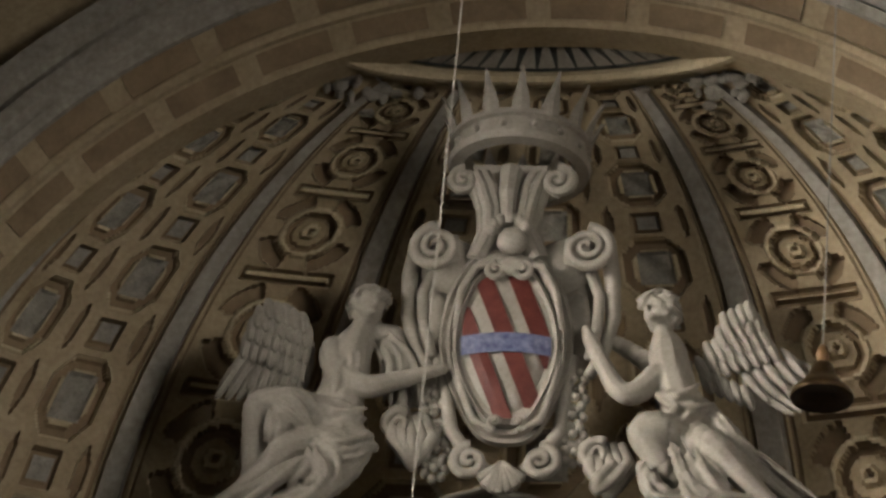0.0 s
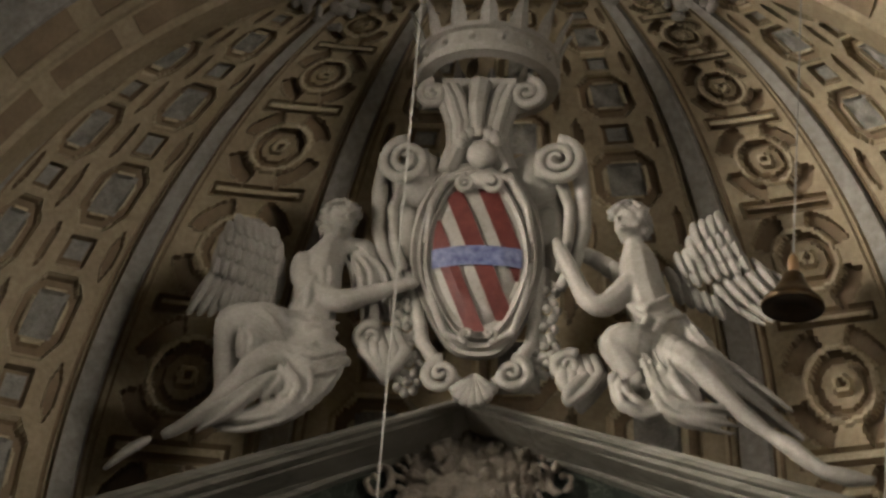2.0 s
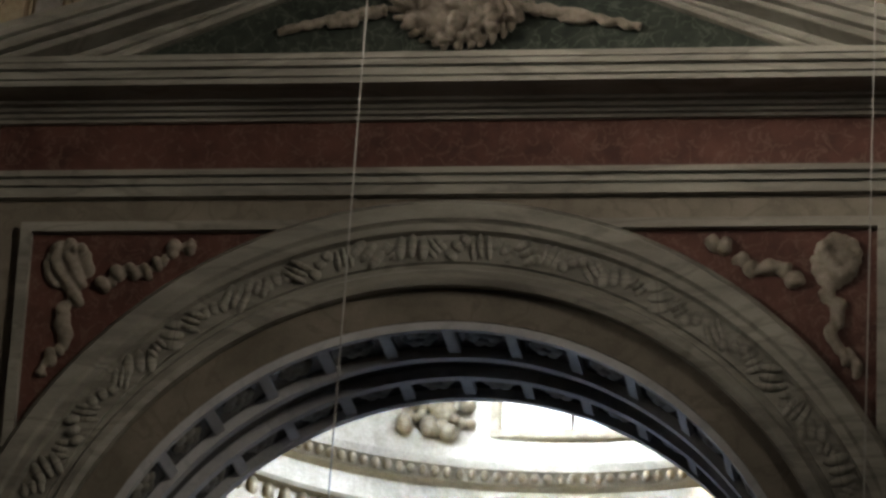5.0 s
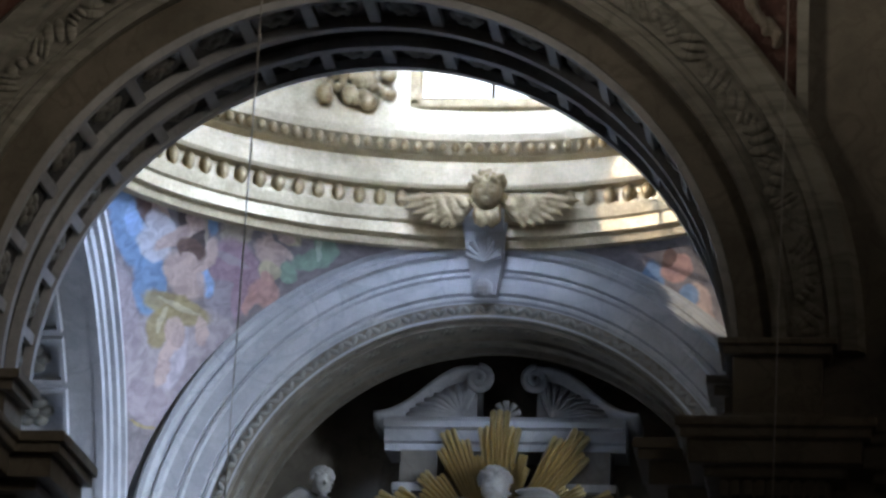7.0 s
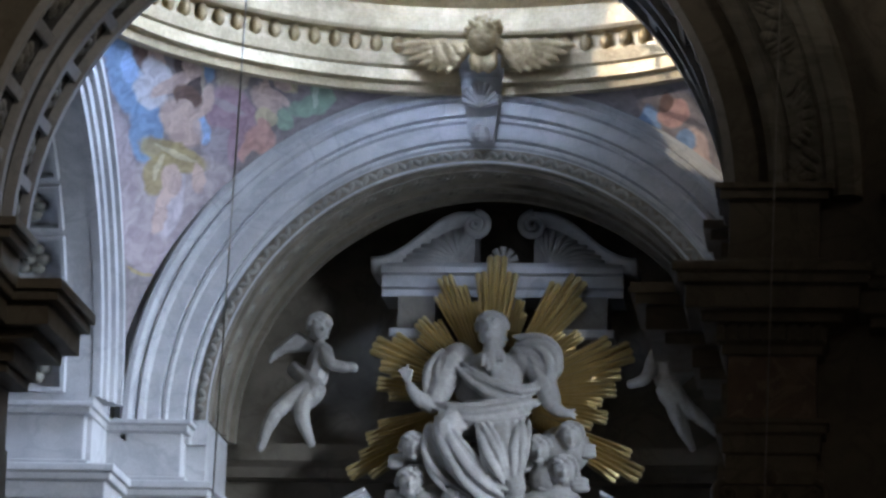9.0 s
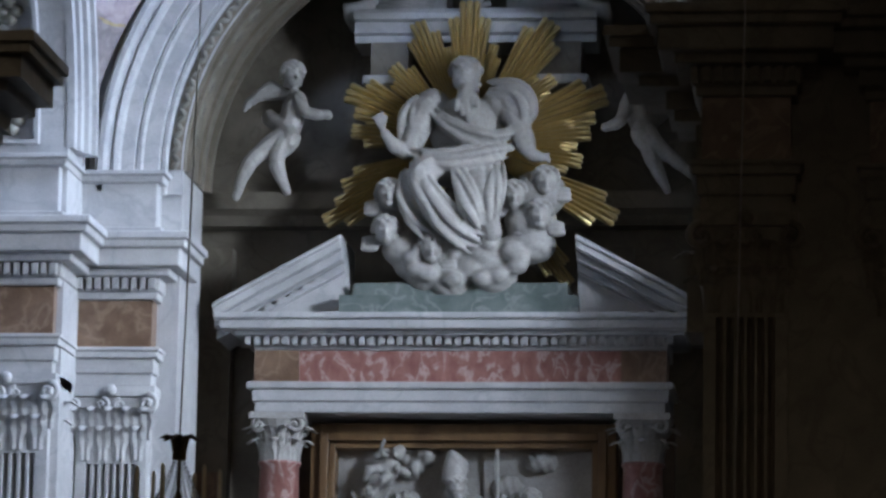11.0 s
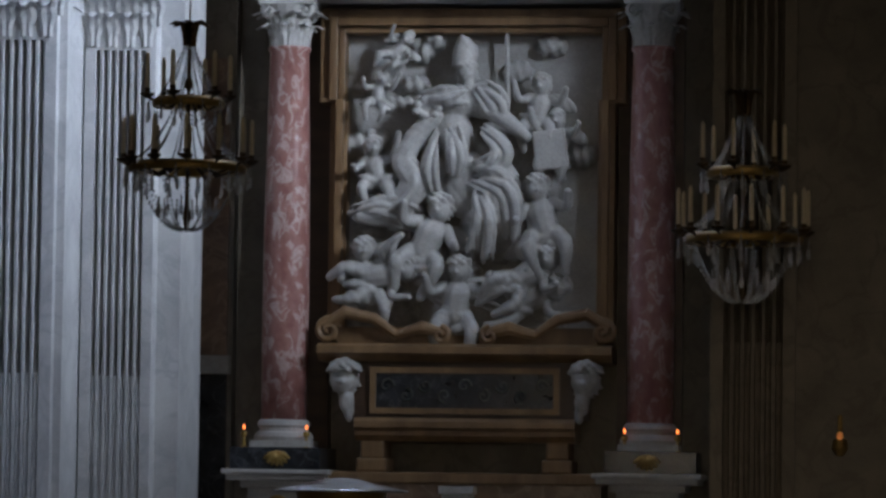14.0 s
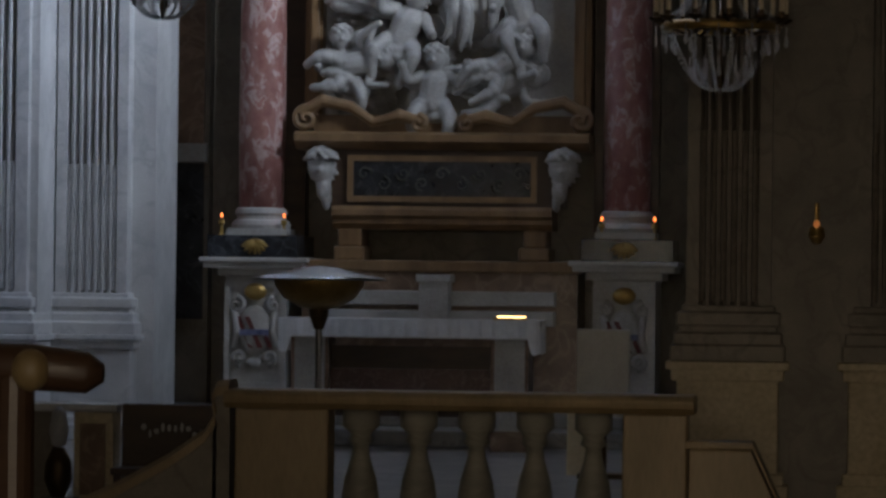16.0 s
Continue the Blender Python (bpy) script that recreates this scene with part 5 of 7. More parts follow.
for x0, x1, z0, z1 in ((-0.98, 0.98, 2.86, 2.92), (-0.98, 0.98, 2.44, 2.50), (-0.98, -0.92, 2.5, 2.86), (0.92, 0.98, 2.5, 2.86)):
    box(bm, x0, x1, 38.71, 38.77, z0, z1)
part("panel_frame", bm, WOOD, urn)
boxed("panel", (-0.92, 0.92, 38.735, 38.77, 2.5, 2.86), BLACK, urn, "black green marble panel with faint scrollwork")
for k in range(9):
    x = -0.8 + 0.2 * k
    bm = B()
    spiral(bm, x, 38.725, 2.68 + 0.05 * (-1) ** k, 0.075, 1.3, 90 * k, (-1) ** k, 0.012)
    part("scroll", bm, GREEN, urn)
bm = B()
prism_x(bm, [(39.5, 2.98), (38.72, 2.98), (38.62, 3.03), (38.58, 3.06), (38.58, 3.13), (38.66, 3.16), (39.5, 3.16)], -1.52, 1.52)
part("lid", bm, WOOD, urn, "brown marble lid")
bm = B()
for s in (-1, 1):
    tube(bm, [(s * 0.15, 38.75, 3.26), (s * 0.45, 38.72, 3.33), (s * 0.72, 38.74, 3.26), (s * 0.95, 38.75, 3.42), (s * 1.25, 38.72, 3.48), (s * 1.48, 38.74, 3.34)], [0.05, 0.07, 0.05, 0.06, 0.07, 0.06], 10)
    spiral(bm, s * 1.42, 38.74, 3.29, 0.12, 1.5, 90, -s, 0.045)
    spiral(bm, s * 0.25, 38.72, 3.25, 0.09, 1.3, 90, s, 0.035)
box(bm, -1.35, 1.35, 38.85, 39.4, 3.16, 3.34)
part("scrolled_crest", bm, WOOD, urn, "brown scrolled crest", smooth=False)
for s in (-1, 1):
    bm = B()
    blob(bm, (s * 1.25, 38.68, 2.80), (0.14, 0.13, 0.17), 9)
    blob(bm, (s * 1.25, 38.58, 2.76), (0.04, 0.06, 0.05), 6)
    blob(bm, (s * 1.25, 38.66, 2.92), (0.16, 0.12, 0.08), 8)
    blob(bm, (s * 1.22, 38.70, 2.58), (0.08, 0.10, 0.14), 7)
    blob(bm, (s * 1.19, 38.72, 2.45), (0.05, 0.07, 0.10), 6)
    carved("mask", bm, WHITE, 0.012, urn, "white marble carved mask", 0.015, 0.006, heads=[((s * 1.25, 38.68, 2.80), 0.15, (0, -1, 0))])

# relief group inside the frame
def relief_spot(u, v):
    """Grid of the relief: u to the right, v downwards, in cells of about 6 mm."""
    a, b = (u - 828) / 100, (v - 433) / 100
    return -0.0282 + 0.5939 * a + 0.0088 * b, 4.9369 + 0.0034 * a - 0.5927 * b


random.seed(5)
bm = B()
Y3 = 39.22


def rp(u, v, d):
    x, z = relief_spot(u, v)
    return (x, Y3 + d, z)


# mitre, head, ruffled cuffs, cope and robe of the main figure
skin(bm, [[Vector(rp(u0, v, -0.06)) + Vector((w * math.cos(a), 0.13 * math.sin(a), 0)) for a in [2 * math.pi * k / 14 for k in range(14)]] for u0, v, w in ((819, 240, 0.115), (822, 222, 0.135), (824, 205, 0.13), (820, 190, 0.07), (818, 184, 0.01))], closed_u=True, caps=True)
blob(bm, rp(826, 252, -0.12), (0.10, 0.12, 0.13), 9)
blob(bm, rp(830, 276, -0.16), (0.055, 0.07, 0.10), 7)
for u, v, r in ((800, 305, (0.34, 0.20, 0.17)), (760, 312, (0.16, 0.18, 0.15)), (858, 300, (0.24, 0.2, 0.20)), (800, 370, (0.22, 0.2, 0.36)), (826, 450, (0.28, 0.22, 0.36)), (770, 430, (0.14, 0.16, 0.40)), (872, 520, (0.36, 0.22, 0.30)), (880, 450, (0.24, 0.2, 0.2))):
    blob(bm, rp(u, v, -0.08), r, 8)
limb(bm, [rp(862, 310, -0.18), rp(905, 345, -0.27), rp(934, 368, -0.30)], [0.12, 0.09, 0.055])
for k in range(10):
    a = 0.9 * k
    blob(bm, rp(758 + 20 * math.cos(a), 316 + 15 * math.sin(a), -0.26), (0.05, 0.05, 0.04), 6)
for path, w, n, r in (
        ([(742, 296, -0.18), (790, 298, -0.26), (830, 288, -0.24)], 0.16, 3, 0.04), ([(845, 276, -0.22), (880, 310, -0.26), (884, 330, -0.22)], 0.26, 4, 0.036),
        ([(800, 345, -0.30), (812, 400, -0.34), (806, 440, -0.30)], 0.20, 4, 0.034), ([(850, 350, -0.26), (890, 400, -0.34), (850, 440, -0.32)], 0.22, 4, 0.040),
        ([(830, 440, -0.30), (900, 470, -0.38), (905, 560, -0.30)], 0.26, 4, 0.044), ([(845, 460, -0.34), (862, 520, -0.40), (850, 590, -0.28)], 0.26, 4, 0.044),
        ([(780, 350, -0.20), (762, 420, -0.26), (770, 490, -0.2)], 0.14, 3, 0.036), ([(835, 420, -0.30), (880, 425, -0.34), (920, 450, -0.28)], 0.18, 3, 0.042)):
    drape(bm, [rp(*q) for q in path], w, n, r)
tagged(carved("statue", bm, WHITE, 0.013, None, "", 0.011, 0.002, heads=[(rp(826, 252, -0.12), 0.10, (0.1, -0.9, -0.2))]), "white marble relief figure in mitre and cope", "statue", "relief figures")
# attendant figures round it: place of the head, lean, size, arms raised or not
for u, v, lean, big, face in ((676, 262, 0.2, 0.58, 1), (722, 192, 0.7, 0.55, -1), (660, 383, -0.1, 0.85, 1), (780, 493, 0.35, 1.2, -1), (951, 459, -0.2, 1.15, 1), (985, 335, 0.1, 0.8, -1), (958, 274, 0.1, 0.9, -1), (646, 566, -0.1, 1.05, 1), (814, 602, 0.05, 1.15, -1), (970, 582, 0.9, 1.0, -1), (985, 630, 1.2, 1.05, 1), (720, 600, 1.3, 1.0, -1)):
    bm = B()
    x, z = relief_spot(u, v)
    y = Y3 - 0.08 - 0.10 * random.random() - (0.12 if v > 400 else 0)
    t = Matrix.Translation((x, y, z)) @ Matrix.Rotation(lean, 4, "Y")
    hc = t @ Vector((0, -0.05, 0))
    blob(bm, hc, (0.095 * big, 0.10 * big, 0.115 * big), 9)
    blob(bm, t @ Vector((0.01 * face, 0.0, 0.045)), 0.112 * big, 8)
    blob(bm, hc + Vector((0.02 * face, -0.10 * big, -0.015)), (0.018, 0.03, 0.03), 5)
    limb(bm, [t @ Vector((0, 0, -0.08 * big)), t @ Vector((0, 0, -0.22 * big)), t @ Vector((0.02 * face, 0, -0.40 * big))], [0.055 * big, 0.135 * big, 0.12 * big])
    for s in (-1, 1):
        a = random.uniform(-0.6, 0.8) + (0.9 if s == face else 0)
        limb(bm, [t @ Vector((s * 0.12 * big, 0, -0.15 * big)), t @ Vector((s * 0.24 * big, -0.10, (-0.24 + 0.06 * a) * big)), t @ Vector((s * (0.26 + 0.06 * a) * big, -0.20, (-0.16 + 0.18 * a) * big))], [0.055 * big, 0.045 * big, 0.038 * big])
        limb(bm, [t @ Vector((s * 0.08 * big, 0, -0.42 * big)), t @ Vector((s * 0.17 * big, -0.16, (-0.52 - 0.05 * a) * big)), t @ Vector((s * 0.12 * big, -0.10, -0.78 * big))], [0.085 * big, 0.068 * big, 0.042 * big])
        if random.random() < 0.6:
            blob(bm, t @ Vector((s * 0.26 * big, 0.08, -0.18 * big)), (0.19 * big, 0.035, 0.09 * big), 7, turn=Matrix.Rotation(s * 0.5, 4, "Y"))
    for k in range(3):
        blob(bm, t @ Vector((random.uniform(-0.14, 0.14), -0.04, random.uniform(-0.55, -0.38) * big)), (0.14 * big, 0.10, 0.06 * big), 6, turn=Matrix.Rotation(random.uniform(-0.7, 0.7), 4, "Y"))
    tagged(carved("statue", bm, WHITE, 0.0125, None, "", 0.011, 0.002, heads=[(hc, 0.10 * big, (0.35 * face, -0.9, -0.1))], bare=[(t @ Vector((0, 0, -0.2 * big)), 0.22 * big)]), "white marble relief cherub on clouds", "statue", "relief figures")
# billowing cloak and banner
for chain, lab in (([(770, 330, 0.10), (715, 400, 0.13), (735, 450, 0.15), (690, 500, 0.13), (640, 505, 0.09)], "white marble billowing cloak end in the relief"), ([(740, 625, 0.05), (790, 650, 0.09), (850, 640, 0.08), (900, 660, 0.06)], "white marble banner held below the relief figures"), ([(620, 500, 0.04), (680, 490, 0.09), (740, 520, 0.09)], "white marble spread wing in the relief")):
    bm = B()
    path = [(relief_spot(u, v)[0], Y3 - 0.18, relief_spot(u, v)[1]) for u, v, r in chain]
    limb(bm, path, [r for u, v, r in chain])
    drape(bm, path, 0.24, 5, 0.035, 0.10)
    tagged(carved("drapery", bm, WHITE, 0.014, None, "", 0.011, 0.002, drift=(0.5, 0.1, 0.9)), lab, "sculpture", "relief figures")
bm = B()
random.seed(14)
for k in range(48):
    u, v = random.uniform(600, 1030), random.uniform(170, 680)
    x, z = relief_spot(u, v)
    blob(bm, (x, 39.38, z), (random.uniform(0.08, 0.22), random.uniform(0.06, 0.16), random.uniform(0.06, 0.16)), 7)
tagged(carved("clouds", bm, WHITE, 0.025, None, "", 0.05), "white marble carved clouds behind the relief figures", "relief")
bm = B()
x, z = relief_spot(975, 390)
v0 = box(bm, x - 0.17, x + 0.17, 38.92, 38.97, z - 0.2, z + 0.2)
bmesh.ops.rotate(bm, cent=(x, 38.95, z), matrix=Matrix.Rotation(-0.12, 3, "Y"), verts=v0)
tagged(bevelled(part("book", bm, WHITE), 0.01), "open white marble book held in the relief", "book")
bm = B()
x, z = relief_spot(895, 180)
tube(bm, [(x + 0.02, 39.25, z - 1.0), (x, 39.22, z)], 0.02, 8)
spiral(bm, x, 39.22, z + 0.10, 0.10, 1.2, -90, 1, 0.02)
tagged(part("crozier", bm, WHITE), "white marble crozier with a curled head", "crozier")

# ---- figure group above the altar, gilded rays, scrolls, cherubs ----
def glory_spot(u, v):
    """Grid of the group above the altar, in cells of about 6 mm."""
    a, b = (u - 854) / 100, (v - 701) / 100
    return -0.0482 + 0.5934 * a + 0.0172 * b - 0.0021 * a * b - 0.001 * a * a, 9.5754 + 0.0041 * a - 0.6025 * b + 0.001 * a * b + 0.0021 * b * b


rays = thing("gilded_rays", "large gilded sunburst of stepped rays behind the figures", "ornament")
random.seed(9)
hub = glory_spot(866, 692)
for ang, length, spread in ((90, 1.62, 9), (113, 1.50, 8), (56, 1.66, 9), (156, 1.48, 10), (20, 1.62, 10), (173, 1.30, 8), (5, 1.36, 8), (199, 1.46, 7), (351, 1.28, 8), (209, 1.80, 6), (333, 1.86, 7), (306, 1.95, 5), (238, 1.4, 6), (102, 1.12, 6), (76, 1.15, 6), (134, 1.22, 9), (38, 1.2, 8)):
    n = 7
    for k in range(n):
        f = (k - (n - 1) / 2) / ((n - 1) / 2)
        a = radians(ang + spread * f * 0.95)
        ln = length * (1 - 0.16 * abs(f) - 0.05 * (k % 2))
        w = radians(spread) / n * 0.98
        bm = B()
        pts = [(0.30, -w), (0.30, w), (ln, w), (ln + 0.02, 0), (ln, -w)]
        fr = [(hub[0] + r * math.cos(a + d), 38.86 - 0.012 * (k % 2), hub[1] + r * math.sin(a + d)) for r, d in pts]
        mid = (hub[0] + ln * 0.9 * math.cos(a), 38.80, hub[1] + ln * 0.9 * math.sin(a))
        bk = [(x, 38.92, z) for x, y, z in fr]
        skin(bm, [bk, fr], closed_u=True)
        c0, c1 = bm.verts.new((hub[0] + 0.3 * math.cos(a), 38.81, hub[1] + 0.3 * math.sin(a))), bm.verts.new(mid)
        bm.verts.ensure_lookup_table()
        fv = bm.verts[5:10]
        for tri in ((fv[0], c0, c1, fv[4]), (c0, fv[1], fv[2], c1), (fv[2], fv[3], c1), (fv[3], fv[4], c1)):
            bm.faces.new(tri)
        part("ray", bm, GOLD, rays)
G = glory_spot
bm = B()
Y4 = 38.75


def gp(u, v, dy):
    x, z = G(u, v)
    k = Y4 + dy - 38.4
    return (x - 0.108 * k, Y4 + dy, z + 0.235 * k)


def gb(u, v, dy, r, n=9):
    blob(bm, gp(u, v, dy), r, n)


def gl(pts, radii):
    limb(bm, [gp(u, v, dy) for u, v, dy in pts], radii)


def robe(path, width, n, r=0.036):
    drape(bm, [gp(u, v, d) for u, v, d in path], width, n, r)


gb(872, 590, -0.16, (0.135, 0.16, 0.19))
gb(872, 576, -0.08, (0.155, 0.16, 0.14))
gb(874, 628, -0.24, (0.115, 0.11, 0.17))
gb(876, 655, -0.22, (0.065, 0.08, 0.10))
for k in range(9):
    a = math.pi * (0.05 + 0.9 * k / 8)
    gb(872 + 25 * math.cos(a), 582 - 22 * math.sin(a), -0.10, (0.045, 0.06, 0.05), 5)
for k in range(5):
    gb(856 + 9 * k, 640 + 9 * math.sin(k * 1.4), -0.32, (0.028, 0.03, 0.075), 5)
gb(874, 685, 0.02, (0.42, 0.26, 0.36))
gb(812, 650, 0.04, (0.20, 0.22, 0.24))
gb(940, 645, 0.04, (0.24, 0.22, 0.26))
gb(858, 750, -0.08, (0.46, 0.30, 0.22))
gl([(800, 650, -0.1), (772, 712, -0.26), (748, 712, -0.36), (730, 690, -0.42)], [0.15, 0.12, 0.08, 0.055])
for k in range(4):
    gl([(724, 680, -0.42), (708 + 8 * k, 658 - 4 * (k % 3), -0.46)], [0.03, 0.018])
gl([(952, 640, -0.05), (972, 700, -0.22), (985, 726, -0.32), (1004, 734, -0.36)], [0.16, 0.12, 0.08, 0.05])
for k in range(3):
    gl([(1004, 732, -0.36), (1020, 726 + 9 * k, -0.38)], [0.028, 0.016])
gl([(830, 745, -0.25), (790, 760, -0.42), (822, 825, -0.34), (850, 868, -0.28)], [0.18, 0.15, 0.12, 0.08])
gl([(890, 752, -0.25), (898, 800, -0.40), (915, 865, -0.3)], [0.18, 0.15, 0.11])
robe([(800, 640, -0.16), (850, 680, -0.30), (920, 705, -0.30), (978, 690, -0.2)], 0.22, 4)
robe([(905, 612, -0.10), (960, 618, -0.16), (982, 650, -0.16), (968, 690, -0.2)], 0.22, 4, 0.045)
robe([(790, 620, -0.08), (770, 660, -0.16), (775, 705, -0.28)], 0.20, 4)
robe([(765, 720, -0.36), (830, 735, -0.42), (900, 728, -0.40), (950, 712, -0.28)], 0.20, 5)
robe([(775, 735, -0.42), (800, 790, -0.50), (845, 850, -0.46), (900, 885, -0.34)], 0.26, 5, 0.042)
robe([(850, 750, -0.42), (870, 800, -0.52), (900, 860, -0.44)], 0.22, 4, 0.042)
robe([(925, 740, -0.34), (920, 790, -0.44), (915, 850, -0.40)], 0.22, 4, 0.04)
robe([(765, 745, -0.34), (760, 790, -0.36), (785, 840, -0.34), (840, 880, -0.32)], 0.20, 4)
tagged(carved("statue", bm, WHITE, 0.0145, None, "", 0.011, 0.002, heads=[(gp(872, 590, -0.16), 0.15, (0.0, -0.9, -0.3))]), "white marble seated bearded figure with billowing robes", "statue")
bm = B()
for u, v, r in ((745, 850, 0.22), (760, 895, 0.24), (830, 905, 0.24), (900, 905, 0.26), (1000, 800, 0.30), (985, 850, 0.28), (990, 890, 0.24), (735, 810, 0.18), (800, 940, 0.24), (840, 955, 0.24), (920, 945, 0.24), (880, 930, 0.22), (955, 905, 0.22), (770, 925, 0.18), (815, 900, 0.16)):
    gb(u, v, -0.08, (r, r * 0.8, r * 0.85))
for k in range(14):
    a = 2.4 * k
    gb(870 + 95 * math.cos(a), 915 + 34 * math.sin(a), -0.26, (0.11, 0.08, 0.09), 7)
tagged(carved("clouds", bm, WHITE, 0.02, None, "", 0.010, 0.003, drift=(0.4, 0.3, 0.9)), "white marble clouds under the seated figure", "sculpture")
for u, v in ((734, 795), (728, 858), (808, 893), (1000, 835), (955, 800), (1012, 775)):
    bm = B()
    gb(u, v, -0.30, (0.11, 0.12, 0.14))
    gb(u + 2, v - 9, -0.26, (0.125, 0.12, 0.10))
    gb(u, v + 4, -0.42, (0.025, 0.04, 0.04), 5)
    gb(u, v + 17, -0.36, (0.05, 0.05, 0.035), 5)
    for k in range(7):
        a = math.pi * k / 6
        gb(u + 20 * math.cos(a), v - 6 - 17 * math.sin(a), -0.28, (0.042, 0.05, 0.042), 5)
    for q in (-1, 1):
        for k in range(3):
            gb(u + q * (22 + 4 * k), v + 18 + 8 * k, -0.2, (0.14 - 0.02 * k, 0.045, 0.04))
    tagged(carved("cherub_head", bm, WHITE, 0.0115, None, "", 0.004, 0.002, heads=[(gp(u, v, -0.30), 0.115, (0.1, -0.9, 0.0))]), "white marble winged cherub head among the clouds", "statue", "cherub heads")

for s, spots in ((-1, dict(head=(565, 585), neck=(566, 615), chest=(568, 640), hip=(552, 690), hand=(628, 655), elbow=(590, 650), shoulder=(575, 625), wing=(512, 612), knee_a=(535, 735), foot_a=(552, 790), knee_b=(490, 735), foot_b=(462, 798))),
                 (1, dict(head=(1168, 592), neck=(1168, 615), chest=(1172, 640), hip=(1190, 690), hand=(1120, 682), elbow=(1145, 672), shoulder=(1160, 640), wing=(1210, 610), knee_a=(1200, 735), foot_a=(1228, 795), knee_b=(1215, 720), foot_b=(1272, 768)))):
    bm = B()
    Q = spots
    gb(*Q["head"], 0.0, (0.10, 0.11, 0.13))
    gb(Q["head"][0] - 2 * s, Q["head"][1] - 8, 0.03, (0.11, 0.11, 0.09))
    for k in range(8):
        a = math.pi * k / 7
        gb(Q["head"][0] + 17 * math.cos(a), Q["head"][1] - 7 - 15 * math.sin(a), -0.02, (0.045, 0.06, 0.045), 5)
    gb(Q["head"][0] - 8 * s, Q["head"][1] + 2, -0.11, (0.02, 0.03, 0.03), 5)
    gl([(*Q["neck"], 0.0), (*Q["chest"], 0.02), (*Q["hip"], 0.0)], [0.06, 0.14, 0.13])
    gl([(*Q["shoulder"], -0.05), (*Q["elbow"], -0.16), (*Q["hand"], -0.14)], [0.08, 0.065, 0.05])
    gl([(*Q["hip"], -0.05), (*Q["knee_a"], -0.2), (*Q["foot_a"], -0.1)], [0.12, 0.085, 0.045])
    gl([(*Q["hip"], -0.05), (*Q["knee_b"], -0.2), (*Q["foot_b"], -0.1)], [0.12, 0.085, 0.045])
    for k in range(6):
        gl([(Q["shoulder"][0] + 14 * s, Q["shoulder"][1] - 2, 0.10), (Q["wing"][0] + 6 * s * (k - 2), Q["wing"][1] - 12 + 5 * k, 0.12), (Q["wing"][0] + 9 * s * (k - 1), Q["wing"][1] + 4 + 6 * k, 0.12)], [0.03, 0.045, 0.02])
    gl([(Q["hip"][0] + 30 * s, Q["hip"][1] - 30, 0.1), (Q["hip"][0] - 10 * s, Q["hip"][1] + 5, -0.12), (Q["hip"][0] + 25 * s, Q["hip"][1] + 40, 0.0)], [0.09, 0.10, 0.08])
    tagged(carved("statue", bm, WHITE, 0.013, None, "", 0.011, 0.002, heads=[(gp(*Q["head"], 0.0), 0.10, (-0.4 * s, -0.9, 0.0))]), "white marble winged cherub beside the sunburst", "statue", "cherubs beside the sunburst")

scroll = thing("scrolled_pediment", "grey marble scrolled pediment with fluted shells above the rays", "pediment")
for s in (-1, 1):
    edge = []
    for k in range(17):
        f = k / 16
        edge.append((0.08 + s * (1.42 - 1.10 * f), 11.17 + 0.50 * (0.5 - 0.5 * math.cos(math.pi * min(1.0, f * 1.12))) ** 1.15))
    bm = B()
    skin(bm, [[(x, 38.90, z), (x, 38.90, z - 0.06), (x, 38.96, z - 0.10), (x, 38.98, z - 0.15), (x, 39.6, z - 0.15), (x, 39.6, z)] for x, z in edge], closed_u=True, caps=True)
    spiral(bm, 0.08 + s * 0.31, 38.95, 11.53, 0.14, 1.9, 90, s, 0.05)
    part("scroll", bm, PALE, scroll, smooth=True)
    bm = B()
    skin(bm, [[(x, 39.0, z - 0.12), (x, 39.0, 11.08), (x, 39.6, 11.08), (x, 39.6, z - 0.12)] for x, z in edge], closed_u=True, caps=True)
    part("field", bm, PALE, scroll)
    bm = B()
    for k in range(10):
        a = radians(4 + 12.5 * k)
        ln = 0.62 * math.cos(a * 0.62) ** 0.7
        c = 0.08 + s * 0.46
        tube(bm, [(c + s * 0.02, 38.99, 11.13), (c + s * ln * math.cos(a) * 0.6, 38.96, 11.13 + 0.24 * math.sin(a)), (c + s * ln * math.cos(a), 38.98, 11.13 + 0.38 * math.sin(a) * (1 - 0.35 * math.cos(a)))], [0.012, 0.034, 0.022], 7)
    part("shell", bm, PALE, scroll, smooth=True)
bm = B()
prism_x(bm, [(39.6, 10.76), (39.02, 10.76), (39.02, 10.84), (38.98, 10.86), (38.96, 10.98), (38.90, 11.0), (38.90, 11.06), (38.94, 11.12), (39.6, 11.12)], -1.22, 1.36)
part("cornice", bm, PALE, scroll)
for s in (-1, 1):
    boxed("bracket", (*sorted((0.08 + s * 0.72, 0.08 + s * 1.12)), 38.98, 39.6, 10.02, 10.76), DARK_STONE, scroll)
    boxed("ledge", (*sorted((0.08 + s * 0.66, 0.08 + s * 1.20)), 38.94, 39.6, 10.30, 10.40), PALE, scroll, "", 0.015)
bm = B()
for k in range(5):
    a = math.pi * (0.5 + k) / 5
    tube(bm, [(0.08, 38.94, 11.12), (0.08 + 0.16 * math.cos(a), 38.92, 11.12 + 0.17 * math.sin(a))], [0.015, 0.035], 7)
part("leaf_crest", bm, PALE, scroll, smooth=True)
bm = B()
prism_x(bm, [(39.7, 8.86), (39.45, 8.86), (39.38, 8.96), (39.28, 9.02), (39.28, 9.20), (39.7, 9.20)], -3.19, 3.19)
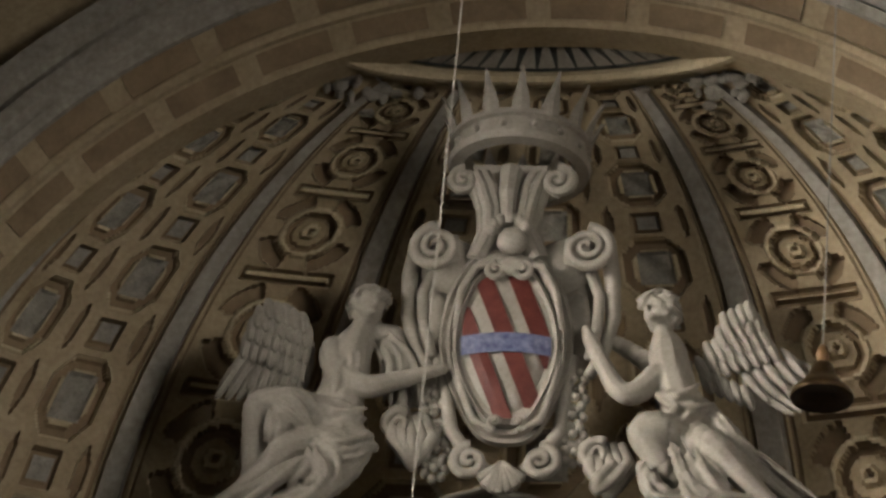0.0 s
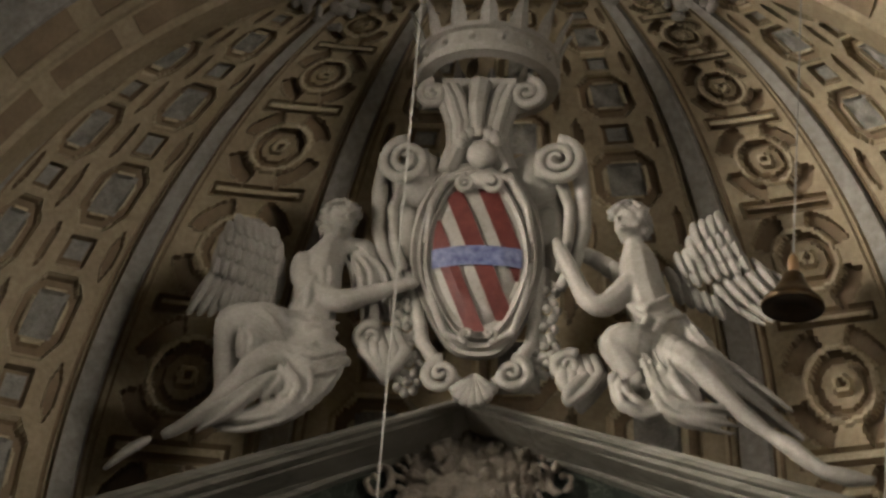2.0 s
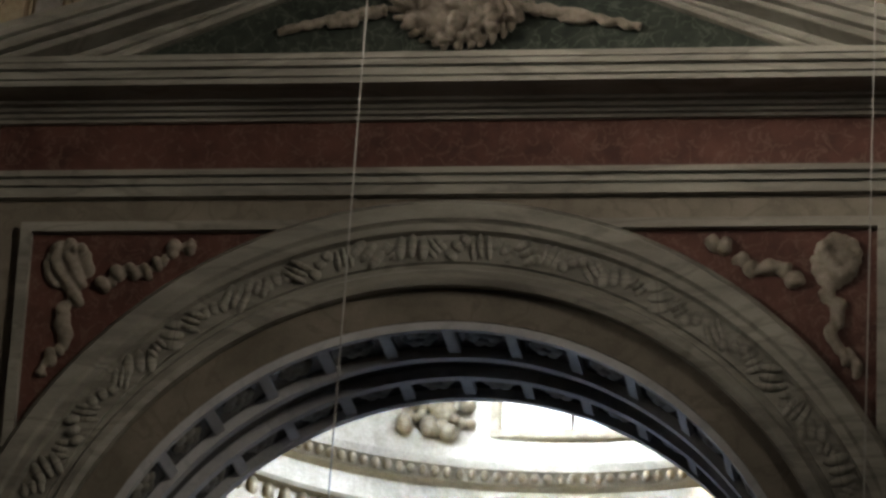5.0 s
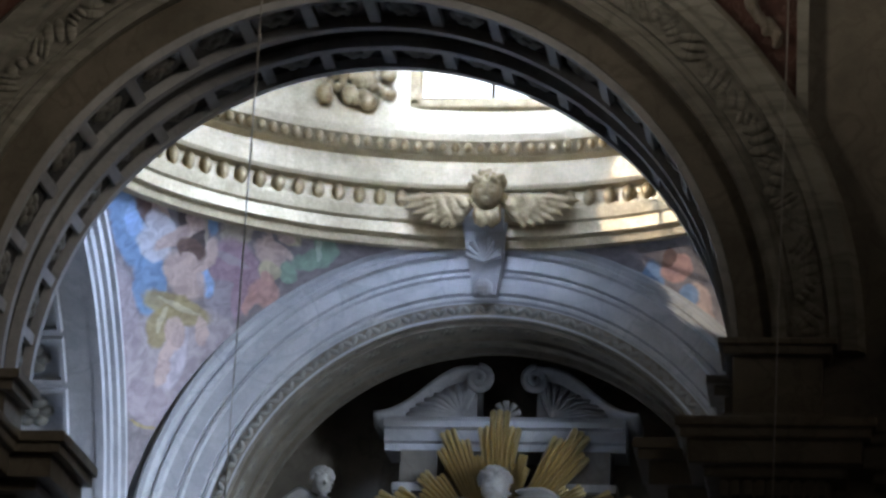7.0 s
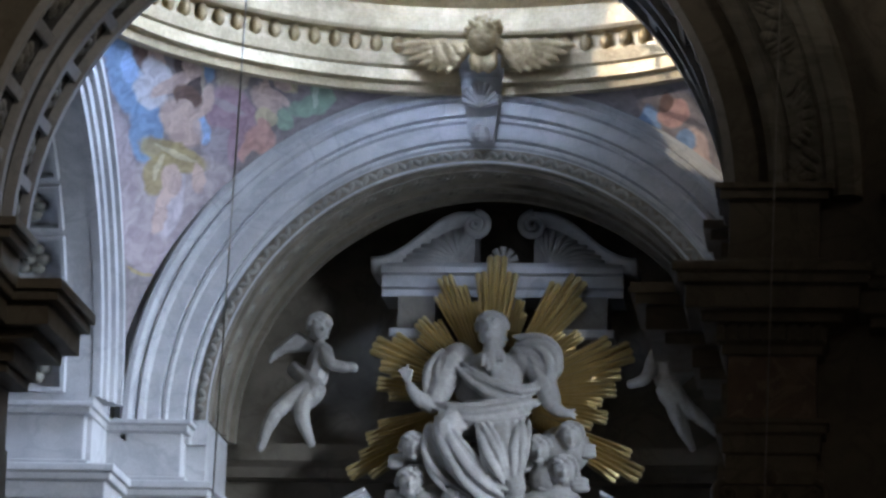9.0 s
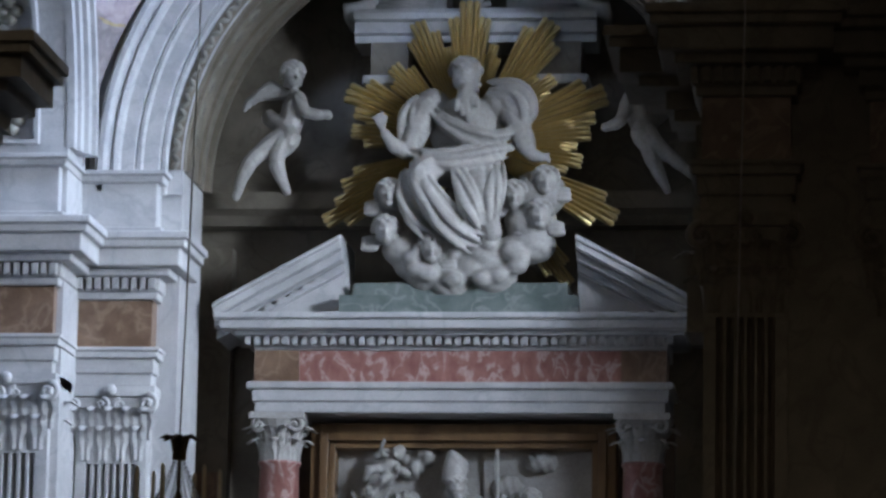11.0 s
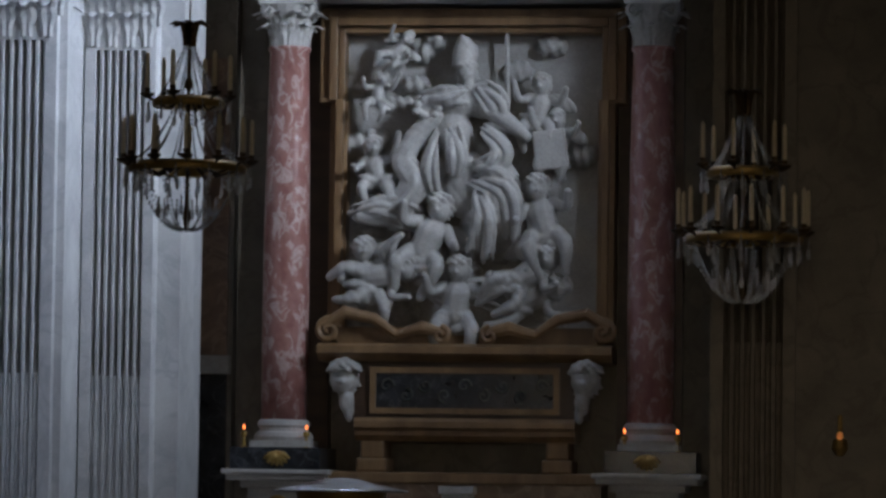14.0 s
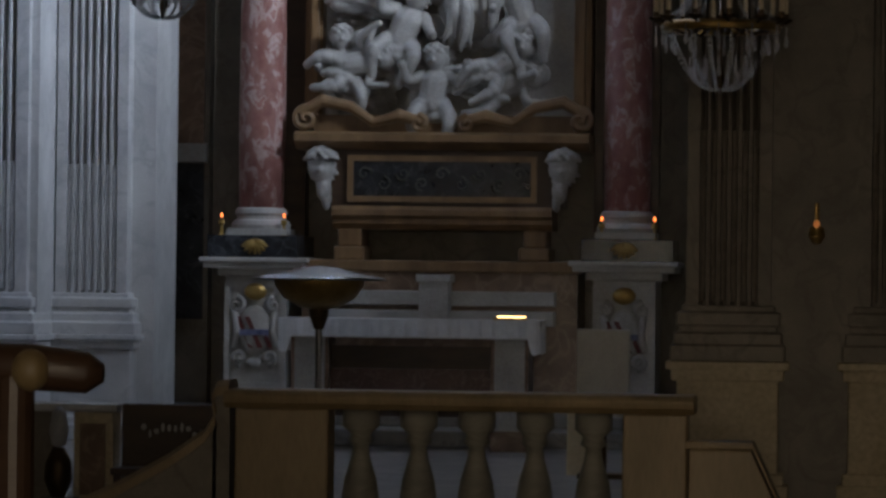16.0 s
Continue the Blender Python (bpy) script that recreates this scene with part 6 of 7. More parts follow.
for s in (-1, 1):
    box(bm, *sorted((s * 1.5, s * 1.75)), 39.4, 39.7, 6.8, 8.62)
    box(bm, *sorted((s * 2.55, s * 3.0)), 39.45, 39.7, 0, 8.62)
tagged(part("trim", bm, DARK_STONE), "brown stone ledge and strips behind the altar", "moulding", kind="structure")
# narrow niche beside the altar, its shade made as a flat black panel, with a pale sill
for s in (-1, 1):
    boxed_panel = boxed("trim", (*sorted((s * 2.60, s * 2.95)), 39.40, 39.46, 1.2, 2.85), BLACK, None)
    tagged(boxed_panel, "black panel standing for the shade of a niche beside the altar", "panel", kind="structure")
    tagged(boxed("trim", (*sorted((s * 2.56, s * 3.0)), 39.36, 39.46, 2.85, 3.05), WHITE, None, "", 0.01), "pale marble sill band beside the altar", "moulding", kind="structure")
    tagged(boxed("trim", (*sorted((s * 2.60, s * 2.95)), 39.40, 39.46, 3.05, 6.2), BROWNPANEL, None), "brown marble wall panel beside the altar", "panel", kind="structure")
# floor of the recess, raised on steps
bm = B()
box(bm, -3.2, 3.2, 36.9, 39.7, 0.0, 0.16)
box(bm, -3.0, 3.0, 37.9, 39.7, 0.16, 0.32)
tagged(bevelled(part("steps", bm, FLOORSTONE), 0.015), "low grey marble altar steps", "steps", kind="structure")


# ---- coat of arms with crown, above the pediment ----
YC = 27.32


def ap(u, v, dy=0.0):
    """Grid of the group on the pediment: u to the right, v downwards, in cells of about 5 mm, leaning back with the height; dy: depth."""
    a, b = (u - 842) / 100, (v - 458) / 100
    x = 0.0403 + 0.4741 * a + 0.0278 * b - 0.004 * a * b - 0.0011 * a * a
    z = 16.6097 - 0.0082 * a - 0.5359 * b + 0.0013 * a * b + 0.0045 * b * b
    k = (YC + dy - 27.3) / 27.3
    return (x + (x - 4.21) * k, YC + dy, z + (z - 1.6) * k)


def ac(u, v, dy=0.0):
    """The same grid counted from the cartouche."""
    return ap(u + 33, v - 11, dy)


arms = thing("coat_of_arms", "white stucco cartouche with striped red and white shield and crown", "coat of arms")


def oval(k, kz=None, dy=0.0, n=56):
    """The outline of the shield, k times its size: wide at the top, narrowing downwards."""
    kz = kz or k
    out = []
    for i in range(n):
        a = 2 * math.pi * i / n
        c, s = math.cos(a), math.sin(a)
        w = 78 * (1 - 0.16 * max(0, -s)) * (1 + 0.05 * math.cos(4 * a))
        out.append(ac(811 + k * w * math.copysign(abs(c) ** 0.8, c) + (k - 1) * 2, 470 - kz * 126 * math.copysign(abs(s) ** 0.85, s), dy))
    return out


bm = B()
rows = [oval(1.02, dy=-0.20), oval(1.10, dy=-0.24), oval(1.16, dy=-0.18), oval(1.24, dy=-0.22), oval(1.30, dy=-0.14), oval(1.42, 1.36, dy=-0.16), oval(1.50, 1.42, dy=0.0), oval(1.40, 1.36, dy=0.18)]
skin(bm, rows, closed_u=True, caps=True)
part("cartouche", bm, STUCCO, arms, smooth=False)
bm = B()
skin(bm, [oval(1.04, dy=-0.12), oval(1.04, dy=-0.19), oval(0.6, dy=-0.23), oval(0.05, dy=-0.24)], closed_u=True, caps=True)
part("field", bm, STUCCO, arms, "white striped field", smooth=True)


def half_width(v):
    f = abs((470 - v) / 130)
    if f >= 1:
        return 0
    s = f ** (1 / 0.85)
    return 78 * (1 - 0.16 * max(0, math.copysign(s, v - 470))) * math.sqrt(max(0, 1 - s * s)) ** 0.8


def field_dy(u, v):
    f = min(1.0, math.hypot((u - 811) / 80, (v - 470) / 132))
    return -0.245 + 0.05 * max(0, f - 0.55) / 0.45


for u0, v0, v1 in ((701, 380, 598), (762, 345, 598), (824, 345, 598)):
    rows = []
    for k in range(41):
        v = v0 + (v1 - v0) * k / 40
        hw = half_width(v)
        a = max(811 - hw, u0 - 14 + 0.40 * (v - 338))
        b = min(811 + hw, u0 + 20 + 0.40 * (v - 338))
        if b - a > 3:
            rows.append([ac(a, v, field_dy(a, v) - 0.012), ac((a + b) / 2, v, field_dy((a + b) / 2, v) - 0.012), ac(b, v, field_dy(b, v) - 0.012), ac(b, v, -0.1), ac(a, v, -0.1)])
    if len(rows) > 2:
        bm = B()
        skin(bm, rows, closed_u=True, caps=True)
        part("red_bar", bm, FLAGRED, arms, "dark red painted bar")
bm = B()
rows = []
for k in range(25):
    u = 811 - 80 + 160 * k / 24
    c = 462 - 10 * math.cos((u - 811) / 80 * 1.4) + 10
    rows.append([ac(u, c - 17, field_dy(u, c) - 0.03), ac(u, c + 17, field_dy(u, c) - 0.03), ac(u, c + 17, -0.1), ac(u, c - 17, -0.1)])
skin(bm, rows, closed_u=True, caps=True)
part("blue_band", bm, FLAGBLUE, arms, "mottled blue painted band")
# rolled ears, side straps, scrolls
for s, cu in ((-1, 688), (1, 955)):
    bm = B()
    x, y, z = ac(cu, 302, -0.12)
    spiral(bm, x, YC - 0.16, z, 0.21, 2.2, 90, -s, 0.055)
    tube(bm, [(x - s * 0.16, YC - 0.02, z + 0.02), (x + s * 0.02, YC - 0.06, z)], [0.17, 0.15], 14)
    e = 640 if s < 0 else 998
    tube(bm, [ac(cu + s * 35, 290, -0.05), ac(e, 350, -0.02), ac(e + s * 2, 420, 0.0), ac(e - s * 14, 480, -0.05), ac(e - s * 40, 520, -0.12)], [0.07, 0.07, 0.065, 0.055, 0.05], 10)
    tube(bm, [ac(cu + s * 5, 340, -0.05), ac(e - s * 22, 380, -0.06), ac(e - s * 26, 440, -0.08), ac(e - s * 40, 490, -0.12)], [0.05, 0.05, 0.05, 0.045], 8)
    blob(bm, ac(811 + s * 128, 390, 0.08), (0.20, 0.10, 0.42), 9)
    blob(bm, ac(811 + s * 100, 330, 0.0), (0.26, 0.12, 0.26), 9)
    blob(bm, ac(811 + s * 124, 450, 0.0), (0.16, 0.10, 0.40), 9)
    # lower straps ending in scrolls
    d = 811 + s * 108
    tube(bm, [ac(811 + s * 118, 490, -0.05), ac(811 + s * 104, 560, -0.08), ac(811 + s * 96, 620, -0.10), ac(811 + s * 62, 668, -0.14), ac(811 + s * 30, 690, -0.16)], [0.06, 0.055, 0.06, 0.06, 0.05], 10)
    x, y, z = ac(811 + s * 62, 676, -0.18)
    spiral(bm, x, YC - 0.18, z, 0.15, 1.7, 90, -s, 0.055)
    part("strapwork", bm, STUCCO, arms, smooth=True)
# face boss and shell
bm = B()
blob(bm, ac(820, 285, -0.24), (0.13, 0.10, 0.13), 8)
for k in range(7):
    a = math.pi * k / 6
    blob(bm, (ac(820, 285)[0] + 0.15 * math.cos(a), YC - 0.2, ac(820, 285)[2] + 0.11 * math.sin(a)), (0.05, 0.05, 0.06), 5)
blob(bm, ac(822, 330, -0.24), (0.13, 0.07, 0.08), 7)
part("face_boss", bm, STUCCO, arms, smooth=True)
for k in range(7):
    a = radians(-150 + 20 * k)
    x, y, z = ac(806, 685, -0.2)
    bm = B()
    tube(bm, [(x, y, z + 0.05), (x + 0.20 * math.cos(a), y - 0.04, z + 0.24 * math.sin(a))], [0.025, 0.045], 7)
    part("shell_rib", bm, STUCCO, arms, smooth=True)
# paired volutes over the shield, and an inner roll round the field
bm = B()
for q in (-1, 1):
    x, y, z = ac(815 + q * 22, 338, -0.24)
    spiral(bm, x, y, z, 0.085, 1.6, 90, -q, 0.034)
    tube(bm, [ac(815 + q * 24, 325, -0.24), ac(815 + q * 58, 330, -0.24), ac(815 + q * 84, 372, -0.22), ac(815 + q * 94, 440, -0.20)], [0.03, 0.034, 0.034, 0.028], 8)
    x, y, z = ac(813 + q * 20, 606, -0.24)
    spiral(bm, x, y, z, 0.065, 1.5, -90, q, 0.028)
    tube(bm, [ac(813 + q * 22, 616, -0.24), ac(813 + q * 60, 602, -0.22), ac(813 + q * 82, 540, -0.20), ac(813 + q * 92, 480, -0.20)], [0.028, 0.034, 0.034, 0.028], 8)
part("inner_frame", bm, STUCCO, arms, smooth=True)
# neck of two tall consoles under the crown
bm = B()
for s, top, cu in ((-1, 737, 735), (1, 893, 900)):
    for off, dy in ((0, -0.12), (14 * -s, -0.16), (30 * -s, -0.14)):
        tube(bm, [ac(top + off - s * 4, 165, dy), ac(top + off - s * 16, 190, dy - 0.02), ac(top + off * 0.9 - s * 30, 230, dy), ac(811 + s * 42 + off * 0.7, 270, dy), ac(811 + s * 62 + off * 0.5, 315, dy)], [0.05, 0.06, 0.06, 0.06, 0.05], 10)
    x, y, z = ac(cu, 180, -0.16)
    spiral(bm, x, YC - 0.16, z, 0.14 if s > 0 else 0.12, 1.7, 90, -s, 0.055)
rows = [[ac(811 - w, v, -0.10), ac(811 + w + 8, v, -0.10), ac(811 + w + 8, v, 0.25), ac(811 - w, v, 0.25)] for w, v in ((62, 150), (55, 190), (46, 230), (58, 290), (80, 340))]
skin(bm, rows, closed_u=True, caps=True)
tube(bm, [ac(818, 160, -0.14), ac(812, 200, -0.20), ac(812, 255, -0.18)], [0.10, 0.08, 0.05], 8)
part("neck", bm, STUCCO, arms, smooth=False)
# crown: ring with pearls and twelve tall points
crown_ob = new("crown")
crown_ob.parent = arms
cxx, cyy, czz = ac(832, 142, 0.1)
bm = B()
lathe(bm, [(0.50, -0.12), (0.60, -0.10), (0.62, -0.04), (0.57, -0.02), (0.57, 0.12), (0.61, 0.14), (0.60, 0.19), (0.54, 0.19), (0.50, 0.10), (0.50, -0.12)], (cxx, cyy, czz - 0.02), 40)
part("ring", bm, STUCCO, crown_ob, smooth=False)
pearl = B()
blob(pearl, (0, 0, 0), 0.035, 5)
point = B()
rows = []
for f in range(8):
    t = f / 7
    w = 0.066 * (1 - t) ** 0.75 * (1 + 0.35 * math.sin(math.pi * min(1, t * 1.6))) + 0.006
    out = 0.02 + 0.15 * t ** 1.5
    rows.append([(-w, -out, 0.37 * t), (0, -out - 0.035 * (1 - t), 0.37 * t), (w, -out, 0.37 * t), (0, -out + 0.04, 0.37 * t)])
skin(point, rows, closed_u=True, caps=True)
po = pe = None
for k in range(14):
    a = 2 * math.pi * (k + 0.25) / 14
    m = Matrix.Translation((cxx + 0.56 * math.sin(a), cyy - 0.56 * math.cos(a), czz + 0.14)) @ Matrix.Rotation(a, 4, "Z")
    if po is None:
        po = o = part("point", point, STUCCO, crown_ob)
        pe = p = part("pearl", pearl, STUCCO, crown_ob, smooth=True)
    else:
        o, p = po.copy(), pe.copy()
        scene.collection.objects.link(o), scene.collection.objects.link(p)
    o.matrix_basis = m
    p.matrix_basis = Matrix.Translation((cxx + 0.58 * math.sin(a + 0.2), cyy - 0.58 * math.cos(a + 0.2), czz + 0.03))
# flower garlands and curled palms at the sides
random.seed(31)
for s, cu, v0, v1 in ((-1, 690, 560, 690), (1, 932, 530, 660)):
    bm = B()
    for k in range(5):
        u, v = cu + s * 3 * math.sin(k * 2), v0 + (v1 - v0) * k / 4
        x, y, z = ac(u, v, -0.06)
        for q in range(7):
            a = 2 * math.pi * q / 7
            blob(bm, (x + 0.085 * math.cos(a), y, z + 0.085 * math.sin(a)), (0.042, 0.05, 0.042), 5)
        blob(bm, (x, y - 0.04, z), 0.04, 5)
    part("flower_garland", bm, STUCCO, arms, "white stucco flower garland", smooth=True)
for cu, cv, s in ((640, 640, 1), (990, 690, 1)):
    bm = B()
    for k in range(5):
        tube(bm, [ac(cu - 30 + 14 * k, cv - 45, -0.05), ac(cu - 28 + 18 * k, cv - 5, -0.16), ac(cu + 4 * k, cv + 30, -0.12), ac(cu + 4, cv + 52, -0.05)], [0.05, 0.065, 0.06, 0.02], 8)
    spiral(bm, *ac(cu - 18, cv - 28, -0.12), 0.14, 1.4, 60, 1, 0.05)
    part("palm_scroll", bm, STUCCO, arms, "curled stucco palm", smooth=True)


# ---- winged statues leaning on the cartouche ----
def winged(head, face, chains, feathers, masses, bare, folds, label):
    bm = B()
    u, v, r = head
    rr = r * 0.0048
    hc = Vector(ap(u, v, -0.12))
    blob(bm, hc, (rr * 0.86, rr * 0.95, rr * 1.12), 10)
    blob(bm, hc + Vector((-0.25 * rr * face, 0.05, rr * 0.35)), rr, 9)
    for k in range(11):
        a = radians(10 + 230 * k / 10) if face > 0 else radians(-60 + 230 * k / 10)
        for q, (out, back) in enumerate(((1.08, 0.02), (0.80, -0.5 * rr))):
            blob(bm, hc + Vector((out * rr * math.cos(a + 0.14 * q), back, 0.30 * rr + out * rr * math.sin(a + 0.14 * q))), (0.30 + 0.06 * math.sin(3 * k + q)) * rr, 6)
    blob(bm, hc + Vector((0.55 * rr * face, -0.90 * rr, -0.02)), (0.13 * rr, 0.25 * rr, 0.26 * rr), 5)
    blob(bm, hc + Vector((0.30 * rr * face, -0.70 * rr, -0.72 * rr)), (0.32 * rr, 0.28 * rr, 0.22 * rr), 5)
    for chain in chains:
        limb(bm, [ap(a, b, d) for a, b, d, _ in chain], [q * 0.0048 for _, _, _, q in chain])
    for a, b, d, ru, rv in masses:
        blob(bm, ap(a, b, d), (ru * 0.0048, 0.16, rv * 0.0053), 8)

    for path, w, n in folds:
        drape(bm, [ap(a, b, d) for a, b, d in path], w, n, 0.031)

    def plumage(b2):
        for (u0, v0), (u1, v1), w, d in feathers:
            p0, p1 = Vector(ap(u0, v0, d + 0.05)), Vector(ap(u1, v1, d - 0.04))
            dd = p1 - p0
            turn = Matrix.Rotation(math.atan2(dd.x, dd.z), 4, "Y")
            blob(b2, (p0 + p1) / 2, (w * 0.0038, 0.040, dd.length / 2), 7, turn=turn)
            tube(b2, [p0 + Vector((0, -0.02, 0)), (p0 + p1) / 2 + Vector((0, -0.036, 0)), p1 + Vector((0, -0.005, 0))], [0.006, 0.010, 0.004], 5)

    return tagged(carved("statue", bm, STUCCO, 0.0135, None, "", 0.011, 0.002, heads=[(hc, rr, (0.55 * face, -0.8, -0.15))], bare=[(ap(a, b, d), q * 0.0048) for a, b, d, q in bare], drift=(0.75, 0.1, 0.6 * face), plates=plumage), label, "statue", "winged statues on the pediment")


def row(p0, p1, n, vec, w, d, grow=0.0):
    """A row of n feathers from p0 to p1, each along vec."""
    return [((p0[0] + (p1[0] - p0[0]) * k / (n - 1), p0[1] + (p1[1] - p0[1]) * k / (n - 1)), (p0[0] + (p1[0] - p0[0]) * k / (n - 1) + vec[0] * (1 + grow * k), p0[1] + (p1[1] - p0[1]) * k / (n - 1) + vec[1] * (1 + grow * k)), w, d) for k in range(n)]


LF = row((470, 500), (392, 470), 6, (-46, 62), 14, 0.06, 0.07)
LF += row((500, 500), (410, 500), 6, (-22, 40), 14, 0.04) + row((500, 480), (392, 440), 8, (-14, 42), 14, 0.00)
LF += row((500, 455), (400, 415), 8, (-10, 36), 14, -0.04) + row((495, 430), (410, 396), 7, (-6, 32), 14, -0.08) + row((484, 408), (424, 384), 5, (2, 28), 14, -0.11)
LEFT_BODY = [
    [(588, 430, -0.08, 19), (575, 465, -0.10, 34), (562, 515, -0.10, 40), (552, 560, -0.12, 42), (545, 600, -0.12, 48)],
    [(540, 472, -0.12, 27), (548, 508, -0.20, 25), (598, 533, -0.26, 21), (650, 522, -0.26, 17), (700, 508, -0.24, 12), (732, 500, -0.22, 10)],
    [(612, 446, 0.02, 24), (650, 452, 0.06, 24), (668, 510, 0.08, 24), (655, 580, 0.08, 18)],
    [(540, 600, -0.18, 44), (470, 578, -0.28, 40), (415, 572, -0.30, 32), (404, 630, -0.24, 26), (398, 690, -0.18, 20), (380, 715, -0.16, 12)]]
LEFT_CLOTH = [
    [(520, 630, -0.2, 40), (462, 640, -0.32, 28), (420, 680, -0.30, 20), (366, 725, -0.26, 15), (318, 756, -0.22, 12), (292, 768, -0.2, 9)],
    [(262, 778, -0.12, 7), (238, 790, -0.14, 10), (214, 806, -0.14, 8), (186, 828, -0.12, 5)],
    [(560, 610, -0.24, 34), (590, 630, -0.22, 22), (612, 640, -0.18, 9)],
    [(540, 640, -0.28, 34), (530, 690, -0.28, 28), (470, 730, -0.26, 20), (400, 746, -0.2, 10), (366, 742, -0.15, 6)]]
winged((603, 393, 28), 1, LEFT_BODY + LEFT_CLOTH, LF, [(448, 430, 0.24, 36, 42), (420, 510, 0.26, 30, 36), (520, 650, -0.14, 50, 44)], [(549, 520, -0.2, 34), (650, 522, -0.24, 60), (400, 640, -0.2, 44), (350, 740, -0.24, 50), (572, 470, -0.08, 40)], [
    ([(430, 552, -0.38), (470, 570, -0.42), (508, 604, -0.36)], 0.24, 5), ([(500, 548, -0.22), (540, 590, -0.30), (606, 588, -0.24)], 0.26, 5),
    ([(500, 618, -0.34), (560, 640, -0.36), (612, 622, -0.24)], 0.26, 5), ([(500, 640, -0.38), (515, 690, -0.38), (470, 728, -0.32)], 0.30, 6),
    ([(606, 640, -0.22), (568, 690, -0.32), (505, 732, -0.32), (430, 748, -0.26), (370, 742, -0.18)], 0.16, 5),
    ([(435, 575, -0.42), (440, 610, -0.40), (430, 640, -0.36)], 0.16, 4), ([(500, 655, -0.40), (450, 690, -0.38), (392, 735, -0.30), (345, 752, -0.22)], 0.14, 4),
    ([(570, 470, -0.22), (560, 520, -0.24), (545, 556, -0.26)], 0.20, 4), ([(620, 440, -0.08), (655, 490, -0.06), (655, 570, -0.02)], 0.28, 5)], "white stucco winged figure reclining on the pediment, robed")
RF = row((1262, 520), (1350, 478), 7, (92, 52), 10, 0.06, 0.02)
RF += row((1190, 500), (1262, 528), 5, (18, 34), 13, -0.02) + row((1262, 505), (1330, 462), 5, (46, 44), 12, 0.02)
RF += row((1180, 478), (1300, 440), 8, (24, 36), 13, -0.02) + row((1196, 452), (1290, 416), 7, (18, 34), 13, -0.05) + row((1218, 424), (1280, 396), 5, (14, 30), 13, -0.08) + row((1226, 400), (1270, 380), 4, (10, 26), 13, -0.11)
RIGHT_BODY = [
    [(1122, 432, -0.08, 18), (1130, 470, -0.10, 34), (1140, 520, -0.12, 38), (1158, 570, -0.12, 36), (1172, 612, -0.12, 44)],
    [(1112, 510, -0.18, 25), (1070, 540, -0.26, 21), (1040, 530, -0.28, 18), (1014, 486, -0.26, 15), (996, 452, -0.22, 14), (984, 428, -0.2, 8)],
    [(1090, 482, 0.02, 18), (1055, 460, 0.05, 15), (1030, 448, 0.0, 12)],
    [(1160, 625, -0.20, 38), (1120, 605, -0.34, 33), (1088, 608, -0.36, 29), (1112, 650, -0.32, 25), (1140, 690, -0.26, 20)],
    [(1180, 625, -0.22, 36), (1218, 642, -0.36, 29), (1262, 684, -0.33, 22), (1318, 735, -0.28, 15), (1366, 772, -0.22, 11)]]
RIGHT_CLOTH = [
    [(1366, 772, -0.22, 12), (1410, 800, -0.24, 16), (1450, 830, -0.24, 13), (1500, 846, -0.22, 15), (1545, 852, -0.2, 8)],
    [(1034, 664, -0.26, 8), (1010, 690, -0.28, 12), (1004, 712, -0.26, 9), (1040, 690, -0.26, 10), (1062, 660, -0.22, 9)],
    [(1085, 668, -0.34, 10), (1100, 715, -0.34, 12), (1150, 726, -0.32, 13), (1184, 700, -0.30, 10)],
    [(1180, 560, -0.14, 22), (1235, 610, -0.14, 22), (1290, 672, -0.12, 18), (1352, 726, -0.10, 12), (1420, 776, -0.1, 6)]]
winged((1112, 396, 29), -1, RIGHT_BODY + RIGHT_CLOTH, RF, [(1250, 440, 0.24, 36, 42), (1130, 690, -0.12, 50, 30), (1200, 690, -0.14, 50, 36)], [(1070, 540, -0.26, 40), (1010, 480, -0.26, 50), (1095, 625, -0.34, 44), (1255, 680, -0.33, 50), (1325, 740, -0.28, 50), (1125, 490, -0.1, 44)], [
    ([(1108, 540, -0.24), (1150, 560, -0.28), (1200, 540, -0.22)], 0.18, 4), ([(1180, 548, -0.22), (1150, 590, -0.30), (1120, 580, -0.30)], 0.22, 4),
    ([(1090, 660, -0.38), (1110, 712, -0.40), (1150, 728, -0.36), (1186, 700, -0.32)], 0.15, 4), ([(1140, 620, -0.42), (1160, 680, -0.42), (1195, 728, -0.38), (1260, 742, -0.30), (1310, 748, -0.24)], 0.20, 6),
    ([(1200, 560, -0.20), (1250, 630, -0.20), (1310, 690, -0.16), (1390, 750, -0.1)], 0.18, 5), ([(1170, 640, -0.40), (1200, 690, -0.40), (1240, 730, -0.34)], 0.20, 5)], "white stucco winged figure seated on the pediment, half draped")

# gilded winged head over the far keystone
bm = B()
wx, wy, wz = 0.06, 36.66, 12.78
blob(bm, (wx, wy - 0.12, wz + 0.10), (0.15, 0.15, 0.18), 9)
blob(bm, (wx, wy - 0.08, wz + 0.20), (0.17, 0.14, 0.11), 8)
for s in (-1, 1):
    for row, (ln, n, r0) in enumerate(((0.34, 5, 0.16), (0.62, 7, 0.26), (0.85, 7, 0.34))):
        for k in range(n):
            a = radians(8 - 9 * k - 6 * row)
            l = ln * (1 - 0.06 * k)
            p0 = Vector((wx + s * 0.10, wy - 0.02 + 0.02 * row, wz + 0.05))
            p1 = p0 + Vector((s * l * math.cos(a), 0.03, l * math.sin(a) * 0.75))
            d = p1 - p0
            blob(bm, (p0 + p1) / 2 + Vector((0, 0, 0.03 * row)), (0.05, 0.035, d.length / 2), 6, turn=Matrix.Rotation(math.atan2(d.x, d.z), 4, "Y"))
